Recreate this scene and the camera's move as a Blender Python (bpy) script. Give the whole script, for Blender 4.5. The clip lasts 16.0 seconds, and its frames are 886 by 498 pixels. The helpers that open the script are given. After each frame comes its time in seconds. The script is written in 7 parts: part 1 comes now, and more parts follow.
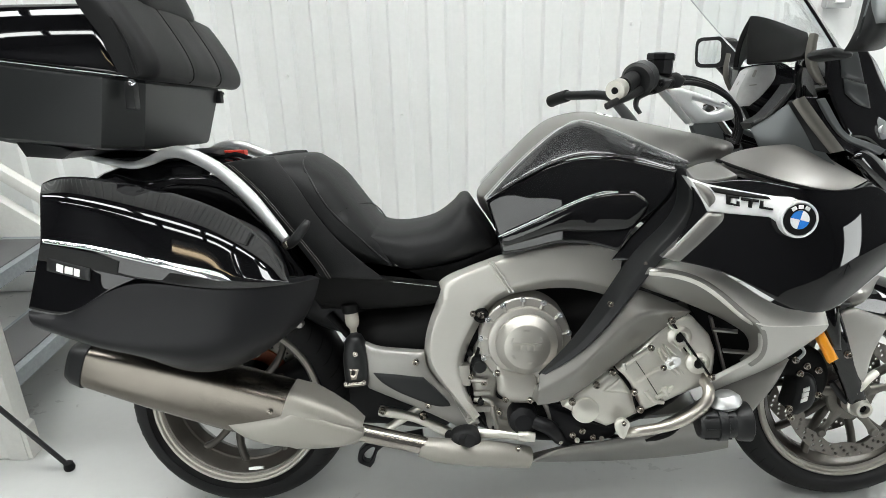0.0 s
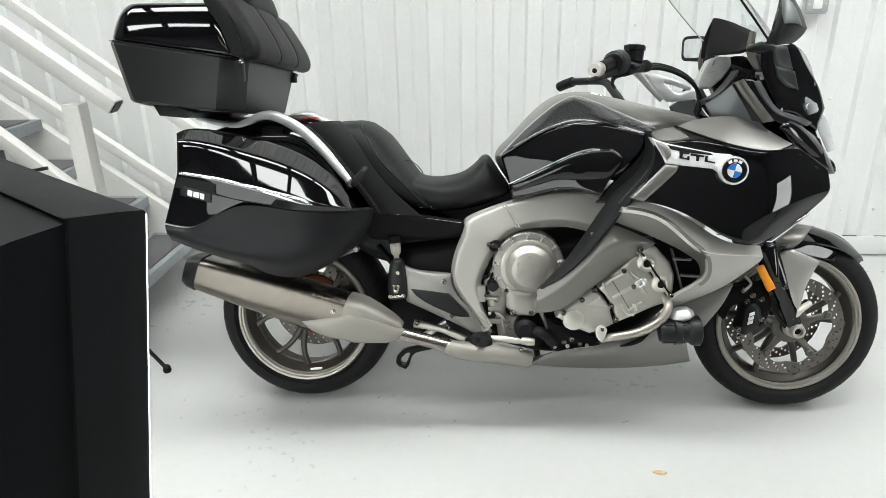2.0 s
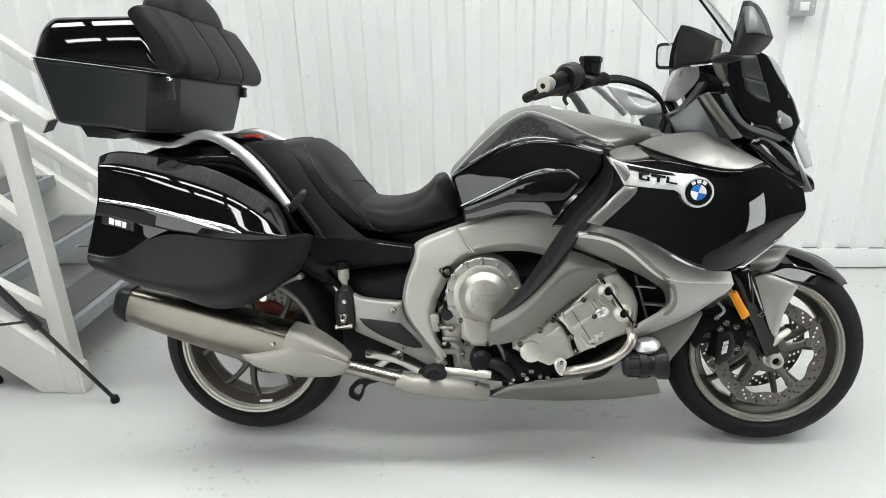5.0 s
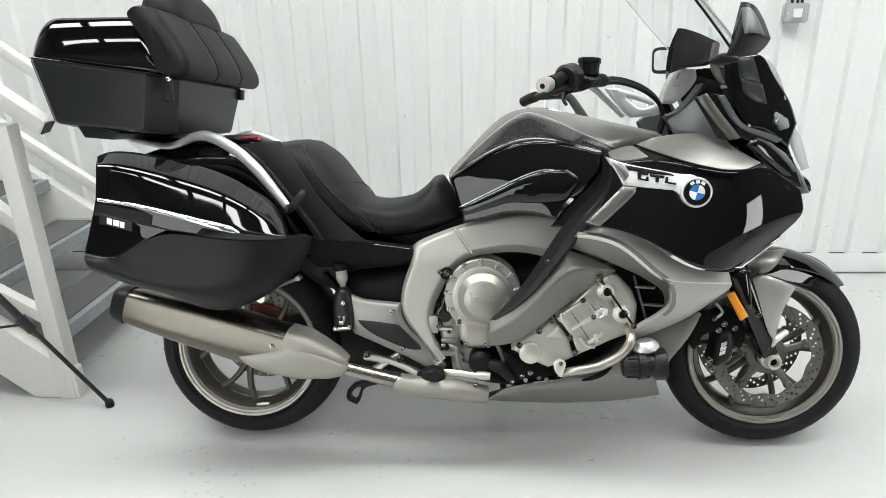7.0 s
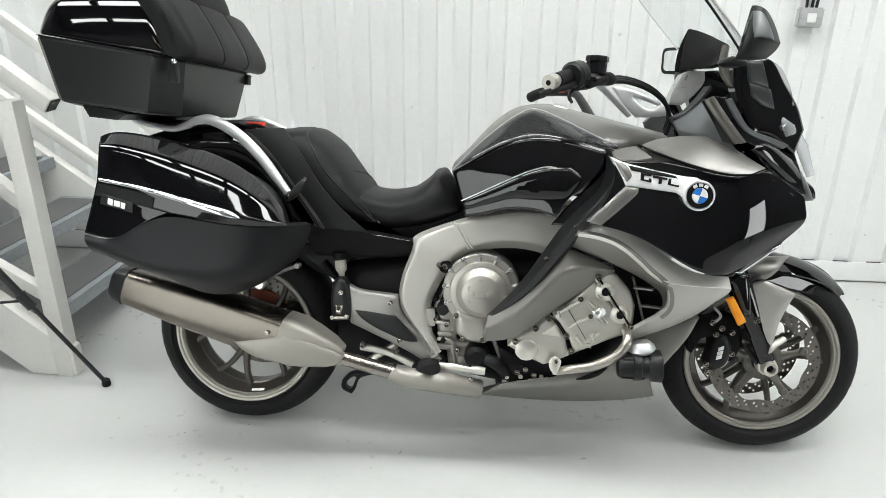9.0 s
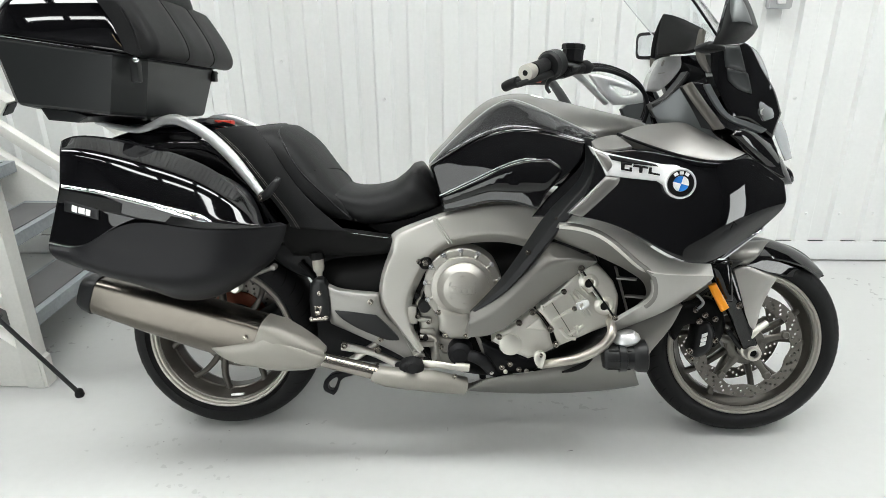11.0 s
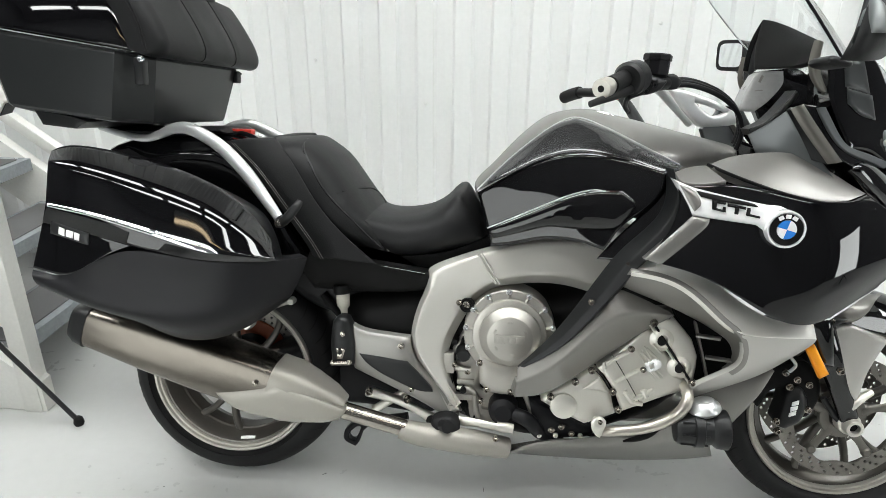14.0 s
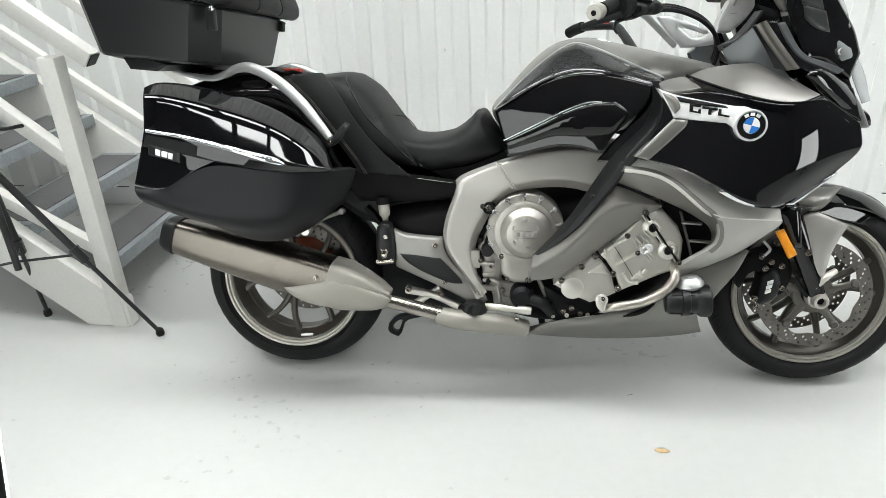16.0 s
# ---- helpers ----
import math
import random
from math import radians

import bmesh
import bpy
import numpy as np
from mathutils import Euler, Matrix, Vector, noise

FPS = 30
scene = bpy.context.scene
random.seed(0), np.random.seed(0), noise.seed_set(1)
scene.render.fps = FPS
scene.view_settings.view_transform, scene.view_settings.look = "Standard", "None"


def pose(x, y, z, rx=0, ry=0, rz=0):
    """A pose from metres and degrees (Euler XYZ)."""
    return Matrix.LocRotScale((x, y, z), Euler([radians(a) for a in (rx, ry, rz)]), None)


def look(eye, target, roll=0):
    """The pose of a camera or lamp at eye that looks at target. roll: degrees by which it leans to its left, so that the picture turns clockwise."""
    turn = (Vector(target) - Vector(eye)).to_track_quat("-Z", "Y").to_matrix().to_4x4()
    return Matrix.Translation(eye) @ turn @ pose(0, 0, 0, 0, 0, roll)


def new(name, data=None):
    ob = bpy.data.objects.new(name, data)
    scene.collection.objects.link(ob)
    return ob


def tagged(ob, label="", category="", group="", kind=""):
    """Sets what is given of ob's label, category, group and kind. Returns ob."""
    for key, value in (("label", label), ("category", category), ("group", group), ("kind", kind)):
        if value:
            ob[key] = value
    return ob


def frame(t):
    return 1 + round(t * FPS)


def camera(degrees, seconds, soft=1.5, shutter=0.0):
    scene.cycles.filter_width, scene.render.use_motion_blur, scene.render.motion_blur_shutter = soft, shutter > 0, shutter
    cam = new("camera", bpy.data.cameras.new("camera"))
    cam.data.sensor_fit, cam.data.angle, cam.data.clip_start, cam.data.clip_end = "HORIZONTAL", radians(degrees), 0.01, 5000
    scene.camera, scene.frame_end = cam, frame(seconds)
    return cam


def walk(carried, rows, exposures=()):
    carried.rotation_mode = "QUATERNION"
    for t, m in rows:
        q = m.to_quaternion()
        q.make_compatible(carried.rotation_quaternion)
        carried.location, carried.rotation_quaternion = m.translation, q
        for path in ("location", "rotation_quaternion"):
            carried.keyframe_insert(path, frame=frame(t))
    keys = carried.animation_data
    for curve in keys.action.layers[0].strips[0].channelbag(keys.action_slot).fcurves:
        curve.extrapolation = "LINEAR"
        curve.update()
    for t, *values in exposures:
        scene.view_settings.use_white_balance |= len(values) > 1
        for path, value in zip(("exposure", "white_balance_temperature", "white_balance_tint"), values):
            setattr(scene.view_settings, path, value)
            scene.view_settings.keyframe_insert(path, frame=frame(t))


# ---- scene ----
cam = camera(66.5, 16.0, soft=0.85)
PATH = [
    (0, (-0.219, -1.486, 1.332), (-0.277, 0.366, 0.578), -1.6),
    (0.5, (-0.139, -1.683, 1.336), (-0.231, 0.159, 0.564), -1.1),
    (1, (-0.038, -1.845, 1.335), (-0.151, -0.014, 0.538), -1.6),
    (1.5, (-0.097, -1.928, 1.361), (-0.25, -0.074, 0.627), -2.9),
    (2, (-0.185, -1.992, 1.35), (-0.332, -0.142, 0.604), -1.1),
    (2.5, (-0.16, -1.97, 1.347), (-0.237, -0.118, 0.594), 0.6),
    (3, (-0.026, -1.893, 1.353), (-0.118, -0.031, 0.628), 1.9),
    (3.5, (0.027, -1.84, 1.354), (-0.149, 0.013, 0.623), -0.4),
    (4, (-0.009, -1.831, 1.358), (-0.189, 0.021, 0.624), -1.0),
    (4.2, (-0.017, -1.822, 1.366), (-0.203, 0.023, 0.616), -1.5),
    (6.5, (-0.036, -1.839, 1.343), (-0.197, 0.021, 0.627), -1.9),
    (7, (-0.044, -1.836, 1.339), (-0.195, 0.026, 0.624), -1.6),
    (7.5, (-0.038, -1.84, 1.34), (-0.192, 0.015, 0.611), 0.3),
    (8, (-0.041, -1.84, 1.337), (-0.198, 0.018, 0.613), -0.8),
    (8.5, (-0.038, -1.832, 1.341), (-0.202, 0.023, 0.61), -0.2),
    (9, (-0.031, -1.83, 1.342), (-0.195, 0.022, 0.604), 0.5),
    (9.2, (-0.034, -1.823, 1.346), (-0.196, 0.029, 0.608), 0.0),
    (11.3, (-0.044, -1.789, 1.347), (-0.122, 0.054, 0.576), -0.2),
    (11.5, (-0.032, -1.794, 1.334), (-0.108, 0.054, 0.572), 1.5),
    (12, (0.033, -1.78, 1.31), (-0.134, 0.057, 0.539), 3.4),
    (12.5, (0.015, -1.695, 1.32), (-0.201, 0.127, 0.524), 0.2),
    (13, (-0.077, -1.56, 1.329), (-0.288, 0.261, 0.531), -2.7),
    (13.5, (-0.128, -1.496, 1.318), (-0.317, 0.311, 0.481), -0.6),
    (14, (-0.089, -1.503, 1.334), (-0.28, 0.331, 0.557), 0.5),
    (14.5, (0.0, -1.534, 1.316), (-0.199, 0.286, 0.511), 1.0),
    (15, (0.026, -1.582, 1.316), (-0.223, 0.21, 0.464), 0.5),
    (15.5, (-0.014, -1.7, 1.325), (-0.273, 0.089, 0.469), -4.4),
    (16, (-0.072, -1.845, 1.321), (-0.317, -0.061, 0.45), -2.3),
]
walk(cam, [(t, look(eye, target, roll)) for t, eye, target, roll in PATH], exposures=[(0.0, 0.0), (13.6, 0.0), (14.0, 0.08), (15.0, 0.16), (16.0, 0.03)])

# ---------------------------------------------------------------- light
world = bpy.data.worlds.new("hall_air")
world.use_nodes = True
world.node_tree.nodes["Background"].inputs[0].default_value = (0.75, 0.82, 0.9, 1)
world.node_tree.nodes["Background"].inputs[1].default_value = 0.05
scene.world = world


# ---------------------------------------------------------------- materials
def material(name, color, rough=0.5, metal=0.0, coat=0.0, vary=0.06, scale=6.0, bump=0.0, fine=250.0, brushed=None, rough_vary=0.06,
             sheen=0.0, emit=0.0, glass=0.0, spec=0.5, coat_ior=1.5):
    """A principled surface with a broad and a fine variation; brushed stretches the grain along an axis."""
    m = bpy.data.materials.new(name)
    m.use_nodes = True
    t = m.node_tree
    n, l = t.nodes, t.links
    b = n["Principled BSDF"]
    b.inputs["Metallic"].default_value = metal
    b.inputs["Coat Weight"].default_value = coat
    b.inputs["Coat Roughness"].default_value = 0.03
    b.inputs["Coat IOR"].default_value = coat_ior
    b.inputs["Specular IOR Level"].default_value = spec
    b.inputs["Transmission Weight"].default_value = glass
    b.inputs["Sheen Weight"].default_value = sheen
    co = n.new("ShaderNodeTexCoord")
    big = n.new("ShaderNodeTexNoise")
    big.inputs["Scale"].default_value = scale
    big.inputs["Detail"].default_value = 4
    l.new(co.outputs["Object"], big.inputs["Vector"])
    small = n.new("ShaderNodeTexNoise")
    small.inputs["Scale"].default_value = fine
    small.inputs["Detail"].default_value = 2
    if brushed:
        mp = n.new("ShaderNodeMapping")
        mp.inputs["Scale"].default_value = brushed
        l.new(co.outputs["Object"], mp.inputs["Vector"])
        l.new(mp.outputs["Vector"], small.inputs["Vector"])
    else:
        l.new(co.outputs["Object"], small.inputs["Vector"])
    add = n.new("ShaderNodeMath")
    add.operation = "ADD"
    l.new(big.outputs["Fac"], add.inputs[0])
    l.new(small.outputs["Fac"], add.inputs[1])
    ramp = n.new("ShaderNodeMapRange")
    ramp.inputs["From Min"].default_value, ramp.inputs["From Max"].default_value = 0.6, 1.4
    ramp.inputs["To Min"].default_value, ramp.inputs["To Max"].default_value = 1 - vary, 1 + vary
    l.new(add.outputs[0], ramp.inputs["Value"])
    mul = n.new("ShaderNodeVectorMath")
    mul.operation = "SCALE"
    mul.inputs[0].default_value = color
    l.new(ramp.outputs[0], mul.inputs["Scale"])
    l.new(mul.outputs[0], b.inputs["Base Color"])
    rr = n.new("ShaderNodeMapRange")
    rr.inputs["From Min"].default_value, rr.inputs["From Max"].default_value = 0.6, 1.4
    rr.inputs["To Min"].default_value, rr.inputs["To Max"].default_value = max(0, rough * (1 - rough_vary * 2)), rough * (1 + rough_vary * 2)
    l.new(add.outputs[0], rr.inputs["Value"])
    l.new(rr.outputs[0], b.inputs["Roughness"])
    if bump:
        bp = n.new("ShaderNodeBump")
        bp.inputs["Strength"].default_value = bump
        bp.inputs["Distance"].default_value = 0.001
        l.new(small.outputs["Fac"], bp.inputs["Height"])
        l.new(bp.outputs[0], b.inputs["Normal"])
    if emit:
        b.inputs["Emission Color"].default_value = (*color, 1)
        b.inputs["Emission Strength"].default_value = emit
    return m


GLOSS = material("gloss_black_paint", (0.003, 0.003, 0.0035), 0.3, coat=1.0, vary=0.1, scale=3, spec=0.0, coat_ior=1.57)
SATIN = material("satin_black_plastic", (0.009, 0.0095, 0.01), 0.4, vary=0.12, scale=9, bump=0.15, fine=900, spec=0.3)
CASE = material("satin_case_plastic", (0.016, 0.0175, 0.018), 0.34, vary=0.1, scale=6, bump=0.1, fine=900, spec=0.42)
MATTE = material("grained_black_plastic", (0.007, 0.007, 0.008), 0.4, vary=0.15, scale=12, bump=0.2, fine=700, spec=0.17)
SMOKE = material("smoke_grey_paint", (0.03, 0.03, 0.031), 0.25, metal=0.4, coat=1.0, vary=0.08, coat_ior=1.4)
CHAMP = material("warm_grey_metallic_paint", (0.2, 0.193, 0.182), 0.36, metal=0.6, coat=0.3, vary=0.05, fine=1500)
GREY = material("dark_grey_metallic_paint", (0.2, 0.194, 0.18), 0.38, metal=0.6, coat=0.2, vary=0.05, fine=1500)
SILVER = material("lit_fairing_paint", (0.68, 0.665, 0.622), 0.36, metal=0.3, coat=0.2, vary=0.04, fine=1500)
CASTALU = material("cast_aluminium_engine", (0.66, 0.64, 0.585), 0.38, metal=0.75, vary=0.06, scale=14, bump=0.15, fine=800)
STEEL = material("brushed_stainless_steel", (0.34, 0.315, 0.28), 0.24, metal=1.0, vary=0.02, scale=5, rough_vary=0.0)
COVERALU = material("satin_silver_heat_shield", (0.29, 0.275, 0.247), 0.48, metal=0.5, vary=0.05, scale=8, bump=0.1, fine=1200)
SILENCER = material("brushed_brown_grey_steel", (0.15, 0.136, 0.118), 0.27, metal=1.0, vary=0.04, scale=5, fine=300, brushed=(3.0, 60.0, 60.0))
HEADER = material("warm_satin_header_steel", (0.46, 0.43, 0.385), 0.3, metal=0.9, vary=0.1, scale=12, fine=500)
RUST = material("orange_brown_disc_carrier", (0.34, 0.075, 0.022), 0.5, vary=0.2, scale=20)
NOSEGREY = material("satin_dark_grey_plastic", (0.022, 0.0245, 0.025), 0.36, vary=0.1, scale=9, spec=0.4)
COOLGREY = material("cool_grey_metallic_paint", (0.12, 0.128, 0.13), 0.36, metal=0.6, coat=0.2, vary=0.05, fine=1500)
CHROME = material("chrome", (0.86, 0.87, 0.88), 0.06, metal=1.0, vary=0.02)
RAIL = material("satin_silver_rail_paint", (0.62, 0.63, 0.63), 0.36, metal=0.6, coat=0.2, vary=0.04)
BADGE = material("bright_badge_silver", (0.86, 0.86, 0.86), 0.25, metal=0.2, coat=0.6, vary=0.03)
ALU = material("anodised_aluminium", (0.68, 0.69, 0.7), 0.28, metal=1.0, vary=0.05)
# One wheel paint in two tones: WHEEL darkened as shaded, LIP lightened as lit.
WHEEL = material("shaded_bronze_wheel_paint", (0.095, 0.088, 0.077), 0.34, metal=0.75, coat=0.2, vary=0.06)
LIP = material("lightened_bronze_grey_paint", (0.45, 0.43, 0.385), 0.34, metal=0.5, coat=0.2, vary=0.05)
CARRIER = material("bronze_grey_disc_carrier", (0.15, 0.142, 0.127), 0.38, metal=0.7, vary=0.06)
MIRRORGREY = material("mirror_reflection_grey", (0.14, 0.15, 0.15), 0.42, metal=0.4, coat=0.1, vary=0.05)
DISC = material("ground_brake_steel", (0.2, 0.188, 0.17), 0.4, metal=0.9, vary=0.12, scale=25, fine=300)
RUBBER = material("tyre_rubber", (0.009, 0.009, 0.0095), 0.6, spec=0.22, vary=0.25, scale=18, bump=0.35, fine=320)
VINYL = material("black_seat_vinyl", (0.006, 0.0062, 0.0066), 0.5, vary=0.12, scale=10, bump=0.35, fine=420, spec=0.24)
DARK = material("dark_engine_plastic", (0.005, 0.005, 0.005), 0.55, vary=0.2, scale=20, spec=0.14)
RED = material("red_plastic", (0.55, 0.03, 0.015), 0.4, vary=0.1)
ORANGE = material("orange_reflector", (1.0, 0.36, 0.006), 0.3, coat=0.3, vary=0.08, fine=500)
BLUE = material("blue_enamel", (0.03, 0.2, 0.62), 0.2, coat=1.0)
ENAMEL = material("white_enamel", (0.8, 0.8, 0.8), 0.25, coat=0.5)
CLEAR = material("clear_screen", (0.93, 0.95, 0.95), 0.02, glass=1.0, vary=0.0, rough_vary=0.0)
LENS = material("lamp_lens", (0.8, 0.82, 0.84), 0.06, glass=0.7, vary=0.03)
MIRROR = material("mirror_glass", (0.85, 0.87, 0.88), 0.02, metal=1.0, vary=0.01)
FILM = material("film_covered_dial", (0.29, 0.29, 0.287), 0.3, coat=0.4, vary=0.1, scale=30, fine=90)
WALLPAINT = material("white_coated_steel_sheet", (0.8, 0.81, 0.8), 0.42, vary=0.03, scale=2.5, fine=60)
TRIM = material("white_steel_flashing", (0.78, 0.79, 0.785), 0.4, vary=0.04, scale=4)
STAIRPAINT = material("white_stair_paint", (0.72, 0.715, 0.68), 0.38, vary=0.05, scale=5, bump=0.1, fine=90)
GALV = material("blue_grey_galvanised_steel", (0.3, 0.325, 0.34), 0.5, metal=0.35, vary=0.18, scale=14, fine=70)
TREADTOP = material("dark_grey_anti_slip_plate", (0.1, 0.1, 0.1), 0.75, vary=0.25, scale=9, bump=0.6, fine=260)
PLASTICBLACK = material("black_tripod_tube", (0.012, 0.012, 0.013), 0.35, vary=0.15)
FABRIC = material("black_nylon_fabric", (0.006, 0.0067, 0.008), 0.62, vary=0.3, scale=5, bump=0.4, fine=600, spec=0.16)
# Same nylon, slightly lightened for the light that falls on the rim.
FABRICTOP = material("lightened_black_nylon", (0.007, 0.0075, 0.0085), 0.6, vary=0.2, scale=5, bump=0.5, fine=700, spec=0.12)
GREYBOX = material("grey_metal_clad_box", (0.45, 0.46, 0.46), 0.45, metal=0.2, vary=0.05)
WHITEPLASTIC = material("white_plastic", (0.82, 0.82, 0.8), 0.35)
LEAF = material("dry_brown_leaf", (0.5, 0.36, 0.19), 0.7, vary=0.3, scale=60)
DARKCEIL = material("dark_roof_sheet", (0.04, 0.04, 0.042), 0.6)
HALLWALL = material("unseen_near_black_wall", (0.06, 0.06, 0.065), 0.6, vary=0.1, scale=0.7)
SKYLIGHT = material("roof_light", (0.965, 0.99, 0.975), 0.5, emit=16.5, vary=0.02)
DIFFUSER = material("softbox_diffuser", (0.95, 0.98, 0.97), 0.6, emit=5.8, vary=0.02)
DIMMED = material("dimmed_softbox_diffuser", (0.95, 0.98, 0.97), 0.6, emit=2.4, vary=0.02)
FOOTGREY = material("dull_grey_cast_paint", (0.27, 0.262, 0.247), 0.42, metal=0.5, vary=0.06, fine=900, bump=0.1)
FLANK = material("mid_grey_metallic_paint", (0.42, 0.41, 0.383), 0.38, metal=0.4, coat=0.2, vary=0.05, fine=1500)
FRAMEGREY = material("pale_grey_frame_paint", (0.5, 0.488, 0.452), 0.38, metal=0.35, coat=0.2, vary=0.04, fine=1500)
# Darker copy of CASTALU: the dimmer light on the engine's left put into colour.
CLUTCHALU = material("darkened_cast_aluminium", (0.42, 0.405, 0.37), 0.42, metal=0.75, vary=0.06, scale=14, bump=0.15, fine=800)
CREAM = material("cream_plastic", (0.42, 0.4, 0.35), 0.4, vary=0.06)
TUBE = material("warm_tube_lamp", (1.0, 0.78, 0.5), 0.5, emit=9.0, vary=0.02)


def floor_paint():
    """Pale grey epoxy, slightly glossy, faintly uneven."""
    m = material("pale_grey_floor_paint", (0.5, 0.505, 0.495), 0.34, vary=0.03, scale=1.6, fine=30, rough_vary=0.15)
    return m


FLOOR = floor_paint()


# ---------------------------------------------------------------- mesh helpers
def part(name, bm, mat, parent=None, label="", smooth=True, sharp=40, kind=""):
    """Links a bmesh, or (vertices, faces), as one mesh object under a thing or a part."""
    me = bpy.data.meshes.new(name)
    if isinstance(bm, tuple):
        me.from_pydata([tuple(v) for v in bm[0]], [], [tuple(f) for f in bm[1]])
        b2 = bmesh.new()
        b2.from_mesh(me)
    else:
        b2 = bm
    bmesh.ops.recalc_face_normals(b2, faces=b2.faces[:])
    for f in b2.faces:
        f.smooth = smooth
    for e in b2.edges:
        e.smooth = not (len(e.link_faces) == 2 and e.calc_face_angle(0) > radians(sharp))
    b2.to_mesh(me)
    b2.free()
    me.materials.append(mat)
    ob = new(name, me)
    if parent is not None:
        ob.parent = parent
    return tagged(ob, label, kind=kind) if label or kind else ob


def thing(name, label, category, group="", kind="", m=None):
    ob = new(name)
    ob.empty_display_size = 0.1
    if m is not None:
        ob.matrix_basis = m
    return tagged(ob, label, category, group, kind)


def spline(pts, n=8, closed=False):
    """Catmull-Rom through the points; a point given twice makes a corner."""
    p = np.array(pts, float)
    k = len(p)
    out = []
    for i in range(k if closed else k - 1):
        a, b, c, d = [p[j % k] if closed else p[min(max(j, 0), k - 1)] for j in (i - 1, i, i + 1, i + 2)]
        if np.abs(b - c).max() < 1e-9:
            continue
        m = max(2, int(n)) if n >= 1 else max(2, int(math.ceil(np.linalg.norm(c - b) / n)))
        t1, t2 = (c - a) * 0.5, (d - b) * 0.5
        if np.abs(a - b).max() < 1e-9:
            t1 = (c - b) * 0.9
        if np.abs(c - d).max() < 1e-9:
            t2 = (c - b) * 0.9
        lim = np.linalg.norm(c - b) * 1.2
        t1 *= min(1, lim / max(1e-9, np.linalg.norm(t1)))
        t2 *= min(1, lim / max(1e-9, np.linalg.norm(t2)))
        for s in np.arange(m) / m:
            out.append((2 * s**3 - 3 * s**2 + 1) * b + (s**3 - 2 * s**2 + s) * t1 + (3 * s**2 - 2 * s**3) * c + (s**3 - s**2) * t2)
    if not closed:
        out.append(p[-1])
    return np.array(out)


def fill(loops, res):
    """Triangles inside the first loop and outside the others, with a grid of points within; also each point's distance to the rim."""
    from mathutils.geometry import delaunay_2d_cdt as cdt
    loops = [np.array(l)[:, :2] for l in loops]
    pts = np.concatenate(loops)
    edges, o = [], 0
    segs = []
    for l in loops:
        k = len(l)
        edges += [(o + i, o + (i + 1) % k) for i in range(k)]
        segs.append(np.stack([l, np.roll(l, -1, 0)], 1))
        o += k
    segs = np.concatenate(segs)

    def far(q):
        a, b = segs[:, 0], segs[:, 1]
        ab = b - a
        t = np.clip(((q[:, None] - a) * ab).sum(2) / np.maximum(1e-12, (ab**2).sum(1)), 0, 1)
        return np.sqrt(((q[:, None] - a - t[..., None] * ab) ** 2).sum(2)).min(1)

    def within(q):
        ins = np.zeros(len(q), bool)
        for a, b in segs:
            c = (a[1] > q[:, 1]) != (b[1] > q[:, 1])
            with np.errstate(divide="ignore", invalid="ignore"):
                ins ^= c & (q[:, 0] < (b[0] - a[0]) * (q[:, 1] - a[1]) / (b[1] - a[1]) + a[0])
        return ins

    lo, hi = pts.min(0), pts.max(0)
    gx, gz = np.meshgrid(np.arange(lo[0], hi[0], res), np.arange(lo[1], hi[1], res * 0.87))
    gx[1::2] += res / 2
    g = np.stack([gx.ravel(), gz.ravel()], 1)
    g = g[within(g)]
    if len(g):
        g = g[far(g) > res * 1.55]
    rows = []
    for l in loops:
        t = np.roll(l, -1, 0) - np.roll(l, 1, 0)
        nrm = np.stack([-t[:, 1], t[:, 0]], 1) / np.maximum(1e-9, np.linalg.norm(t, axis=1))[:, None]
        for k in (0.25, 0.6, 1.1):
            for sgn in (1, -1):
                q = l + sgn * k * res * nrm
                q = q[within(q)]
                if len(q):
                    rows.append(q[far(q) > k * res * 0.9])
    g = np.concatenate([g] + rows) if rows else g
    allp = np.concatenate([pts, g]) if len(g) else pts
    v, _, f, _, _, _ = cdt([Vector(p) for p in allp], edges, [], 1, 1e-6)
    v = np.array([tuple(p) for p in v])
    if len(loops) > 1:
        mid = np.array([v[list(t)].mean(0) for t in f])
        keep = within(mid)
        f = [t for t, k in zip(f, keep) if k]
    tri = []
    for face in f:
        a = v[list(face)]
        area = sum(a[i][0] * a[(i + 1) % len(a)][1] - a[(i + 1) % len(a)][0] * a[i][1] for i in range(len(a)))
        tri.append(tuple(face) if area > 0 else tuple(face)[::-1])
    return v, tri, far(v)


def rim_edges(faces):
    seen = {}
    for f in faces:
        for i in range(len(f)):
            a, b = f[i], f[(i + 1) % len(f)]
            seen[(a, b)] = 1
    return [(a, b) for a, b in seen if (b, a) not in seen]


SURFACE = {}


def blend(v, rim):
    """A smooth quadratic sheet through the rim's depths."""
    def basis(q):
        x, z = q[:, 0] - rim[:, 0].mean(), q[:, 1] - rim[:, 1].mean()
        return np.stack([np.ones(len(q)), x, z, x * x, x * z, z * z], 1)
    a = basis(rim)
    k = np.linalg.solve(a.T @ a + 1e-7 * np.eye(6), a.T @ rim[:, 2])
    return basis(v) @ k


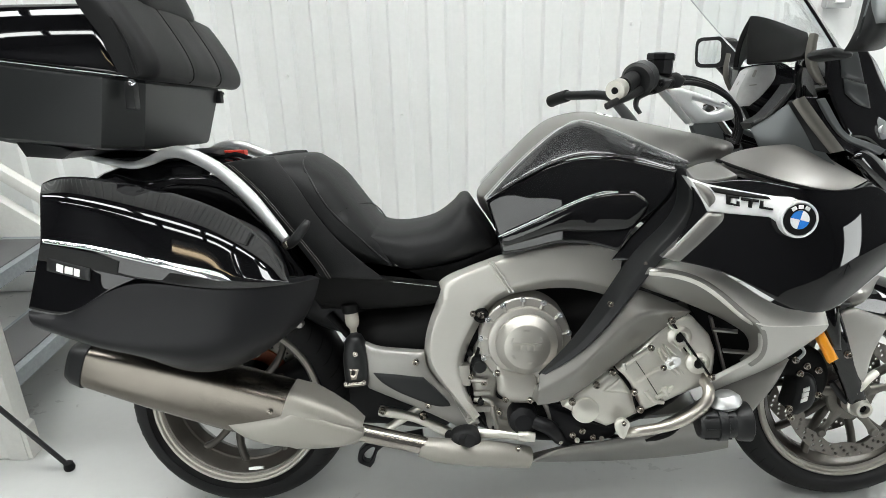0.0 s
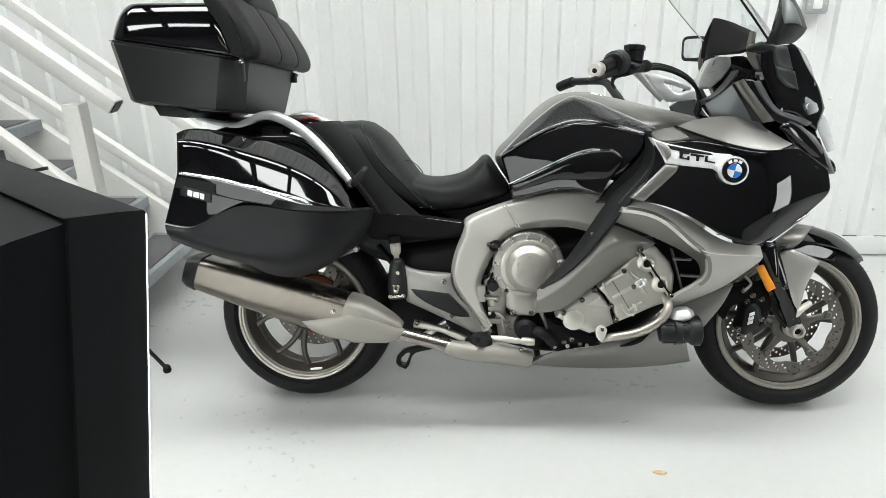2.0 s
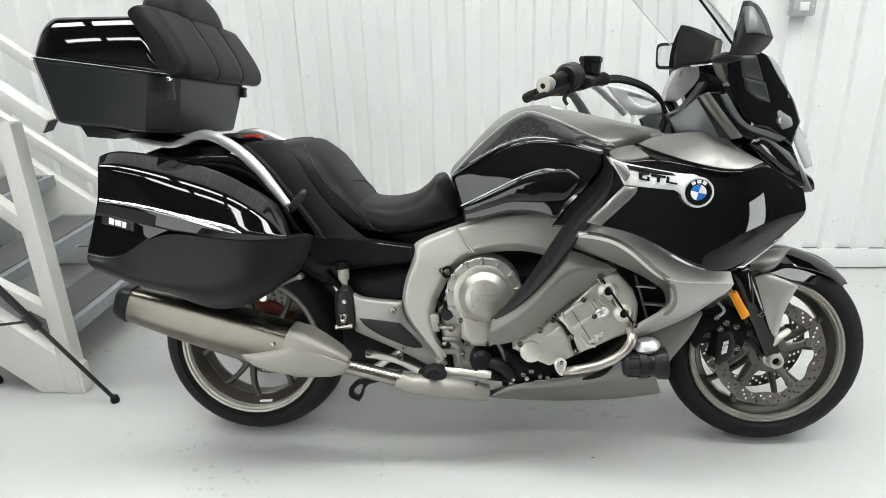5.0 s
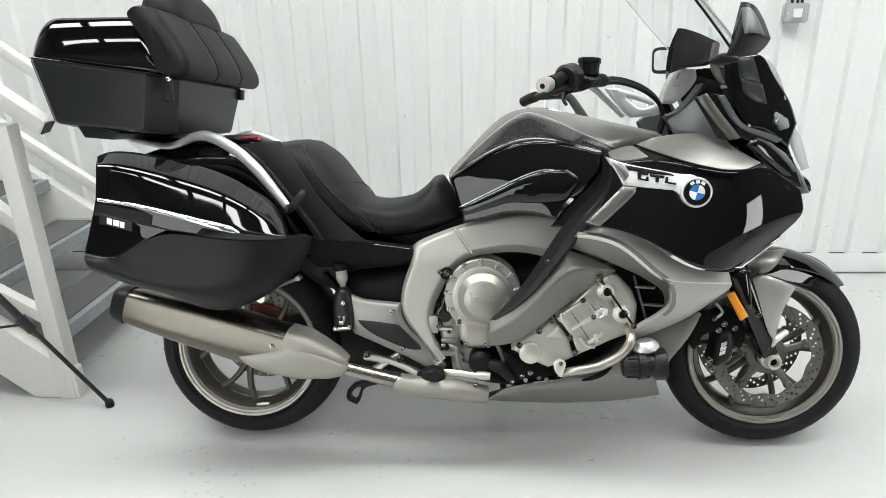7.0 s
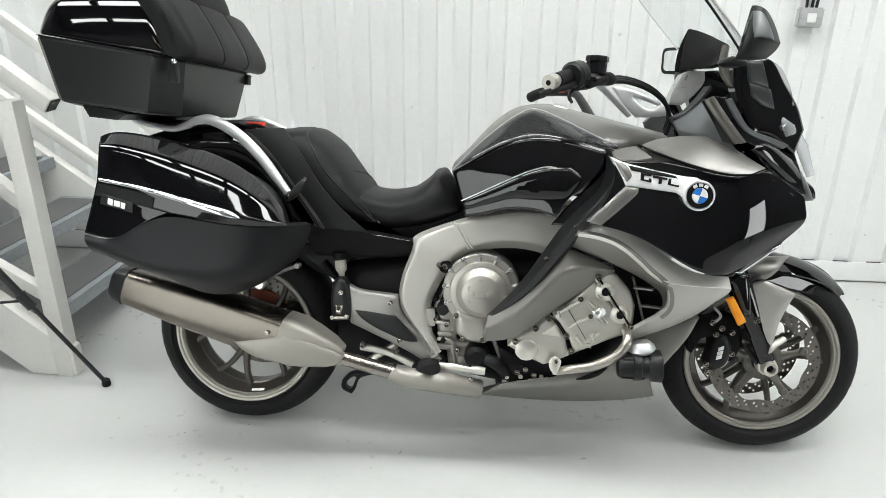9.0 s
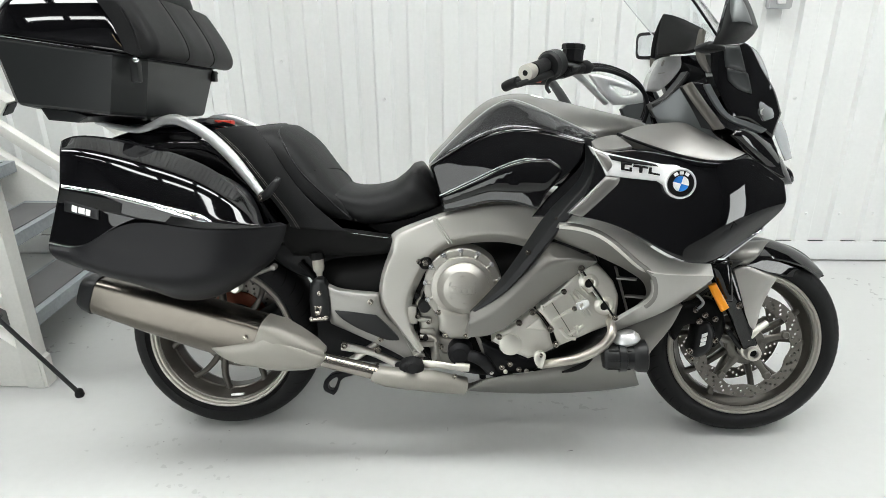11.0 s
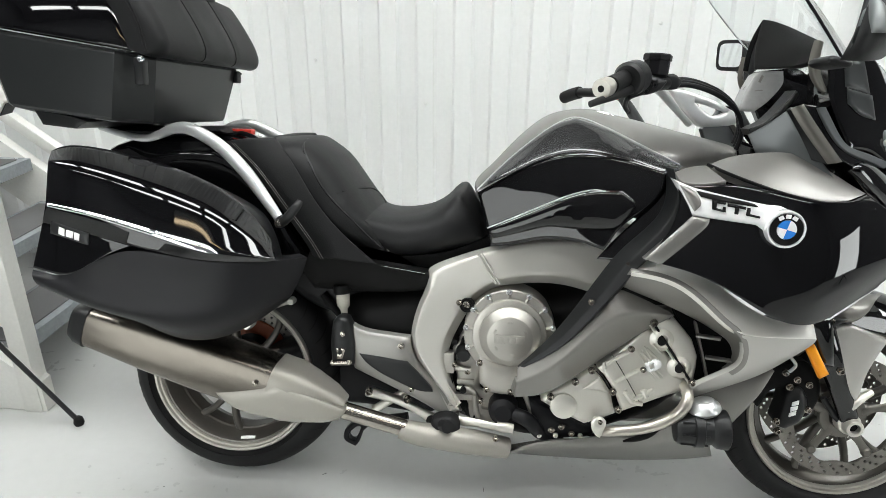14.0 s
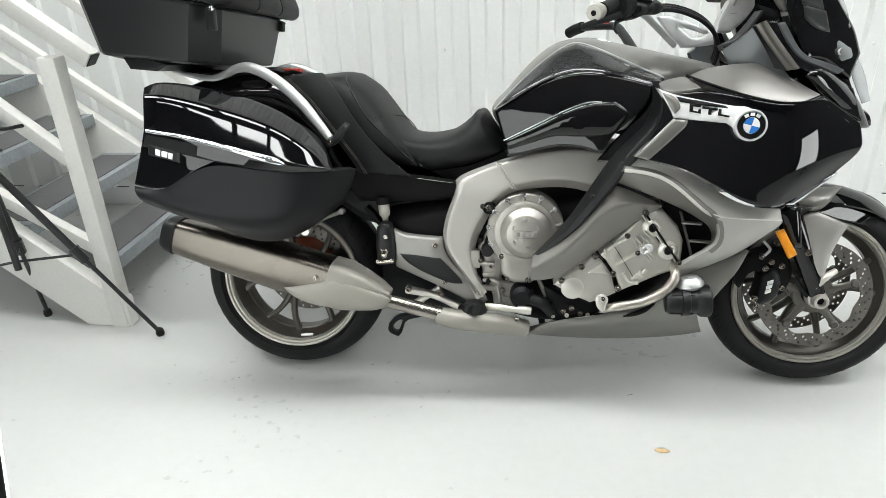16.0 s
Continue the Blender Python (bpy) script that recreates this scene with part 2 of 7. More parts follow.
def depth_on(ob, q):
    """How deep the front of an earlier panel lies at the points q."""
    v, y = SURFACE[ob if isinstance(ob, str) else ob.name]
    out = []
    for p in q:
        r = ((v - p) ** 2).sum(1)
        i = np.argsort(r)[:9]
        w = np.exp(-r[i] / (r[i].mean() + 1e-9))
        a = np.stack([np.ones(9), v[i, 0] - p[0], v[i, 1] - p[1]], 1)
        k = np.linalg.solve(a.T @ (a * w[:, None]) + 1e-9 * np.eye(3), a.T @ (w * y[i]))
        out.append(k[0])
    return np.array(out)


def relax(y, faces, free, rounds):
    """Evens out a height over a mesh, its rim held."""
    e = np.array([(f[i], f[(i + 1) % len(f)]) for f in faces for i in range(len(f))])
    for _ in range(rounds):
        t, c = np.zeros(len(y)), np.zeros(len(y))
        np.add.at(t, e[:, 0], y[e[:, 1]])
        np.add.at(t, e[:, 1], y[e[:, 0]])
        np.add.at(c, e.ravel(), 1)
        y = np.where(free, 0.4 * y + 0.6 * t / np.maximum(c, 1), y)
    return y


def shell(name, outline, mat, parent, label="", bulge=0.012, edge=0.03, thick=0.012, res=0.014, power=2.0, holes=(), mirror=False, onto=None, even=10, hold=False, tilt=0.0, plane=False):
    """A body panel: outline in (x, z, y), domed towards the bike's right, with a rolled edge and thickness. mirror: its twin on the left as well;
    onto: it lies on the front of an earlier panel."""
    rim = spline(outline, min(0.012, res), True)
    v, f, d = fill([rim] + [spline(h, 0.008, True) for h in holes], res)
    base = depth_on(onto, v) - 0.0025 if onto else blend(v, rim)
    if plane:
        a = np.stack([np.ones(len(rim)), rim[:, 0], rim[:, 1]], 1)
        base = np.stack([np.ones(len(v)), v[:, 0], v[:, 1]], 1) @ np.linalg.lstsq(a, rim[:, 2], rcond=None)[0]
    if hold:
        fixed = d < 1e-6
        near = ((v[:, None] - rim[None, :, :2]) ** 2).sum(2)
        w = 1 / (near + 1e-6) ** 1.5
        base = np.where(fixed, rim[near.argmin(1), 2], (w * rim[:, 2]).sum(1) / w.sum(1))
        base = relax(base, f, ~fixed, 160)
    base = base + tilt * (v[:, 1] - v[:, 1].mean())
    if edge > 0.012:
        d = relax(d, f, d > 1.2 * res, even)
    lip = min(0.45 * bulge, 0.0025)
    b = lip * (1 - (1 - np.minimum(d / 0.0035, 1)) ** 2) + (bulge - lip) * (1 - (1 - np.minimum(d / (1.6 * edge), 1)) ** power)
    y, back = base - b, base + thick
    n = len(v)
    verts = [(a, c, b) for (a, b), c in zip(v, y)] + [(a, c, b) for (a, b), c in zip(v, back)]
    faces = f + [tuple(i + n for i in t[::-1]) for t in f] + [(b, a, a + n, b + n) for a, b in rim_edges(f)]
    if mirror:
        part(name, ([(a, -b, c) for a, b, c in verts], faces), mat, parent, label)
    ob = part(name, (verts, faces), mat, parent, label)
    SURFACE[ob.name] = (v, y)
    return ob


def skin(name, rows, mat, parent, label="", creases=(), thick=0.012, mirror=False, base="", level=3, sharpness=0.9):
    """A body panel from a grid of (x, z, y): smooth between its rows but for the creased ones, with thickness and rolled edges.
    mirror: its twin on the left as well; base: the name under which later pieces find its surface."""
    k = len(rows[0])
    twins = (1, -1) if mirror else (1,)
    for side in twins[::-1]:
        bm = bmesh.new()
        vs = [bm.verts.new((x, y * side, z)) for r in rows for x, z, y in r]
        for i in range(len(rows) - 1):
            for j in range(k - 1):
                a = i * k + j
                bm.faces.new((vs[a], vs[a + 1], vs[a + k + 1], vs[a + k]))
        cr = bm.edges.layers.float.new("crease_edge")
        bm.verts.index_update()
        for e in bm.edges:
            a, b = (v.index // k for v in e.verts)
            if a == b and a in creases:
                e[cr] = sharpness
        bm.normal_update()
        if sum(f.normal.y * f.calc_area() for f in bm.faces) * side > 0:
            bmesh.ops.reverse_faces(bm, faces=bm.faces[:])
        for f in bm.faces:
            f.smooth = True
        me = bpy.data.meshes.new(name)
        bm.to_mesh(me)
        bm.free()
        ob = new(name, me)
        sub = ob.modifiers.new("smooth", "SUBSURF")
        sub.levels = sub.render_levels = level
        sub.boundary_smooth = "PRESERVE_CORNERS"
        bpy.context.view_layer.update()
        fine = bpy.data.meshes.new_from_object(ob.evaluated_get(bpy.context.evaluated_depsgraph_get()))
        ob.modifiers.clear()
        ob.data = fine
        fine.name = name
        fine.materials.append(mat)
        co = np.array([tuple(v.co) for v in fine.vertices])
        if side == 1:
            SURFACE[base or ob.name] = (co[:, [0, 2]], co[:, 1])
        so = ob.modifiers.new("thickness", "SOLIDIFY")
        so.thickness, so.offset = thick, -1
        be = ob.modifiers.new("rolled_edge", "BEVEL")
        be.width, be.segments, be.limit_method, be.angle_limit = 0.0016, 2, "ANGLE", radians(55)
        ob.parent = parent
        if label:
            tagged(ob, label)
    return ob


def puff(name, outline, mat, parent, hw=0.15, edge=0.08, label="", power=2.2, res=0.016, yc=0.0, widen=None):
    """A body that is the same on both sides of the plane y = yc: side outline in (x, z), half-width hw, rounded over edge."""
    rim = spline(outline, 0.014, True)
    v, f, d = fill([rim], res)
    on = d < 1e-6
    d = relax(d, f, d > 1.2 * res, 12 if edge > 0.05 else 3)
    s = np.minimum(d / edge, 1)
    h = hw * (1 - (1 - s) ** power) ** (1 / power)
    if widen:
        h = h * np.array([widen(a, b) for a, b in v])
    h[on] = 0
    verts = [(a, yc - c, b) for (a, b), c in zip(v, h)]
    twin, extra = {}, []
    for i, ((a, b), c) in enumerate(zip(v, h)):
        if on[i]:
            twin[i] = i
        else:
            twin[i] = len(verts) + len(extra)
            extra.append((a, yc + c, b))
    faces = f + [tuple(twin[i] for i in t[::-1]) for t in f]
    ob = part(name, (verts + extra, faces), mat, parent, label, sharp=70)
    SURFACE[ob.name] = (v, yc - h)
    return ob


def loft(name, rings, mat, parent, label="", caps=True, closed=True, sharp=40):
    n = len(rings[0])
    verts = [tuple(p) for r in rings for p in r]
    faces = []
    for i in range(len(rings) - 1):
        for j in range(n if closed else n - 1):
            a, b = i * n + j, i * n + (j + 1) % n
            faces.append((a, b, b + n, a + n))
    if caps:
        faces += [tuple(range(n))[::-1], tuple(range(len(verts) - n, len(verts)))]
    return part(name, (verts, faces), mat, parent, label, sharp=sharp)


def tube(name, pts, r, mat, parent, label="", n=8, sides=12, flat=1.0):
    """A round bar along a curve; r may be one radius or one a point; flat squashes it across."""
    r = [r] * len(pts) if isinstance(r, (int, float)) else r
    q = spline([(*p, a) for p, a in zip(pts, r)], n)
    rings, up = [], None
    for i, p in enumerate(q):
        d = q[min(i + 1, len(q) - 1)][:3] - q[max(i - 1, 0)][:3]
        d = d / np.linalg.norm(d)
        if up is None:
            up = np.array((0, 1, 0)) if abs(d[1]) < 0.9 else np.array((0, 0, 1))
        side = np.cross(d, up)
        side /= np.linalg.norm(side)
        up = np.cross(side, d)
        rings.append([p[:3] + p[3] * (math.cos(a) * side + flat * math.sin(a) * up) for a in np.arange(sides) * math.tau / sides])
    return loft(name, rings, mat, parent, label)


def lathe(name, profile, at, mat, parent, label="", n=72, sharp=35, axis=(0, 1, 0)):
    """Turns a profile of (radius, along) round an axis through at (x, y, z)."""
    ax = Vector(axis).normalized()
    m = ax.to_track_quat("Y", "Z").to_matrix() if tuple(axis) != (0, 1, 0) else Matrix.Identity(3)
    c = Vector(at)
    k = len(profile)
    verts, faces = [], []
    for i in range(n):
        a = i * math.tau / n
        verts += [tuple(c + m @ Vector((r * math.cos(a), y, r * math.sin(a)))) for r, y in profile]
    for i in range(n):
        for j in range(k - 1):
            a, b = i * k + j, ((i + 1) % n) * k + j
            faces.append((a, b, b + 1, a + 1))
    bm = bmesh.new()
    vs = [bm.verts.new(v) for v in verts]
    for f in faces:
        bm.faces.new([vs[i] for i in f])
    bmesh.ops.remove_doubles(bm, verts=bm.verts[:], dist=1e-6)
    return part(name, bm, mat, parent, label, sharp=sharp)


def box(name, lo, hi, mat, parent=None, label="", bevel=0.002, m=None):
    bm = bmesh.new()
    bmesh.ops.create_cube(bm, size=1)
    for v in bm.verts:
        v.co = Vector([lo[i] + (v.co[i] + 0.5) * (hi[i] - lo[i]) for i in range(3)])
    if bevel:
        bmesh.ops.bevel(bm, geom=bm.edges[:], offset=bevel, segments=2, affect="EDGES", profile=0.6)
    if m is not None:
        bm.transform(m)
    return part(name, bm, mat, parent, label, sharp=50)


def bar(name, a, b, w, h, mat, parent=None, label="", bevel=0.002):
    """A straight bar of section w (sideways) by h from a to b."""
    a, b = Vector(a), Vector(b)
    d = b - a
    m = Matrix.Translation(a) @ d.to_track_quat("X", "Z").to_matrix().to_4x4()
    return box(name, (0, -w / 2, -h / 2), (d.length, w / 2, h / 2), mat, parent, label, bevel, m)


def bolt(at, r, parent, mat=None, axis=(0, -1, 0), name="bolt"):
    """A socket-head screw facing along axis."""
    r = r * 1.0
    return lathe(name, [(0, 0.0), (0.5 * r, 0.0), (0.55 * r, 0.7 * r), (0.78 * r, 0.7 * r), (0.9 * r, 0.55 * r), (0.9 * r, -0.3 * r), (1.25 * r, -0.32 * r), (1.25 * r, -1.0 * r)],
                 at, mat or STEEL, parent, n=14, axis=axis)


def rrect(x0, x1, y0, y1, r, z, n=6):
    """A rounded rectangle in plan at height z (number or function of x)."""
    out = []
    for cx, cy, a0 in ((x1 - r, y1 - r, 0), (x0 + r, y1 - r, 90), (x0 + r, y0 + r, 180), (x1 - r, y0 + r, 270)):
        for i in range(n + 1):
            a = radians(a0 + 90 * i / n)
            x, y = cx + r * math.cos(a), cy + r * math.sin(a)
            out.append((x, y, z(x) if callable(z) else z))
    return out


# ---------------------------------------------------------------- the hall
def sheet_wall(name, x0, x1, y, z0, z1, period=0.154, depth=0.022):
    """Box-profile steel sheet, ribs standing out towards -y."""
    prof, x = [], x0
    while x < x1:
        prof += [(x, 0), (x + 0.066, 0), (x + 0.078, -depth), (x + 0.142, -depth)]
        x += period
    verts, faces = [], []
    zs = (z0, z1)
    for z in zs:
        verts += [(px, y + d, z) for px, d in prof]
    n = len(prof)
    for z in zs:
        verts += [(px, y + 0.09, z) for px, d in prof]
    for i in range(n - 1):
        faces += [(i, i + 1, n + i + 1, n + i), (3 * n + i, 3 * n + i + 1, 2 * n + i + 1, 2 * n + i)]
        faces += [(n + i, n + i + 1, 3 * n + i + 1, 3 * n + i), (2 * n + i, 2 * n + i + 1, i + 1, i)]
    faces += [(0, n, 3 * n, 2 * n), (n - 1, 3 * n - 1, 4 * n - 1, 2 * n - 1)]
    return tagged(part(name, (verts, faces), WALLPAINT, sharp=20), "white ribbed steel sheet wall with small screw heads", "wall", kind="structure")


WALL_Y = 1.352
wall = sheet_wall("wall_north", -5.04, 5.12, WALL_Y, 0.10, 4.6)
floor = tagged(box("floor", (-5.1, -3.75, -0.12), (5.2, 1.5, 0.0), FLOOR, bevel=0), "pale grey painted concrete floor, faintly glossy", "floor", kind="structure")
tagged(box("trim", (-5.04, WALL_Y - 0.026, 0.008), (5.12, WALL_Y - 0.0225, 0.104), TRIM, bevel=0.0008), "white steel flashing along the wall foot", "trim", kind="structure")
# Unseen wall, added close and near-black to keep bright floor out of reflections.
tagged(box("wall_south", (-5.1, -3.75, 0), (5.2, -3.6, 4.6), HALLWALL, bevel=0), "unseen near-black wall closing the hall", "wall", kind="structure")
# Unseen end walls, near-black so the gloss panels reflect dark.
tagged(box("wall_west", (-5.2, -3.75, 0), (-5.1, 1.5, 4.6), HALLWALL, bevel=0), "unseen near-black wall closing the hall", "wall", kind="structure")
tagged(box("wall_east", (5.2, -3.75, 0), (5.3, 1.5, 4.6), HALLWALL, bevel=0), "unseen near-black wall closing the hall", "wall", kind="structure")
tagged(box("ceiling", (-5.2, -3.75, 4.6), (5.3, 1.5, 4.8), DARKCEIL, bevel=0), "dark steel roof", "ceiling", kind="structure")


def roof_light(x0, x1, y0, y1):
    t = thing("roof_light", "bright frosted roof light panel between dark beams", "light", "roof lights")
    part("panel", box_bm((x0, y0, 4.56), (x1, y1, 4.58)), SKYLIGHT, t)
    for x in (x0 - 0.04, x1):
        part("frame", box_bm((x, y0 - 0.04, 4.5), (x + 0.04, y1 + 0.04, 4.6)), DARKCEIL, t)
    return t


def box_bm(lo, hi):
    bm = bmesh.new()
    bmesh.ops.create_cube(bm, size=1)
    for v in bm.verts:
        v.co = Vector([lo[i] + (v.co[i] + 0.5) * (hi[i] - lo[i]) for i in range(3)])
    return bm


for y0, w in ((-1.0, 0.9), (-3.0, 0.22)):
    for i in range(-1, 5):
        roof_light(-3.0 + 1.6 * i, -1.6 + 1.6 * i, y0, y0 + w)

def tube_lamp(x0, x1, y):
    t = thing("tube_lamp", "long warm fluorescent tube lamp under the dark roof", "lamp")
    tube("tube", [(x0, y, 4.3), (x1, y, 4.3)], 0.02, TUBE, t, n=1)
    box("batten", (x0 - 0.03, y - 0.04, 4.32), (x1 + 0.03, y + 0.04, 4.38), DARKCEIL, t)
    for x in (x0 + 0.3, x1 - 0.3):
        tube("hanger", [(x, y, 4.38), (x, y, 4.6)], 0.006, DARKCEIL, t, n=1)


tube_lamp(-1.2, 1.6, -3.3)

# wall screws in the rib crowns and along the flashing
for i in range(-10, 22):
    x = -5.04 + 0.154 * (i + 33) - 0.044
    for z in (0.245,) if i % 3 else (0.245, 0.62 + 0.17 * (i % 4)):
        lathe("screw", [(0, -0.006), (0.004, -0.005), (0.0075, -0.001), (0.0085, 0.002)], (x, WALL_Y - 0.022, z), WALLPAINT, wall, n=10)
    if i % 2:
        lathe("screw", [(0, -0.004), (0.003, -0.003), (0.004, 0.001)], (x + 0.05, WALL_Y - 0.026, 0.07 + 0.012 * (i % 3)), WALLPAINT, wall, n=8)


def switch_box():
    t = thing("isolator_switch", "grey metal-clad switch box with white rocker, screwed to the wall", "switch")
    x, z, y = 1.234, 1.21, WALL_Y - 0.022
    bm = box_bm((x - 0.05, y - 0.04, z - 0.04), (x + 0.05, y, z + 0.04))
    bmesh.ops.bevel(bm, geom=bm.edges[:], offset=0.006, segments=2, affect="EDGES")
    part("housing", bm, GREYBOX, t)
    bm = box_bm((x - 0.018, y - 0.049, z - 0.018), (x + 0.018, y - 0.04, z + 0.018))
    bmesh.ops.bevel(bm, geom=bm.edges[:], offset=0.002, segments=1, affect="EDGES")
    part("rocker", bm, WHITEPLASTIC, t, "white rocker")
    for s in (-0.036, 0.036):
        lathe("screw", [(0, -0.043), (0.003, -0.043), (0.0045, -0.039)], (x + s, y, z), ALU, t, n=10)
    for s, top in ((-0.018, 0.9), (0.004, 1.3), (0.022, 1.1)):
        tube("cable", [(x + s, y - 0.018, z + 0.04), (x + s * 1.3, y - 0.016, z + 0.2), (x + s * 0.9, y - 0.012, z + top), (x + s, y - 0.012, 4.55)], 0.006, PLASTICBLACK, t, "black cable")


switch_box()


# ---------------------------------------------------------------- the stairs
def staircase():
    t = thing("staircase", "white painted steel stairs with grey galvanised treads", "stairs")
    SL = 0.80
    yn, yf = 0.17, 1.06
    top = -3.6

    def line(name, x0, z0, y, w, h, slope=SL, x1=top, label=""):
        bar(name, (x0, y, z0), (x1, y, z0 + (x0 - x1) * slope), w, h, STAIRPAINT, t, label, 0.004)

    # near stringer: a plate cut level at the floor
    zt = lambda x: 0.168 + 0.83 * (-1.617 - x)
    verts = []
    for y in (yn - 0.025, yn + 0.025):
        verts += [(-1.53, y, 0.004), (-1.53, y, 0.11), (-1.60, y, 0.155), (top, y, zt(top)), (top, y, zt(top) - 0.2), (-1.70, y, 0.004)]
    part("stringer", (verts, [(0, 1, 2, 3, 4, 5), (11, 10, 9, 8, 7, 6)] + [(i, (i + 1) % 6, 6 + (i + 1) % 6, 6 + i) for i in range(6)]), STAIRPAINT, t, smooth=False)
    verts = []
    zt2 = lambda x: 0.398 + 0.75 * (-1.888 - x)
    for y in (yf - 0.02, yf + 0.03):
        verts += [(-1.40, y, 0.004), (-1.40, y, 0.05), (top, y, zt2(top)), (top, y, zt2(top) - 0.24), (-1.66, y, 0.004)]
    part("stringer", (verts, [(0, 1, 2, 3, 4), (9, 8, 7, 6, 5)] + [(i, (i + 1) % 5, 5 + (i + 1) % 5, 5 + i) for i in range(5)]), STAIRPAINT, t, smooth=False)
    # post, handrail with an open end, mid rail
    bar("post", (-1.573, yn, 0.0), (-1.573, yn, 0.985), 0.058, 0.06, STAIRPAINT, t, "", 0.004)
    line("handrail", -1.425, 0.975, yn - 0.01, 0.055, 0.05, 0.76)
    bar("rail_plug", (-1.424, yn - 0.01, 0.9743), (-1.4215, yn - 0.01, 0.9724), 0.045, 0.04, MATTE, t, "open dark rail end", 0.0)
    line("lower_rail", -1.59, 0.312, yn, 0.04, 0.042, 0.62, -2.7)
    line("mid_rail", -1.58, 0.63, yn, 0.045, 0.045, 0.86)
    line("handrail", -1.55, 0.68, yf, 0.05, 0.045, 0.76)
    line("mid_rail", -1.50, 0.26, yf, 0.045, 0.045, 0.735)
    # treads: folded channel with an anti-slip plate on it
    for i in range(9):
        x, z = -1.635 - 0.225 * i, 0.2 + 0.188 * i
        d = 0.225
        part("tread", channel((x - d, x), (yn + 0.027, yf - 0.022), z, 0.05), GALV, t)
        part("tread_plate", box_bm((x - d + 0.02, yn + 0.06, z + 0.001), (x - 0.03, yf - 0.06, z + 0.004)), TREADTOP, t, "dark grey anti-slip plate", smooth=False)
        for y in (yn + 0.04, yf - 0.04):
            lathe("bolt", [(0, 0.007), (0.006, 0.006), (0.008, 0.0)], (x - 0.05, y, z + 0.001), ALU, t, n=8, axis=(0, 0, 1))


def channel(xs, ys, z, h):
    """A tread folded from sheet: flat top, lipped front and back."""
    pr = [(xs[0], z - h), (xs[0], z), (xs[1], z), (xs[1], z - h), (xs[1] - 0.02, z - h), (xs[1] - 0.02, z - h + 0.003), (xs[1] - 0.003, z - h + 0.003),
          (xs[1] - 0.003, z - 0.003), (xs[0] + 0.003, z - 0.003), (xs[0] + 0.003, z - h)]
    bm = bmesh.new()
    a = [bm.verts.new((x, ys[0], q)) for x, q in pr]
    b = [bm.verts.new((x, ys[1], q)) for x, q in pr]
    k = len(pr)
    for i in range(k):
        bm.faces.new((a[i], a[(i + 1) % k], b[(i + 1) % k], b[i]))
    bm.faces.new(a)
    bm.faces.new(b[::-1])
    return bm


staircase()


# ---------------------------------------------------------------- tripod and softbox
def tripod():
    t = thing("tripod", "black folding camera tripod standing before the stairs", "tripod")
    top = Vector((-1.80, 0.02, 0.70))
    feet = [Vector((-1.393, 0.100, 0.012)), Vector((-1.911, 0.205, 0.012)), Vector((-2.06, -0.24, 0.012))]
    for f in feet:
        a = top + (f - top) * 0.04
        k = top + (f - top) * 0.52
        d = (f - top).normalized()
        leg = tube("leg", [a, k], 0.0125, PLASTICBLACK, t, n=1, sides=10)
        tube("clamp", [k - d * 0.03, k + d * 0.03], 0.018, PLASTICBLACK, leg, n=1, sides=8)
        tube("lower_tube", [k, f], 0.0075, PLASTICBLACK, leg, n=1, sides=10)
        lathe("foot", [(0, -0.012), (0.013, -0.012), (0.016, -0.004), (0.013, 0.012), (0.006, 0.018), (0, 0.018)], f, RUBBER, leg, n=14, axis=(0, 0, 1))
        hub = Vector((top.x, top.y, 0.33))
        tube("brace", [hub + (k - hub) * 0.04, k], 0.005, PLASTICBLACK, leg, n=1, sides=6)
    tube("column", [(top.x, top.y, 0.30), (top.x, top.y, 0.80)], 0.012, PLASTICBLACK, t, n=1)
    lathe("shoulder", [(0, -0.03), (0.03, -0.03), (0.036, 0.0), (0.03, 0.035), (0.014, 0.045), (0, 0.045)], top, PLASTICBLACK, t, n=16, axis=(0, 0, 1))
    head = box("head", (top.x - 0.035, top.y - 0.03, 0.79), (top.x + 0.035, top.y + 0.03, 0.86), PLASTICBLACK, t, bevel=0.008)
    tube("pan_handle", [(top.x + 0.02, top.y, 0.82), (top.x + 0.12, top.y - 0.02, 0.80), (top.x + 0.2, top.y - 0.02, 0.81)], 0.006, PLASTICBLACK, head)
    tube("crank", [(top.x + 0.01, top.y - 0.01, 0.70), (top.x + 0.07, top.y - 0.03, 0.71), (top.x + 0.08, top.y - 0.03, 0.735), (top.x + 0.11, top.y - 0.03, 0.735)], 0.005, PLASTICBLACK, t)


tripod()


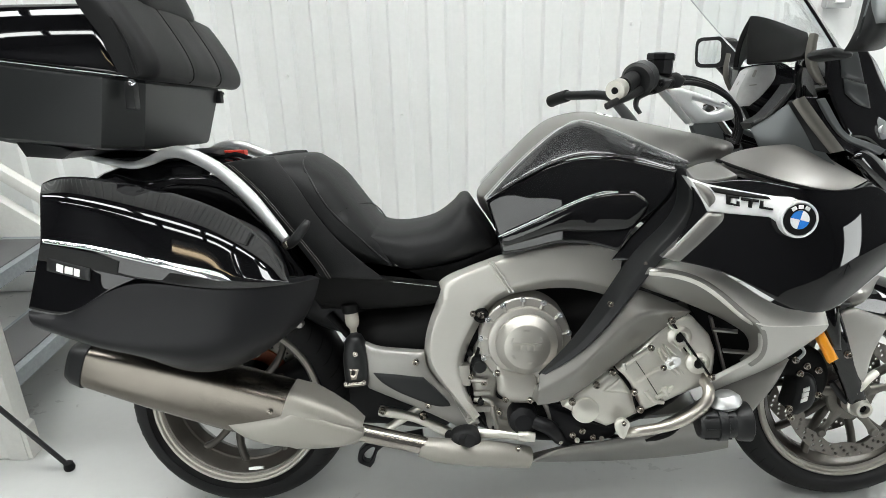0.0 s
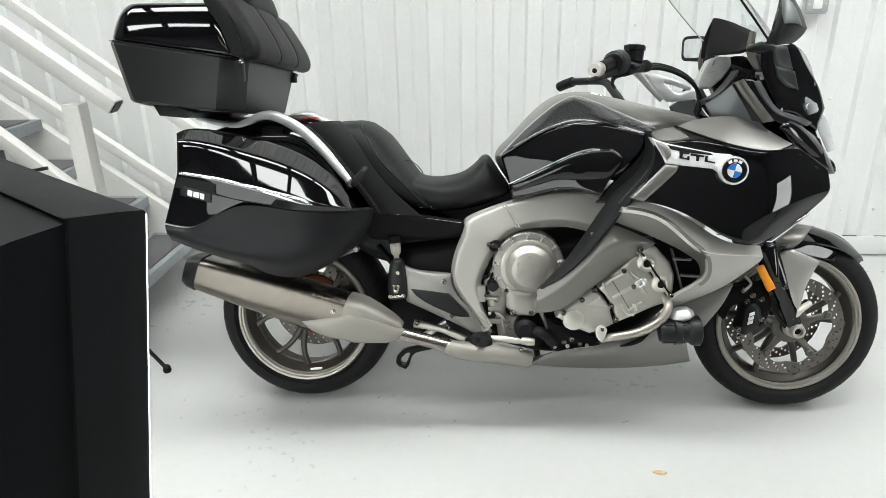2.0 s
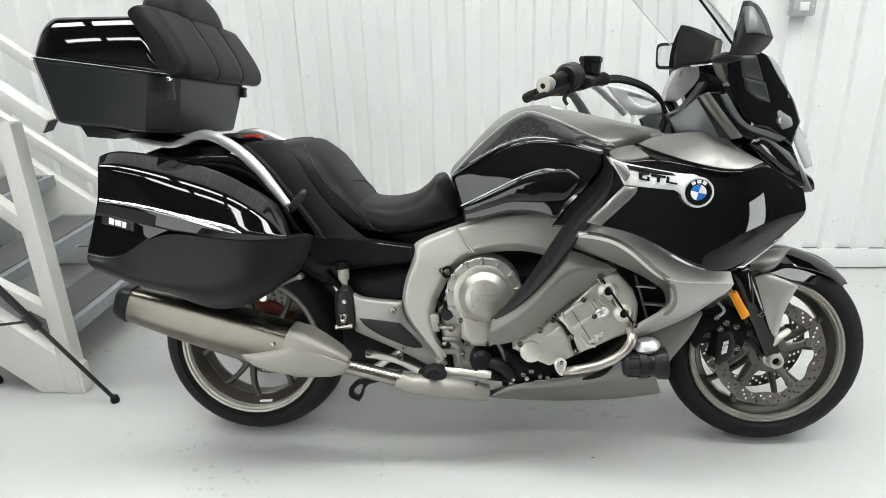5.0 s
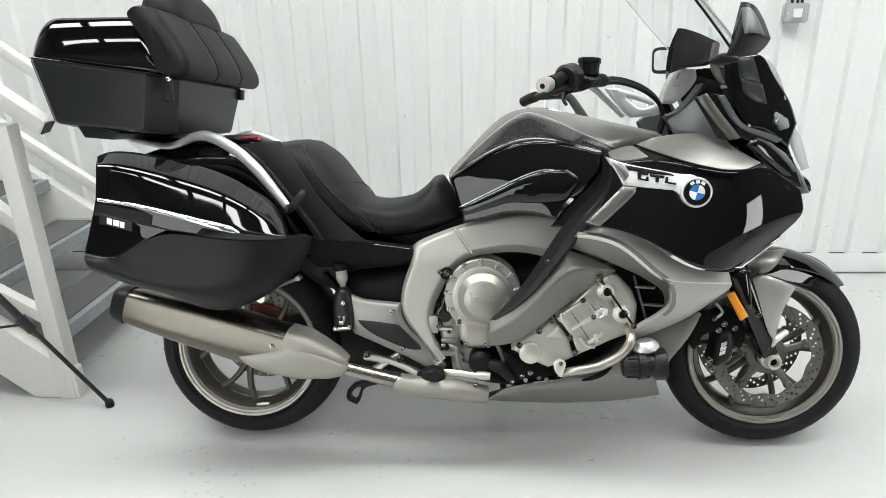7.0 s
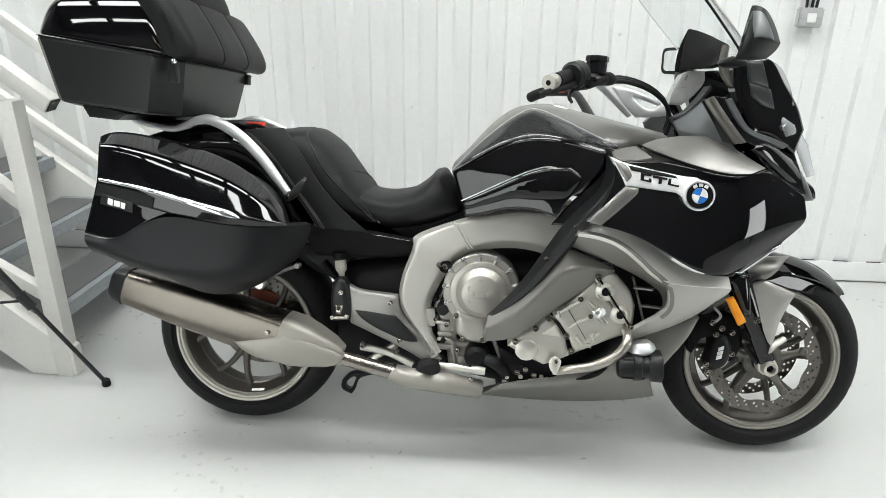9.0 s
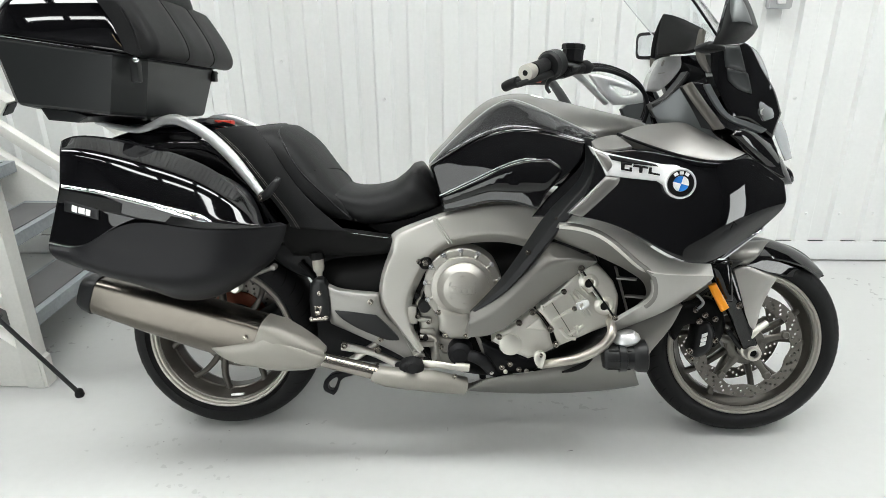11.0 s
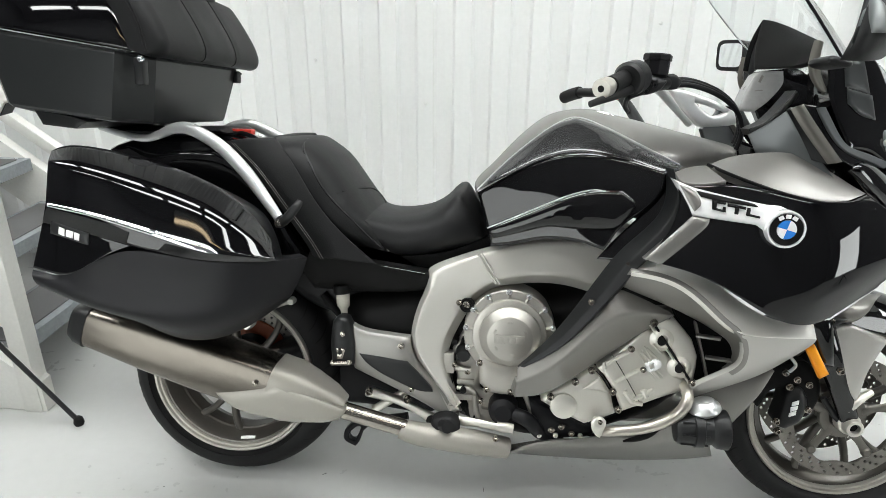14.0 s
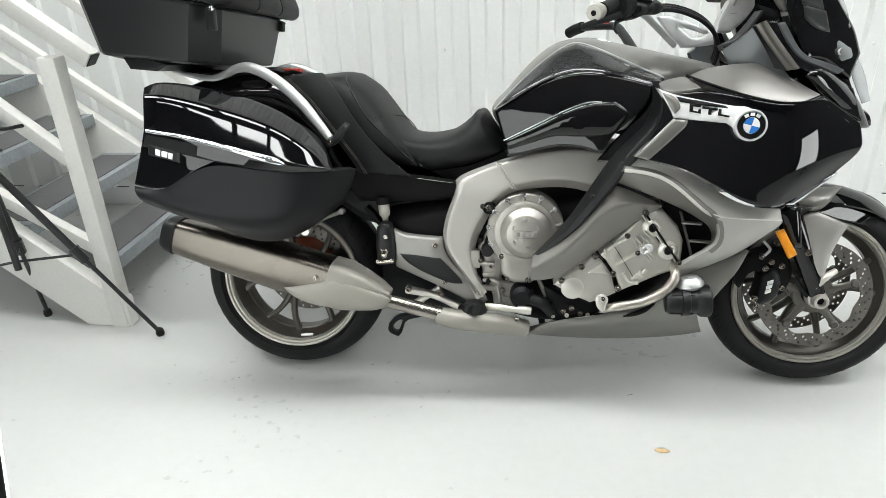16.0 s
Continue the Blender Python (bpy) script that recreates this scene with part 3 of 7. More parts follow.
def softbox(m, cloth, w=0.62):
    """Built facing +y with its near top corner at the origin, then turned to face the bike and tipped."""
    t = thing("softbox", "black fabric softbox lamp with a white diffuser, on a stand", "softbox", m=m)
    h, depth = 0.9, 0.42
    cx, cz = -w / 2, -h / 2

    def ring(k, y, kz=None):
        a, b = w / 2 * k, h / 2 * (kz or k)
        cs = [Vector((cx + sx * a, y, cz + sz * b)) for sx, sz in ((-1, -1), (1, -1), (1, 1), (-1, 1))]
        return [cs[c] + (cs[(c + 1) % 4] - cs[c]) * i / 8 for c in range(4) for i in range(8)]

    rings = []
    for j in range(9):
        s = j / 8
        y = -0.06 - depth * s
        k = 1 - 0.72 * s ** 1.3
        mid = Vector((cx, y, cz))
        rings.append([tuple(p + (mid - p) * (0.03 * math.sin(math.pi * (i % 8) / 8) * math.sin(math.pi * s) + 0.006 * math.sin(2.3 * i + 5 * s) * math.sin(math.pi * s))) for i, p in enumerate(ring(k, y))])
    loft("side_fabric", rings, FABRIC, t, sharp=30)
    loft("rim_band", [[tuple(p) for p in ring(k, y)] for k, y in ((1.0, 0.0), (1.006, -0.004), (1.007, -0.03), (1.003, -0.074), (0.999, -0.076), (0.99, -0.066))], FABRICTOP, t, "black fabric rim band, slightly lightened as if lit", caps=False)
    box("seam_slot", (-0.004, -0.13, -0.66), (0.001, -0.122, -0.52), DARK, t, "dark slot in the seam", 0.001)
    part("diffuser", box_bm((-w + 0.003, -0.012, -h + 0.003), (-0.003, 0.003, -0.003)), cloth, t, "white lit diffuser cloth")
    lathe("lamp_head", [(0, -0.16), (0.06, -0.16), (0.07, -0.14), (0.07, 0.06), (0.09, 0.08), (0, 0.08)], (cx, -0.52, cz), PLASTICBLACK, t, n=24)
    inv = m.inverted()
    c = m @ Vector((cx, -0.56, cz))
    tube("stand_pole", [inv @ Vector((c.x, c.y, 0.02)), inv @ Vector((c.x, c.y, c.z + 0.02))], 0.014, PLASTICBLACK, t, n=1)
    for a in (30, 150, 270):
        tube("stand_leg", [inv @ Vector((c.x, c.y, 0.28)), inv @ Vector((c.x + 0.3 * math.cos(radians(a)), c.y + 0.3 * math.sin(radians(a)), 0.012))], 0.009, PLASTICBLACK, t, n=1)


softbox(Matrix.Translation((-0.528, -1.381, 1.14)) @ Matrix.Rotation(radians(-35), 4, "Z") @ Matrix.Rotation(radians(-10), 4, "X"), DIMMED, 1.0)
softbox(Matrix.Translation((3.0, -0.85, 1.3)) @ Matrix.Rotation(radians(66), 4, "Z"), DIFFUSER)

# scuffs in the floor paint
for x, y, a, k in ((-0.574, -0.029, 40, 0.022), (-0.304, -0.155, 70, 0.03), (-0.814, -0.07, 10, 0.008), (-0.123, -0.04, 95, 0.026), (0.25, -0.13, 20, 0.03), (-0.38, -0.235, 60, 0.012), (-1.0, -0.13, 5, 0.007)):
    box("scuff", (-k * 0.3, -0.0006, 0.0002), (k * 0.3, 0.0006, 0.0009), TREADTOP, floor, "", 0, pose(x, y, 0, 0, 0, a))

# a dry leaf on the floor
part_leaf = shell("leaf", [(0.285, -0.40, 0), (0.30, -0.392, 0), (0.322, -0.396, 0), (0.326, -0.404, 0), (0.305, -0.41, 0)], LEAF, None, bulge=0.004, edge=0.006, thick=0.001, res=0.006)
part_leaf.matrix_basis = Matrix.Translation((0, 0.03, 0.003)) @ Matrix.Rotation(radians(-90), 4, "X")
tagged(part_leaf, "small dry brown leaf lying on the floor", "leaf")

# ---------------------------------------------------------------- the motorcycle, built upright and leant on its side stand
LEANED = Matrix.Rotation(radians(-11), 4, "X")
bike = thing("motorcycle", "black and grey touring motorcycle with panniers, leaning on its stand", "motorcycle", m=LEANED)


def tyre(parent, c, r, hw, bead, rimw, drop):
    """A road tyre with a round crown; drop: how far the crown falls to the shoulder."""
    prof = [(bead - 0.006, -rimw + 0.006), (bead + 0.004, -rimw - 0.004), (bead + 0.014, -hw * 0.93)]
    for i in range(15):
        a = math.pi * i / 14
        prof.append((r - drop + drop * math.sin(a) ** 0.9, -hw * math.cos(a)))
    prof += [(a, -b) for a, b in prof[2::-1]]
    ob = lathe("tyre", prof, c, RUBBER, parent, "black road tyre", n=120, sharp=60)

    def skin(a, u, o=0.0006):
        """A point of the crown at angle a round the wheel, u in 0..pi across it."""
        rr = r - drop + drop * math.sin(u) ** 0.9 + o
        return (c[0] + rr * math.cos(a), c[1] - hw * math.cos(u) - math.copysign(o, math.cos(u)), c[2] + rr * math.sin(a))

    verts, faces = [], []
    for i in range(44):
        for side in (0, 1):
            a0 = math.tau * (i + 0.5 * side) / 44
            for j in range(7):
                s = j / 6
                u = 0.32 + 0.85 * s
                w = 0.0075 * math.sin(math.pi * (0.1 + 0.8 * s))
                a = a0 + 0.11 * s ** 1.6
                for e in (-1, 1):
                    verts.append(skin(a + e * w, u if side == 0 else math.pi - u))
                if j:
                    k = len(verts)
                    faces.append((k - 4, k - 3, k - 1, k - 2))
    part("tread_groove", (verts, faces), DARK, parent, "fine tread grooves", kind="stuff")
    return ob


def rim(parent, c, bead, rimw):
    """A cast wheel rim: stepped lips lightened as lit, deep barrel darkened as shaded, one paint."""
    for e in (-1, 1):
        lip = [(bead - 0.004, rimw - 0.004), (bead + 0.003, rimw), (bead + 0.003, rimw + 0.007), (bead - 0.001, rimw + 0.012), (bead - 0.006, rimw + 0.011), (bead - 0.0085, rimw + 0.004),
               (bead - 0.0095, rimw + 0.0045), (bead - 0.0135, rimw + 0.004), (bead - 0.016, rimw - 0.001), (bead - 0.016, rimw - 0.006)]
        lathe("rim_lip", [(a, e * b) for a, b in lip], c, LIP, parent, "rim lip, bronze-grey wheel paint lightened as lit", n=120, sharp=30)
    half_barrel = [(bead - 0.0165, -rimw + 0.0045), (bead - 0.02, -rimw + 0.006), (bead - 0.024, -rimw + 0.013), (bead - 0.031, -rimw * 0.55), (bead - 0.037, -rimw * 0.35), (bead - 0.041, -rimw * 0.3), (bead - 0.041, -rimw * 0.1)]
    prof = half_barrel + [(a, -b) for a, b in half_barrel[::-1]] + [(bead - 0.008, 0), half_barrel[0]]
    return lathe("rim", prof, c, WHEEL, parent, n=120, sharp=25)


def spoke(parent, c, a0, a1, r0, r1, w0, w1, y0, y1, t0=0.03, t1=0.022):
    """A tapered cast spoke from angle a0 at radius r0 to a1 at r1."""
    rings = []
    for i in range(7):
        s = i / 6
        a, r = radians(a0 + (a1 - a0) * s * s), r0 + (r1 - r0) * s
        w, y, th = w0 + (w1 - w0) * s ** 0.8, y0 + (y1 - y0) * s, t0 + (t1 - t0) * s
        if s > 0.8:
            w *= 1 + (s - 0.8) * 2.5
        rad, tan = Vector((math.cos(a), 0, math.sin(a))), Vector((-math.sin(a), 0, math.cos(a)))
        ring = []
        for j in range(10):
            b = j * math.tau / 10
            ring.append(Vector(c) + rad * r + tan * (w / 2 * abs(math.cos(b)) ** 0.7 * (1 if math.cos(b) > 0 else -1)) + Vector((0, y + th / 2 * abs(math.sin(b)) ** 0.7 * (1 if math.sin(b) > 0 else -1), 0)))
        rings.append(ring)
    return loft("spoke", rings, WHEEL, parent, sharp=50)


def circle(cx, cz, r, n=12, a0=0.0):
    return [(cx + r * math.cos(a0 + i * math.tau / n), cz + r * math.sin(a0 + i * math.tau / n)) for i in range(n)]


def brake_disc(parent, c, y, ro, ri, mat, holes=True):
    """A drilled brake disc with a wavy inner edge."""
    inner = [(c[0] + (ri + 0.004 * math.cos(10 * a)) * math.cos(a), c[2] + (ri + 0.004 * math.cos(10 * a)) * math.sin(a)) for a in np.arange(80) * math.tau / 80]
    loops = [circle(c[0], c[2], ro, 96), inner]
    if holes:
        for i in range(90):
            a = i * math.tau / 90
            r = (ri + 0.009, (ri + ro) / 2, ro - 0.008)[i % 3]
            loops.append(circle(c[0] + r * math.cos(a), c[2] + r * math.sin(a), 0.0042, 8))
    v, f, d = fill(loops, 0.03)
    n = len(v)
    verts = [(a, y - 0.0025, b) for a, b in v] + [(a, y + 0.0025, b) for a, b in v]
    faces = f + [tuple(i + n for i in t[::-1]) for t in f] + [(b, a, a + n, b + n) for a, b in rim_edges(f)]
    return part("brake_disc", (verts, faces), mat, parent, "drilled steel brake disc")


def bike_panel(name):
    return bpy.data.objects[name + '.001'] if name + '.001' in SURFACE else bpy.data.objects[name]


# wheels
FC, RC = Vector((0.763, 0, 0.295)), Vector((-0.812, 0, 0.299))
fw = new("front_wheel")
fw.parent = bike
tyre(fw, FC, 0.292, 0.062, 0.222, 0.046, 0.05)
rim(fw, FC, 0.222, 0.046)
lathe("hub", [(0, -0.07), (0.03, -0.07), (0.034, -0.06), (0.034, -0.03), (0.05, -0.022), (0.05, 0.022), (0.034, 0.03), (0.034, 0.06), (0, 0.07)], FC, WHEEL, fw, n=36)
for i in range(5):
    a = 14 + 72 * i
    spoke(fw, FC, a - 10, a - 17, 0.045, 0.196, 0.02, 0.015, -0.012, -0.014)
    spoke(fw, FC, a + 10, a + 17, 0.045, 0.196, 0.02, 0.015, -0.012, -0.014)
for y in (-0.072, 0.072):
    brake_disc(fw, FC, y, 0.160, 0.124, DISC)
    for i in range(5):
        a = math.tau * i / 5 + 0.32
        hub0, tip = FC + Vector((0, y * 0.9, 0)), FC + Vector((0.114 * math.cos(a), y * 0.98, 0.114 * math.sin(a)))
        foot = hub0 + Vector((0.045 * math.cos(a), 0, 0.045 * math.sin(a)))
        tube("disc_carrier", [foot, (foot + tip) / 2, tip], [0.017, 0.0095, 0.0125], CARRIER, fw, n=4, sides=10, flat=0.45)
        lathe("rivet", [(0, -0.008), (0.009, -0.008), (0.0125, -0.004), (0.0135, 0.004)], tip, CARRIER, fw, n=14)
    lathe("carrier_ring", [(0.034, -0.006), (0.056, -0.006), (0.059, 0.0), (0.056, 0.006), (0.034, 0.006)], FC + Vector((0, y * 0.9, 0)), CARRIER, fw, n=30)

rw = new("rear_wheel")
rw.parent = bike
tyre(rw, RC, 0.296, 0.095, 0.222, 0.072, 0.062)
rim(rw, RC, 0.222, 0.072)
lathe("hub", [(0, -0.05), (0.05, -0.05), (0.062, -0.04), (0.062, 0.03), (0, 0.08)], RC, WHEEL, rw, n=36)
for i in range(5):
    a = 250 + 72 * i
    spoke(rw, RC, a - 6, a - 19, 0.05, 0.196, 0.024, 0.017, -0.01, -0.02)
    spoke(rw, RC, a + 6, a + 19, 0.05, 0.196, 0.024, 0.017, -0.01, -0.02)
brake_disc(rw, RC, 0.075, 0.150, 0.105, DISC)
lathe("carrier_ring", [(0.068, 0.064), (0.106, 0.064), (0.108, 0.068), (0.106, 0.073), (0.068, 0.073)], RC, RUST, rw, "orange-brown rear disc carrier", n=48)
lathe("final_drive", [(0, 0.095), (0.075, 0.095), (0.1, 0.105), (0.115, 0.13), (0.11, 0.19), (0.07, 0.215), (0, 0.215)], RC + Vector((0.01, 0, 0.01)), MATTE, bike, "dark cast final drive housing", n=36)
lathe("valve", [(0, -0.02), (0.004, -0.02), (0.005, 0.0), (0.004, 0.02), (0, 0.02)], RC + Vector((0.03, -0.06, -0.192)), WHITEPLASTIC, rw, n=8, axis=(1, 0, 0.1))

# dark mass of the frame and engine behind the panels
puff("engine_core", [(-0.260, 0.597, -0.100), (-0.001, 0.591, -0.100), (0.160, 0.632, -0.100), (0.354, 0.623, -0.100), (0.453, 0.577, -0.100), (0.433, 0.425, -0.100), (0.374, 0.352, -0.100), (0.249, 0.257, -0.100), (0.016, 0.190, -0.100), (-0.192, 0.232, -0.100), (-0.332, 0.314, -0.100), (-0.472, 0.378, -0.100), (-0.507, 0.535, -0.100), (-0.370, 0.576, -0.100)], DARK, bike, hw=0.15, edge=0.06)
puff("swing_arm", [(-0.748, 0.341, -0.020), (-0.527, 0.426, -0.020), (-0.311, 0.418, -0.020), (-0.237, 0.293, -0.020), (-0.271, 0.197, -0.020), (-0.454, 0.206, -0.020), (-0.750, 0.227, -0.020)], MATTE, bike, hw=0.075, edge=0.04, label="dark cast swing arm", yc=0.03)

# main frame: the pale arch over the engine, and its rear leg
skin("main_frame", [[(-0.208, 0.288, -0.160), (-0.263, 0.360, -0.160), (-0.318, 0.429, -0.160), (-0.315, 0.497, -0.160), (-0.298, 0.557, -0.160), (-0.276, 0.603, -0.160), (-0.288, 0.643, -0.160), (-0.217, 0.672, -0.160), (-0.153, 0.696, -0.160), (-0.079, 0.718, -0.160), (-0.000, 0.732, -0.160), (0.070, 0.736, -0.160), (0.154, 0.722, -0.160)],
    [(-0.197, 0.307, -0.207), (-0.249, 0.380, -0.207), (-0.302, 0.448, -0.207), (-0.299, 0.513, -0.207), (-0.282, 0.568, -0.207), (-0.261, 0.606, -0.207), (-0.270, 0.641, -0.198), (-0.210, 0.666, -0.190), (-0.148, 0.689, -0.190), (-0.076, 0.711, -0.190), (-0.000, 0.725, -0.190), (0.069, 0.729, -0.190), (0.147, 0.716, -0.190)],
    [(-0.188, 0.296, -0.193), (-0.221, 0.364, -0.193), (-0.242, 0.424, -0.193), (-0.233, 0.481, -0.193), (-0.206, 0.537, -0.193), (-0.181, 0.577, -0.193), (-0.156, 0.605, -0.199), (-0.128, 0.627, -0.203), (-0.089, 0.639, -0.203), (-0.036, 0.650, -0.203), (0.019, 0.652, -0.203), (0.076, 0.645, -0.203), (0.136, 0.625, -0.203)],
    [(-0.183, 0.279, -0.160), (-0.206, 0.354, -0.160), (-0.227, 0.412, -0.160), (-0.215, 0.468, -0.160), (-0.187, 0.524, -0.160), (-0.165, 0.564, -0.160), (-0.143, 0.587, -0.160), (-0.116, 0.605, -0.165), (-0.083, 0.613, -0.165), (-0.032, 0.620, -0.165), (0.021, 0.623, -0.165), (0.076, 0.615, -0.165), (0.133, 0.597, -0.165)]], FRAMEGREY, bike, "silver-grey painted frame arch", creases=(1, 2), thick=0.02, mirror=True)
for o in (0.0, 0.009):
    tube("frame_seam", [Vector(p) + Vector((o, 0, 0)) for p in ((-0.159, -0.194, 0.693), (-0.138, -0.200, 0.661), (-0.113, -0.205, 0.623))], 0.0022, FRAMEGREY, bike, sides=8)
lathe("frame_plug", [(0, 0.006), (0.009, 0.006), (0.011, -0.002), (0.0165, -0.003), (0.019, 0.008)], (-0.179, -0.197, 0.565), DARK, bike, n=24)
bolt((-0.177, -0.195, 0.565), 0.008, bike)

# footrest plate with its dark inlay
shell("footrest_plate", [(-0.463, 0.500, -0.185), (-0.463, 0.500, -0.185), (-0.420, 0.483, -0.185), (-0.314, 0.473, -0.185), (-0.314, 0.473, -0.185), (-0.307, 0.432, -0.185), (-0.287, 0.399, -0.185), (-0.245, 0.360, -0.185), (-0.203, 0.311, -0.185), (-0.189, 0.277, -0.185), (-0.189, 0.277, -0.185), (-0.232, 0.278, -0.185), (-0.232, 0.278, -0.185), (-0.269, 0.300, -0.185), (-0.319, 0.325, -0.185), (-0.394, 0.359, -0.185), (-0.450, 0.384, -0.185), (-0.450, 0.384, -0.185), (-0.470, 0.437, -0.185)], FOOTGREY, bike, "grey cast footrest carrier", bulge=0.014, edge=0.025, thick=0.02)
shell("inlay", [(-0.436, 0.428, -0.200), (-0.436, 0.428, -0.200), (-0.384, 0.424, -0.200), (-0.318, 0.415, -0.200), (-0.318, 0.415, -0.200), (-0.259, 0.354, -0.200), (-0.254, 0.342, -0.200), (-0.254, 0.342, -0.200), (-0.284, 0.342, -0.200), (-0.314, 0.351, -0.200), (-0.314, 0.351, -0.200), (-0.375, 0.378, -0.200), (-0.417, 0.405, -0.200)], SATIN, bike, bulge=0.004, edge=0.01)
for p in ((-0.334, -0.202, 0.453), (-0.307, -0.200, 0.343), (-0.196, -0.200, 0.570)):
    bolt(p, 0.0065, bike)
# passenger footrest, folded
peg = shell("passenger_peg", [(-0.501, 0.507, -0.200), (-0.501, 0.507, -0.200), (-0.487, 0.519, -0.200), (-0.466, 0.517, -0.200), (-0.453, 0.492, -0.200), (-0.453, 0.492, -0.200), (-0.448, 0.442, -0.200), (-0.450, 0.398, -0.200), (-0.450, 0.398, -0.200), (-0.503, 0.392, -0.200), (-0.503, 0.392, -0.200), (-0.506, 0.456, -0.200)], SATIN, bike, "black folded passenger footrest", bulge=0.012, edge=0.012, thick=0.03)
shell("peg_bracket", [(-0.490, 0.443, -0.210), (-0.490, 0.443, -0.210), (-0.467, 0.444, -0.210), (-0.467, 0.444, -0.210), (-0.475, 0.417, -0.210), (-0.475, 0.417, -0.210), (-0.487, 0.416, -0.210), (-0.487, 0.416, -0.210)], STEEL, bike, bulge=0.002, edge=0.003, thick=0.006, res=0.008, onto=peg, holes=[[(-0.484, 0.438, -0.210), (-0.477, 0.439, -0.210), (-0.477, 0.430, -0.210), (-0.484, 0.430, -0.210)]])
for p in ((-0.474, -0.217, 0.481), (-0.498, -0.220, 0.407), (-0.457, -0.220, 0.411)):
    bolt(p, 0.005, bike)
tube("peg_hinge", [(-0.502, -0.216, 0.405), (-0.456, -0.216, 0.409)], 0.006, STEEL, bike, n=1)
# rider footrest and brake pedal
tube("rider_peg", [(-0.259, -0.180, 0.257), (-0.210, -0.260, 0.282)], [0.013, 0.015], RUBBER, bike, n=3)
shell("heel_block", [(-0.249, 0.285, -0.230), (-0.214, 0.296, -0.230), (-0.188, 0.284, -0.230), (-0.184, 0.260, -0.230), (-0.200, 0.242, -0.230), (-0.237, 0.243, -0.230), (-0.251, 0.260, -0.230)], RUBBER, bike, bulge=0.02, edge=0.02, thick=0.03)
tube("brake_pedal", [(-0.200, -0.200, 0.272), (-0.150, -0.215, 0.277), (-0.101, -0.220, 0.273), (-0.069, -0.220, 0.273)], [0.012, 0.011, 0.009, 0.01], CASTALU, bike, "silver brake pedal", flat=0.6)
lathe("pedal_tip", [(0, -0.02), (0.011, -0.02), (0.013, 0), (0.011, 0.02), (0, 0.02)], (-0.075, -0.225, 0.275), CASTALU, bike, n=16, axis=(1, 0, -0.08))

puff("inner_mudguard", [(-0.702, 0.619), (-0.594, 0.633), (-0.365, 0.606), (-0.337, 0.528), (-0.364, 0.518), (-0.452, 0.469), (-0.569, 0.490), (-0.649, 0.541)], MATTE, bike, hw=0.09, edge=0.03, label="black inner rear mudguard", yc=0.0)
# rear suspension pieces
lathe("damper_reservoir", [(0, -0.018), (0.0165, -0.018), (0.0165, 0.010), (0.015, 0.018), (0.009, 0.026), (0.008, 0.04), (0, 0.04)], (-0.489, -0.150, 0.550), CREAM, bike, "cream fluid reservoir", n=24, axis=(0.08, 0, -1))
lathe("reservoir_cap", [(0, -0.012), (0.02, -0.012), (0.0215, -0.01), (0.0215, 0.01), (0, 0.011)], (-0.491, -0.150, 0.575), DARK, bike, n=20, axis=(0.12, 0, -1))
tube("damper_strut", [(-0.555, -0.100, 0.545), (-0.490, -0.100, 0.466)], 0.009, DARK, bike, n=1)
tube("exhaust_hanger", [(-0.713, -0.200, 0.488), (-0.665, -0.200, 0.524), (-0.609, -0.180, 0.547)], [0.006, 0.0045, 0.006], GREY, bike)
lathe("hanger_bolt", [(0, -0.012), (0.007, -0.012), (0.009, -0.005), (0.009, 0.01)], (-0.603, -0.200, 0.552), GREY, bike, n=16)
lathe("hanger_boss", [(0, -0.015), (0.012, -0.015), (0.016, -0.008), (0.016, 0.015)], (-0.701, -0.235, 0.502), CASTALU, bike, n=20)
tube("linkage", [(-0.437, -0.100, 0.287), (-0.346, -0.120, 0.275), (-0.257, -0.140, 0.243)], [0.014, 0.011, 0.013], CASTALU, bike)
tube("linkage", [(-0.419, -0.100, 0.237), (-0.332, -0.100, 0.296)], 0.011, CASTALU, bike)
for p in ((-0.427, -0.130, 0.297), (-0.324, -0.150, 0.292)):
    bolt(p, 0.008, bike)
# centre stand, folded up
shell("centre_stand", [(-0.497, 0.173, -0.100), (-0.497, 0.173, -0.100), (-0.469, 0.197, -0.100), (-0.331, 0.227, -0.100), (-0.331, 0.227, -0.100), (-0.328, 0.209, -0.100), (-0.328, 0.209, -0.100), (-0.437, 0.184, -0.100), (-0.458, 0.142, -0.100), (-0.469, 0.128, -0.100), (-0.469, 0.128, -0.100), (-0.495, 0.140, -0.100), (-0.501, 0.154, -0.100)], MATTE, bike, "black folded centre stand", bulge=0.006, edge=0.01, thick=0.02, holes=[[(-0.483, 0.167, -0.100), (-0.465, 0.184, -0.100), (-0.454, 0.183, -0.100), (-0.470, 0.145, -0.100), (-0.485, 0.150, -0.100)]])
tube("side_stand", [(-0.08, 0.16, 0.24), (-0.02, 0.24, 0.10), (0.0, 0.262, -0.048)], [0.014, 0.012, 0.012], MATTE, bike, "black side stand")

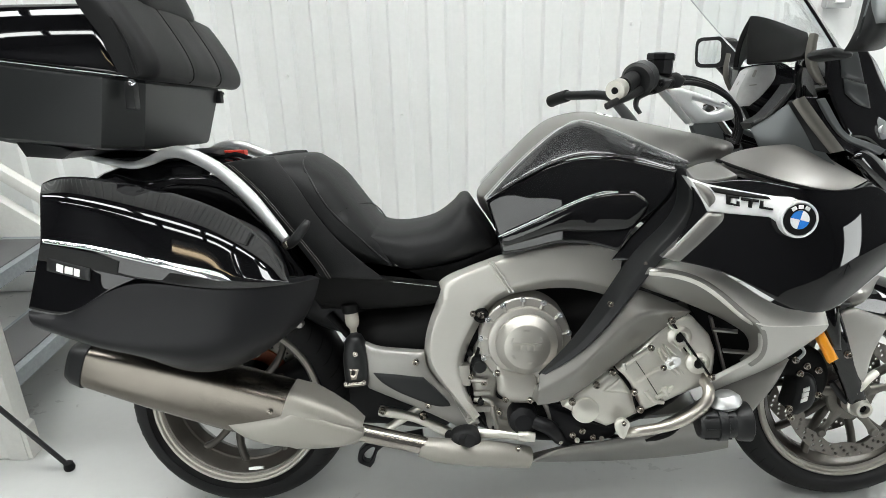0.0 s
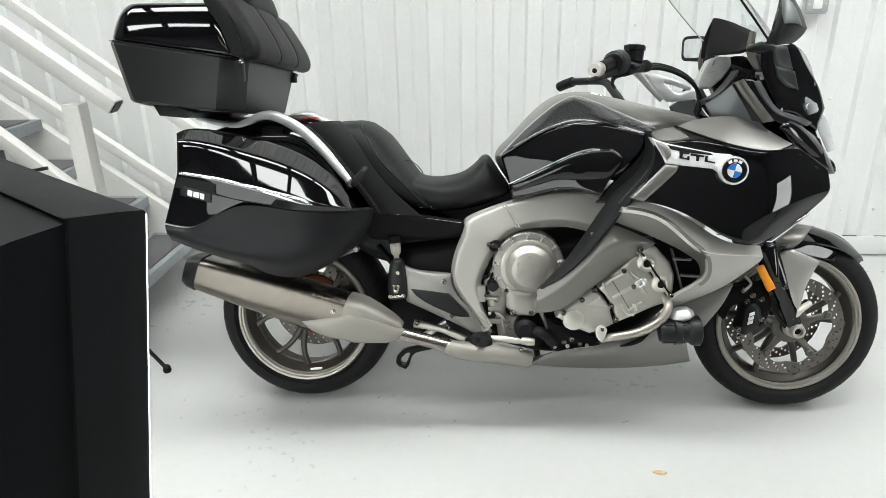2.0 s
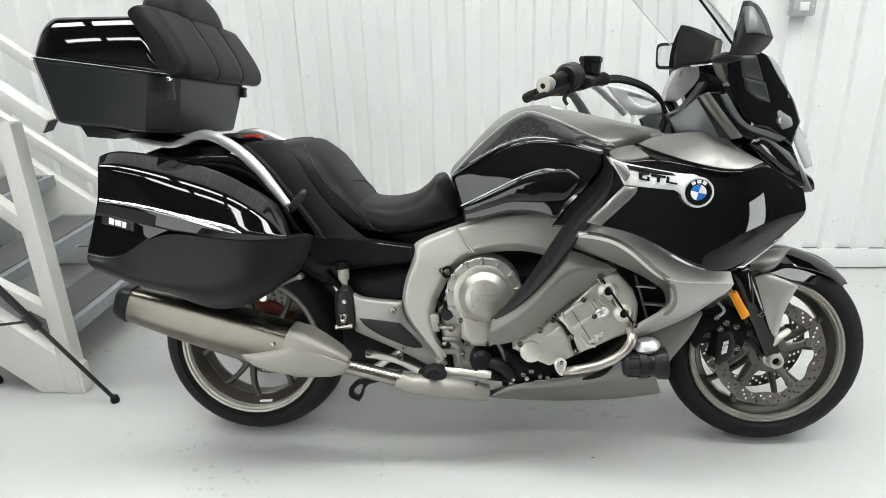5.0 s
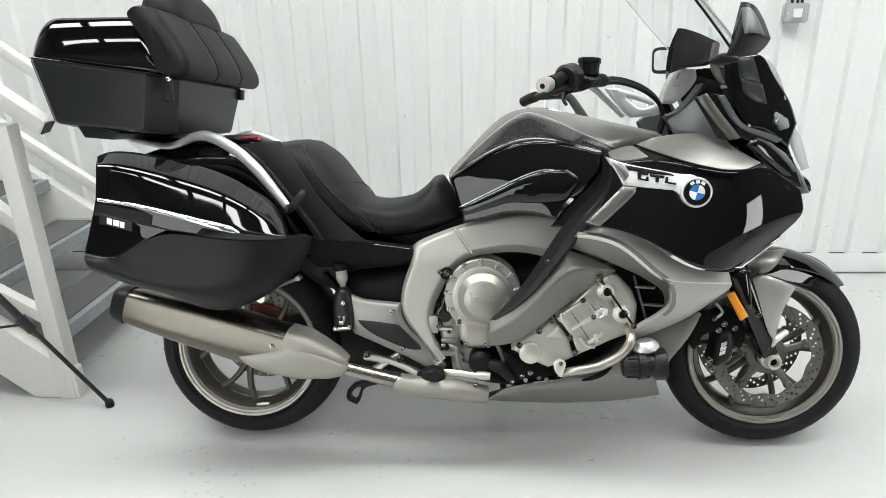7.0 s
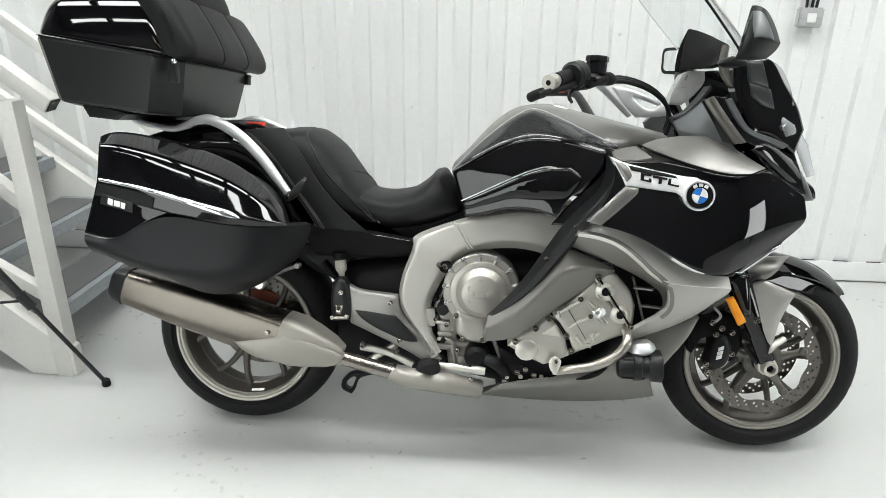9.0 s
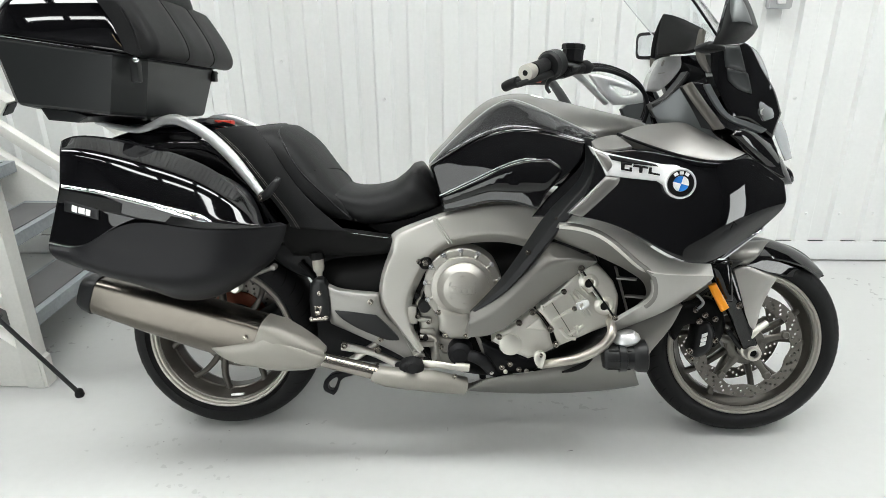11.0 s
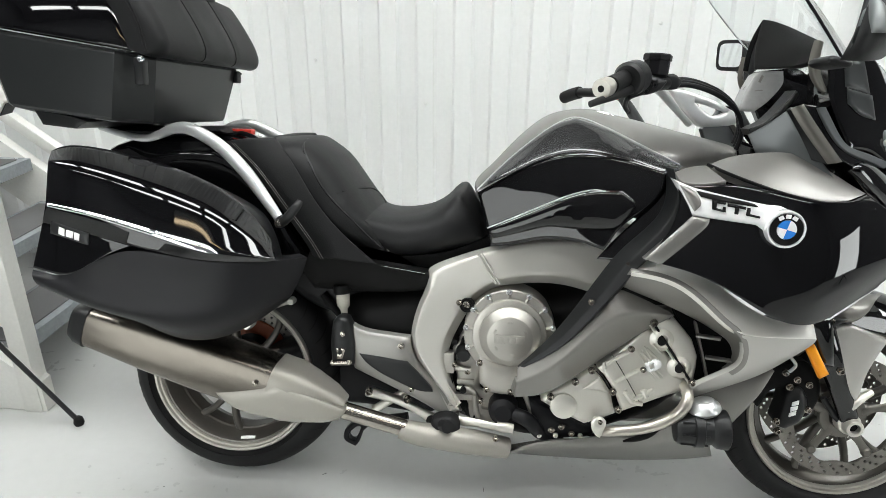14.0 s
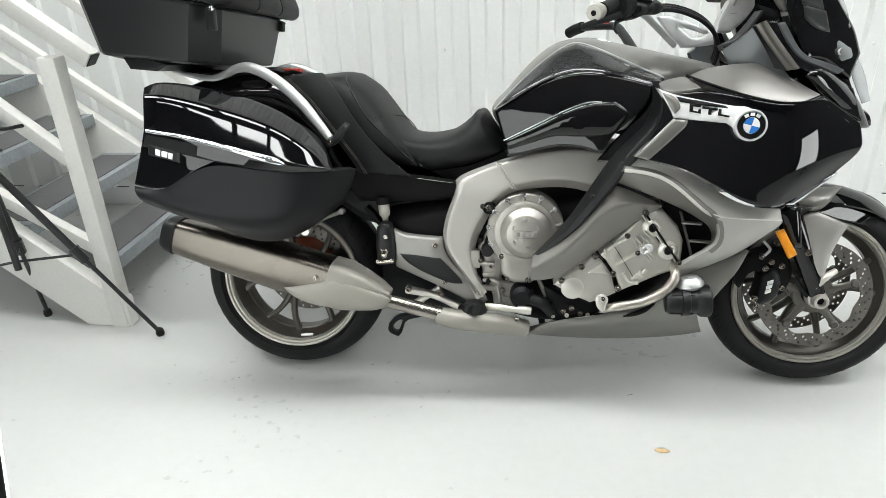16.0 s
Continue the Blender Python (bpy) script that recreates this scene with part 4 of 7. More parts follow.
# exhaust: silencer, cap, shield, pipes
def silencer():
    a, b = Vector((-1.079, -0.270, 0.496)), Vector((-0.561, -0.250, 0.337))
    d = (b - a).normalized()
    side = Vector((0, -1, 0))
    up = side.cross(d).normalized() * -1
    if up.z < 0:
        up = -up

    def ring(c, h, w, n=64):
        return [c + side * (w * math.copysign(abs(math.cos(t)) ** 0.5, math.cos(t))) + up * (h * math.copysign(abs(math.sin(t)) ** 0.62, math.sin(t))) for t in np.arange(n) * math.tau / n]

    L = (b - a).length
    loft("silencer", [ring(a + d * s * L, h, w) for s, h, w in ((0.03, 0.050, 0.058), (0.3, 0.060, 0.062), (0.6, 0.066, 0.064), (0.95, 0.066, 0.062))], SILENCER, bike, "brushed stainless silencer", sharp=60)
    cap = loft("end_cap", [ring(a + d * s * L, h, w) for s, h, w in ((-0.045, 0.036, 0.044), (-0.04, 0.042, 0.05), (-0.01, 0.05, 0.058), (0.034, 0.0535, 0.061), (0.036, 0.05, 0.057))], SATIN, bike, "black end cap")
    rings = [ring(a + d * s * L, h, w) for s, h, w in ((0.86, 0.0675, 0.067), (0.95, 0.068, 0.066), (1.03, 0.058, 0.058), (1.13, 0.042, 0.044), (1.19, 0.026, 0.03))]
    loft("heat_shield", rings, COVERALU, bike, "satin silver exhaust cover")


silencer()
shell("heat_shield", [(-0.755, 0.356, -0.315), (-0.755, 0.356, -0.315), (-0.701, 0.364, -0.315), (-0.637, 0.374, -0.315), (-0.616, 0.385, -0.315), (-0.616, 0.385, -0.315), (-0.567, 0.370, -0.310), (-0.453, 0.320, -0.290), (-0.463, 0.301, -0.285), (-0.506, 0.287, -0.290), (-0.571, 0.291, -0.300), (-0.648, 0.300, -0.310), (-0.711, 0.321, -0.315)], COVERALU, bike, bulge=0.014, edge=0.03, thick=0.03)
bolt((-0.654, -0.325, 0.386), 0.005, bike)
tube("exhaust_pipe", [(-0.487, -0.250, 0.307), (-0.408, -0.240, 0.283), (-0.303, -0.230, 0.253)], 0.021, STEEL, bike, "bare steel exhaust pipe")
tube("collector", [(-0.327, -0.230, 0.255), (-0.278, -0.230, 0.244), (-0.164, -0.225, 0.232), (-0.067, -0.200, 0.209)], [0.024, 0.029, 0.031, 0.026], COVERALU, bike, "satin silver collector")
bolt((-0.096, -0.250, 0.255), 0.006, bike)
tube("header_pipe", [(0.143, -0.250, 0.294), (0.166, -0.275, 0.310), (0.236, -0.290, 0.331), (0.292, -0.300, 0.366), (0.316, -0.300, 0.399), (0.321, -0.280, 0.421), (0.312, -0.240, 0.435)], [0.0095, 0.012, 0.0125, 0.013, 0.013, 0.0125, 0.0125], HEADER, bike, "satin header guard tube", sides=20)
shell("pipe_bracket", [(0.118, 0.337, -0.290), (0.133, 0.349, -0.290), (0.150, 0.338, -0.290), (0.146, 0.319, -0.290), (0.138, 0.299, -0.290), (0.122, 0.313, -0.290)], CASTALU, bike, bulge=0.004, edge=0.008, thick=0.01)
bolt((0.136, -0.295, 0.338), 0.005, bike)

tube("loom", [(0.019, -0.200, 0.298), (0.059, -0.205, 0.289), (0.109, -0.200, 0.266), (0.150, -0.190, 0.254)], 0.006, DARK, bike, "black wiring", sides=8)
for p in ((0.007, -0.220, 0.257), (0.046, -0.220, 0.260), (0.105, -0.215, 0.261)):
    bolt(p, 0.005, bike, CASTALU)
# engine: clutch cover, crankcase, cylinder head
CLUTCH = Vector((-0.076, -0.185, 0.500))
lathe("clutch_flange", [(0.066, -0.024), (0.083, -0.024), (0.086, -0.022), (0.088, -0.014), (0.105, -0.013), (0.108, -0.01), (0.11, 0.06), (0.066, 0.06)], CLUTCH, CLUTCHALU, bike, "cast aluminium clutch housing", n=60)
lathe("clutch_cover", [(0, -0.05), (0.052, -0.05), (0.0535, -0.049), (0.069, -0.036), (0.0715, -0.033), (0.073, -0.01)], CLUTCH + Vector((0.002, 0, 0)), CLUTCHALU, bike, "round cast clutch cover", n=60)
for i in range(5):
    a = radians(30 + 62 * i)
    c = CLUTCH + Vector((0.002, -0.05, 0))
    box("cover_notch", (-0.006, -0.0007, -0.0035), (0.006, 0.002, 0.0035), CLUTCHALU, bike, "", 0.0015, Matrix.Translation(c + Vector((0.04 * math.cos(a), 0, 0.04 * math.sin(a)))) @ Matrix.Rotation(-a + math.pi / 2, 4, "Y"))
box("raised_mark", (-0.034, -0.0535, -0.0105), (0.036, -0.048, 0.0105), CLUTCHALU, bike, "", 0.0035, Matrix.Translation(CLUTCH + Vector((0.0, 0, 0.0))))
for i in range(4):
    box("raised_bar", (-0.027 + 0.0145 * i, -0.0545, -0.006), (-0.0155 + 0.0145 * i, -0.052, 0.006), CLUTCHALU, bike, "", 0.001, Matrix.Translation(CLUTCH))
shell("crankcase_cover", [(-0.146, 0.450, -0.205), (-0.146, 0.450, -0.205), (-0.107, 0.434, -0.205), (-0.051, 0.430, -0.205), (-0.051, 0.430, -0.205), (-0.047, 0.364, -0.205), (-0.059, 0.351, -0.205), (-0.059, 0.351, -0.205), (-0.111, 0.354, -0.205), (-0.141, 0.376, -0.205), (-0.141, 0.376, -0.205)], CLUTCHALU, bike, "cast aluminium crankcase cover", bulge=0.014, edge=0.016, thick=0.05)
shell("crankcase", [(-0.212, 0.442, -0.155), (-0.212, 0.442, -0.155), (-0.185, 0.494, -0.155), (-0.162, 0.529, -0.155), (-0.162, 0.529, -0.155), (-0.134, 0.412, -0.155), (-0.140, 0.342, -0.155), (-0.073, 0.329, -0.155), (-0.070, 0.250, -0.155), (-0.070, 0.250, -0.155), (-0.154, 0.254, -0.155), (-0.172, 0.306, -0.155), (-0.193, 0.340, -0.155)], CLUTCHALU, bike, bulge=0.012, edge=0.02, thick=0.05)
lathe("lever_end", [(0, -0.012), (0.007, -0.01), (0.009, 0.0), (0.007, 0.01), (0, 0.012)], (0.090, 0.400, 1.071), WHITEPLASTIC, bike, "pale bar end", n=14, axis=(1, 0, 0.4))
lathe("oil_filler", [(0, -0.03), (0.014, -0.03), (0.017, -0.025), (0.017, -0.005), (0.02, 0), (0.02, 0.02)], (-0.183, -0.170, 0.439), SATIN, bike, "black oil filler cap", n=20)
for p in ((-0.141, -0.215, 0.429), (-0.123, -0.215, 0.363), (-0.066, -0.220, 0.363), (-0.167, -0.190, 0.528), (-0.205, -0.180, 0.407), (-0.137, -0.190, 0.320), (-0.172, -0.180, 0.391)):
    bolt(p, 0.0065, bike)
for k in range(5):
    tube("casing_rib", [(-0.197, -0.168, 0.344), (-0.155, -0.175, 0.340), (-0.133, -0.175, 0.280)] if k == 0 else [(-0.203, -0.172, 0.396), (-0.164, -0.178, 0.396)] if k == 1 else [(-0.172, -0.172, 0.482), (-0.174, -0.176, 0.432)] if k == 2 else [(-0.184, -0.170, 0.481), (-0.166, -0.175, 0.516)] if k == 3 else [(-0.154, -0.180, 0.333), (-0.143, -0.180, 0.273)], 0.006, CLUTCHALU, bike, n=3)
for p, q, w in (((-0.221, -0.165, 0.436), (-0.220, -0.165, 0.384), 0.03), ((-0.198, -0.165, 0.360), (-0.156, -0.165, 0.362), 0.012), ((-0.205, -0.165, 0.321), (-0.155, -0.165, 0.321), 0.016), ((-0.154, -0.170, 0.291), (-0.117, -0.170, 0.286), 0.02)):
    bar("cast_block", p, q, w, w, CLUTCHALU, bike, "", 0.003)
for p in ((-0.244, -0.160, 0.407), (-0.236, -0.160, 0.356), (-0.181, -0.175, 0.343), (-0.147, -0.180, 0.267), (-0.205, -0.170, 0.466)):
    lathe("stub", [(0, -0.012), (0.006, -0.012), (0.008, -0.008), (0.008, 0.02)], p, DARK, bike, n=12)
tube("loom", [(-0.173, -0.165, 0.514), (-0.188, -0.168, 0.463), (-0.207, -0.168, 0.412), (-0.209, -0.165, 0.342), (-0.170, -0.170, 0.276)], 0.004, DARK, bike, "black wiring", sides=6)
lathe("water_pump", [(0, -0.025), (0.02, -0.025), (0.033, -0.015), (0.036, 0.0), (0.036, 0.03)], (-0.082, -0.200, 0.309), MATTE, bike, "black water pump", n=24)
tube("water_hose", [(-0.071, -0.200, 0.307), (-0.021, -0.220, 0.295), (0.012, -0.200, 0.255), (0.062, -0.180, 0.238)], [0.016, 0.018, 0.016, 0.014], MATTE, bike, "black hose")
tube("water_hose", [(-0.037, -0.200, 0.363), (-0.019, -0.200, 0.321), (-0.004, -0.200, 0.271)], 0.006, GREY, bike)
shell("sump_cover", [(-0.024, 0.343, -0.200), (-0.024, 0.343, -0.200), (0.017, 0.324, -0.200), (0.147, 0.285, -0.200), (0.147, 0.285, -0.200), (0.125, 0.257, -0.200), (0.013, 0.243, -0.200), (0.013, 0.243, -0.200), (-0.013, 0.279, -0.200)], MATTE, bike, bulge=0.012, edge=0.02, thick=0.04)
for p in ((0.036, -0.215, 0.271), (0.084, -0.215, 0.265), (0.059, -0.215, 0.281)):
    bolt(p, 0.006, bike)

shell("cylinder_head_cover", [(0.004, 0.362, -0.250), (0.004, 0.362, -0.250), (0.016, 0.379, -0.250), (0.067, 0.412, -0.250), (0.067, 0.412, -0.250), (0.113, 0.449, -0.250), (0.113, 0.449, -0.250), (0.135, 0.432, -0.250), (0.135, 0.432, -0.250), (0.161, 0.396, -0.250), (0.161, 0.396, -0.250), (0.176, 0.345, -0.250), (0.176, 0.345, -0.250), (0.141, 0.327, -0.250), (0.106, 0.313, -0.250), (0.106, 0.313, -0.250), (0.055, 0.335, -0.250)], CASTALU, bike, "cast aluminium front engine cover", bulge=0.008, edge=0.008, thick=0.05)
shell("cover_facet", [(0.095, 0.402, -0.259), (0.095, 0.402, -0.259), (0.132, 0.433, -0.259), (0.132, 0.433, -0.259), (0.155, 0.397, -0.259), (0.155, 0.397, -0.259)], CASTALU, bike, bulge=0.006, edge=0.012, thick=0.006, res=0.008)
lathe("cover_dome", [(0, -0.006), (0.027, -0.006), (0.03, -0.004), (0.032, 0.004)], (0.056, -0.259, 0.356), CASTALU, bike, n=30)
shell("cylinder_head", [(0.124, 0.456, -0.262), (0.124, 0.456, -0.262), (0.183, 0.514, -0.262), (0.183, 0.514, -0.262), (0.228, 0.563, -0.262), (0.228, 0.563, -0.262), (0.265, 0.510, -0.262), (0.304, 0.457, -0.262), (0.329, 0.419, -0.262), (0.329, 0.419, -0.262), (0.281, 0.400, -0.262), (0.237, 0.379, -0.262), (0.186, 0.355, -0.262), (0.186, 0.355, -0.262), (0.168, 0.402, -0.262), (0.168, 0.402, -0.262), (0.142, 0.439, -0.262), (0.142, 0.439, -0.262)], CASTALU, bike, "cast aluminium cylinder head", bulge=0.006, edge=0.006, thick=0.06)
shell("valve_cover", [(0.235, 0.568, -0.268), (0.235, 0.568, -0.268), (0.264, 0.583, -0.268), (0.264, 0.583, -0.268), (0.285, 0.578, -0.268), (0.285, 0.578, -0.268), (0.322, 0.538, -0.268), (0.322, 0.538, -0.268), (0.337, 0.500, -0.268), (0.337, 0.500, -0.268), (0.337, 0.473, -0.268), (0.337, 0.473, -0.268), (0.333, 0.427, -0.268), (0.333, 0.427, -0.268), (0.302, 0.470, -0.268), (0.268, 0.518, -0.268)], CASTALU, bike, "cast aluminium valve cover", bulge=0.008, edge=0.007, thick=0.06)
for c in ((0.258, -0.277, 0.535), (0.301, -0.277, 0.474)):
    lathe("spark_plug_well", [(0.0, 0.004), (0.0095, 0.004), (0.0115, -0.004), (0.015, -0.0055), (0.02, -0.0035), (0.027, 0.003), (0.028, 0.02)], c, CASTALU, bike, n=36)
    lathe("plug_cap", [(0, -0.0045), (0.0085, -0.0045), (0.0105, -0.002), (0.0105, 0.006)], Vector(c) + Vector((-0.003, 0, -0.003)), DARK, bike, "black plug cap", n=20)
tube("head_gasket", [(0.236, -0.273, 0.572), (0.252, -0.278, 0.549), (0.263, -0.2825, 0.534), (0.284, -0.278, 0.504), (0.306, -0.2825, 0.473), (0.32, -0.278, 0.453), (0.336, -0.273, 0.430)], 0.0028, DARK, bike, "black gasket line", n=3, sides=8)
bolt((0.192, -0.290, 0.513), 0.006, bike)
bolt((0.221, -0.290, 0.467), 0.0055, bike)
for k in range(3):
    tube("head_rib", [Vector((0.214, -0.282, 0.507)) + Vector((0.011 * k, 0, 0.009 * k)), Vector((0.236, -0.284, 0.487)) + Vector((0.011 * k, 0, 0.009 * k))], 0.0025, CASTALU, bike, n=1)
shell("cylinder_badge", [(0.224, 0.480, -0.285), (0.224, 0.480, -0.285), (0.244, 0.492, -0.285), (0.256, 0.490, -0.285), (0.256, 0.490, -0.285), (0.260, 0.476, -0.285), (0.240, 0.462, -0.285), (0.228, 0.465, -0.285), (0.228, 0.465, -0.285)], BADGE, bike, "small bright cylinder badge", bulge=0.003, edge=0.004, thick=0.004, res=0.008, holes=[[(0.233, 0.477, -0.285), (0.233, 0.477, -0.285), (0.242, 0.483, -0.285), (0.242, 0.483, -0.285), (0.245, 0.473, -0.285), (0.245, 0.473, -0.285), (0.237, 0.468, -0.285), (0.237, 0.468, -0.285)]])
for p in ((0.113, -0.272, 0.450), (0.078, -0.272, 0.420), (0.025, -0.270, 0.379), (0.162, -0.275, 0.404), (0.177, -0.275, 0.362), (0.235, -0.290, 0.576), (0.329, -0.285, 0.442)):
    bolt(p, 0.0068, bike)
tube("joint_line", [(0.154, -0.274, 0.492), (0.179, -0.274, 0.454), (0.203, -0.274, 0.416), (0.227, -0.272, 0.376)], 0.0009, DARK, bike, n=4)

for P in (((0.007, -0.260, 0.363), (0.057, -0.260, 0.335), (0.106, -0.260, 0.315), (0.142, -0.260, 0.329), (0.176, -0.260, 0.347)), ((0.174, -0.262, 0.349), (0.165, -0.262, 0.378), (0.159, -0.262, 0.400), (0.134, -0.262, 0.437), (0.114, -0.262, 0.454))):
    tube("joint_line", P, 0.0016, DARK, bike, n=4, sides=6)
# cast details of the engine
for i in range(9):
    a = radians(12 + 27 * i)
    c = CLUTCH + Vector((0, -0.014, 0))
    u = Vector((math.cos(a), 0, math.sin(a)))
    tube("cover_rib", [c + 0.085 * u, c + 0.104 * u], [0.004, 0.005], CLUTCHALU, bike, n=1, sides=8)
    bolt(c + 0.1035 * u + Vector((0, -0.005, 0)), 0.0056, bike, ALU)
tube("head_rib", [(0.222, -0.272, 0.516), (0.240, -0.272, 0.486)], 0.0022, CASTALU, bike, n=2, sides=8)
tube("head_rib", [(0.216, -0.272, 0.509), (0.232, -0.272, 0.481)], 0.0022, CASTALU, bike, n=2, sides=8)
tube("head_rib", [(0.210, -0.272, 0.502), (0.226, -0.272, 0.476)], 0.0022, CASTALU, bike, n=2, sides=8)
tube("head_rib", [(0.254, -0.272, 0.465), (0.269, -0.272, 0.447)], 0.0022, CASTALU, bike, n=2, sides=8)
tube("head_rib", [(0.247, -0.272, 0.461), (0.262, -0.272, 0.444)], 0.0022, CASTALU, bike, n=2, sides=8)
tube("head_rib", [(0.240, -0.272, 0.457), (0.254, -0.272, 0.442)], 0.0022, CASTALU, bike, n=2, sides=8)
tube("head_rib", [(0.167, -0.272, 0.428), (0.191, -0.272, 0.445), (0.218, -0.272, 0.461)], 0.0055, CASTALU, bike, n=2, sides=8)
tube("head_rib", [(0.142, -0.272, 0.470), (0.167, -0.272, 0.489), (0.191, -0.272, 0.504)], 0.006, CASTALU, bike, n=2, sides=8)
tube("head_rib", [(0.136, -0.272, 0.474), (0.140, -0.272, 0.457)], 0.004, CASTALU, bike, n=2, sides=8)
tube("head_rib", [(0.188, -0.272, 0.408), (0.206, -0.272, 0.384), (0.229, -0.272, 0.380)], 0.006, CASTALU, bike, n=2, sides=8)
tube("head_rib", [(0.228, -0.272, 0.414), (0.236, -0.272, 0.396)], 0.007, CASTALU, bike, n=2, sides=8)
tube("head_rib", [(0.211, -0.272, 0.390), (0.250, -0.272, 0.415)], 0.006, CASTALU, bike, n=2, sides=8)
tube("head_rib", [(0.228, -0.277, 0.568), (0.330, -0.277, 0.431)], 0.0022, CASTALU, bike, n=2, sides=8)
# duct with its louvres, in the lower fairing
shell("air_duct", [(0.286, 0.599, -0.235), (0.338, 0.601, -0.235), (0.394, 0.557, -0.235), (0.432, 0.488, -0.235), (0.388, 0.438, -0.235), (0.343, 0.435, -0.235), (0.338, 0.507, -0.235)], DARK, bike, bulge=0.0, thick=0.02)
for a, b in (((0.332, -0.265, 0.547), (0.379, -0.285, 0.548)), ((0.354, -0.270, 0.500), (0.411, -0.285, 0.499)), ((0.330, -0.250, 0.573), (0.370, -0.250, 0.441))):
    bar("louvre", a, b, 0.02, 0.005, GREY, bike)

# lower fairing: one silver paint, with the lit band above and shaded flank below put into colour
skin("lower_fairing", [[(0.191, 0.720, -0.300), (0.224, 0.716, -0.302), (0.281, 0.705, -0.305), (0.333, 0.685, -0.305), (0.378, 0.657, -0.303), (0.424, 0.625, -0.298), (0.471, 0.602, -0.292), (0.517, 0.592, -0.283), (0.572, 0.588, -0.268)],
    [(0.167, 0.698, -0.335), (0.212, 0.697, -0.345), (0.261, 0.684, -0.352), (0.300, 0.658, -0.357), (0.334, 0.627, -0.358), (0.366, 0.598, -0.355), (0.398, 0.579, -0.348), (0.480, 0.569, -0.322), (0.581, 0.556, -0.272)]], SILVER, bike, "lower fairing band, silver paint lightened where it faces up", thick=0.012, mirror=True)
# Same silver paint, darkened here because the flank faces down.
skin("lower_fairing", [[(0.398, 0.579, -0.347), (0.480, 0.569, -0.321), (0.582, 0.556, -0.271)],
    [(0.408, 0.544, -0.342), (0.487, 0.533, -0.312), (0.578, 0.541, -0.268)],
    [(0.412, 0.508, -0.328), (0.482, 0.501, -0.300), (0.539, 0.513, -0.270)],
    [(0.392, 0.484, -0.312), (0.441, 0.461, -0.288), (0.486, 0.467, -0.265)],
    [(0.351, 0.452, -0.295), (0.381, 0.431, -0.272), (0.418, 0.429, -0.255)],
    [(0.312, 0.417, -0.280), (0.322, 0.403, -0.265), (0.339, 0.396, -0.255)]], FLANK, bike, "lower fairing flank, same paint darkened as shaded", thick=0.012, mirror=True)
# Same paint again, darkened for the shade on the inner face.
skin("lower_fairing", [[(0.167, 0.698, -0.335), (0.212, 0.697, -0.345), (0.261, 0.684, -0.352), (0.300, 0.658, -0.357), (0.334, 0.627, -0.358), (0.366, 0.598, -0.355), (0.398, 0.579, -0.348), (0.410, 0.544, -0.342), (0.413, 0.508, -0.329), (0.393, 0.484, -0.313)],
    [(0.141, 0.663, -0.300), (0.201, 0.639, -0.296), (0.253, 0.620, -0.292), (0.299, 0.598, -0.288), (0.337, 0.581, -0.286), (0.367, 0.562, -0.288), (0.391, 0.548, -0.290), (0.405, 0.523, -0.285), (0.406, 0.497, -0.280), (0.387, 0.482, -0.280)]], GREY, bike, "inner fairing face, same paint darkened for shade", thick=0.012, mirror=True)
shell("radiator_flank", [(0.337, 0.428, -0.240), (0.337, 0.428, -0.240), (0.402, 0.438, -0.240), (0.483, 0.458, -0.240), (0.516, 0.466, -0.240), (0.516, 0.466, -0.240), (0.488, 0.404, -0.240), (0.441, 0.337, -0.240), (0.414, 0.295, -0.240), (0.383, 0.301, -0.240), (0.383, 0.301, -0.240), (0.349, 0.348, -0.240)], GREY, bike, bulge=0.012, edge=0.03, thick=0.02, mirror=True)
skin("belly_pan", [[(-0.064, 0.191, -0.190), (-0.019, 0.232, -0.215), (0.036, 0.251, -0.225), (0.107, 0.262, -0.230), (0.169, 0.280, -0.235), (0.244, 0.313, -0.240), (0.310, 0.349, -0.240), (0.368, 0.398, -0.240)],
    [(-0.062, 0.189, -0.190), (-0.012, 0.219, -0.220), (0.045, 0.234, -0.232), (0.115, 0.243, -0.240), (0.188, 0.256, -0.245), (0.265, 0.276, -0.248), (0.339, 0.300, -0.245), (0.394, 0.282, -0.240)],
    [(-0.057, 0.180, -0.170), (-0.000, 0.168, -0.150), (0.059, 0.158, -0.130), (0.144, 0.153, -0.120), (0.237, 0.153, -0.110), (0.329, 0.161, -0.110), (0.394, 0.170, -0.110), (0.446, 0.182, -0.110)]], GREY, bike, "dark grey belly pan", thick=0.02, mirror=True)
shell("belly_pan_vent", [(0.199, 0.273, -0.252), (0.199, 0.273, -0.252), (0.244, 0.294, -0.252), (0.281, 0.313, -0.252), (0.281, 0.313, -0.252), (0.259, 0.290, -0.252), (0.229, 0.277, -0.252)], DARK, bike, bulge=0.002, edge=0.01, thick=0.01, res=0.01)

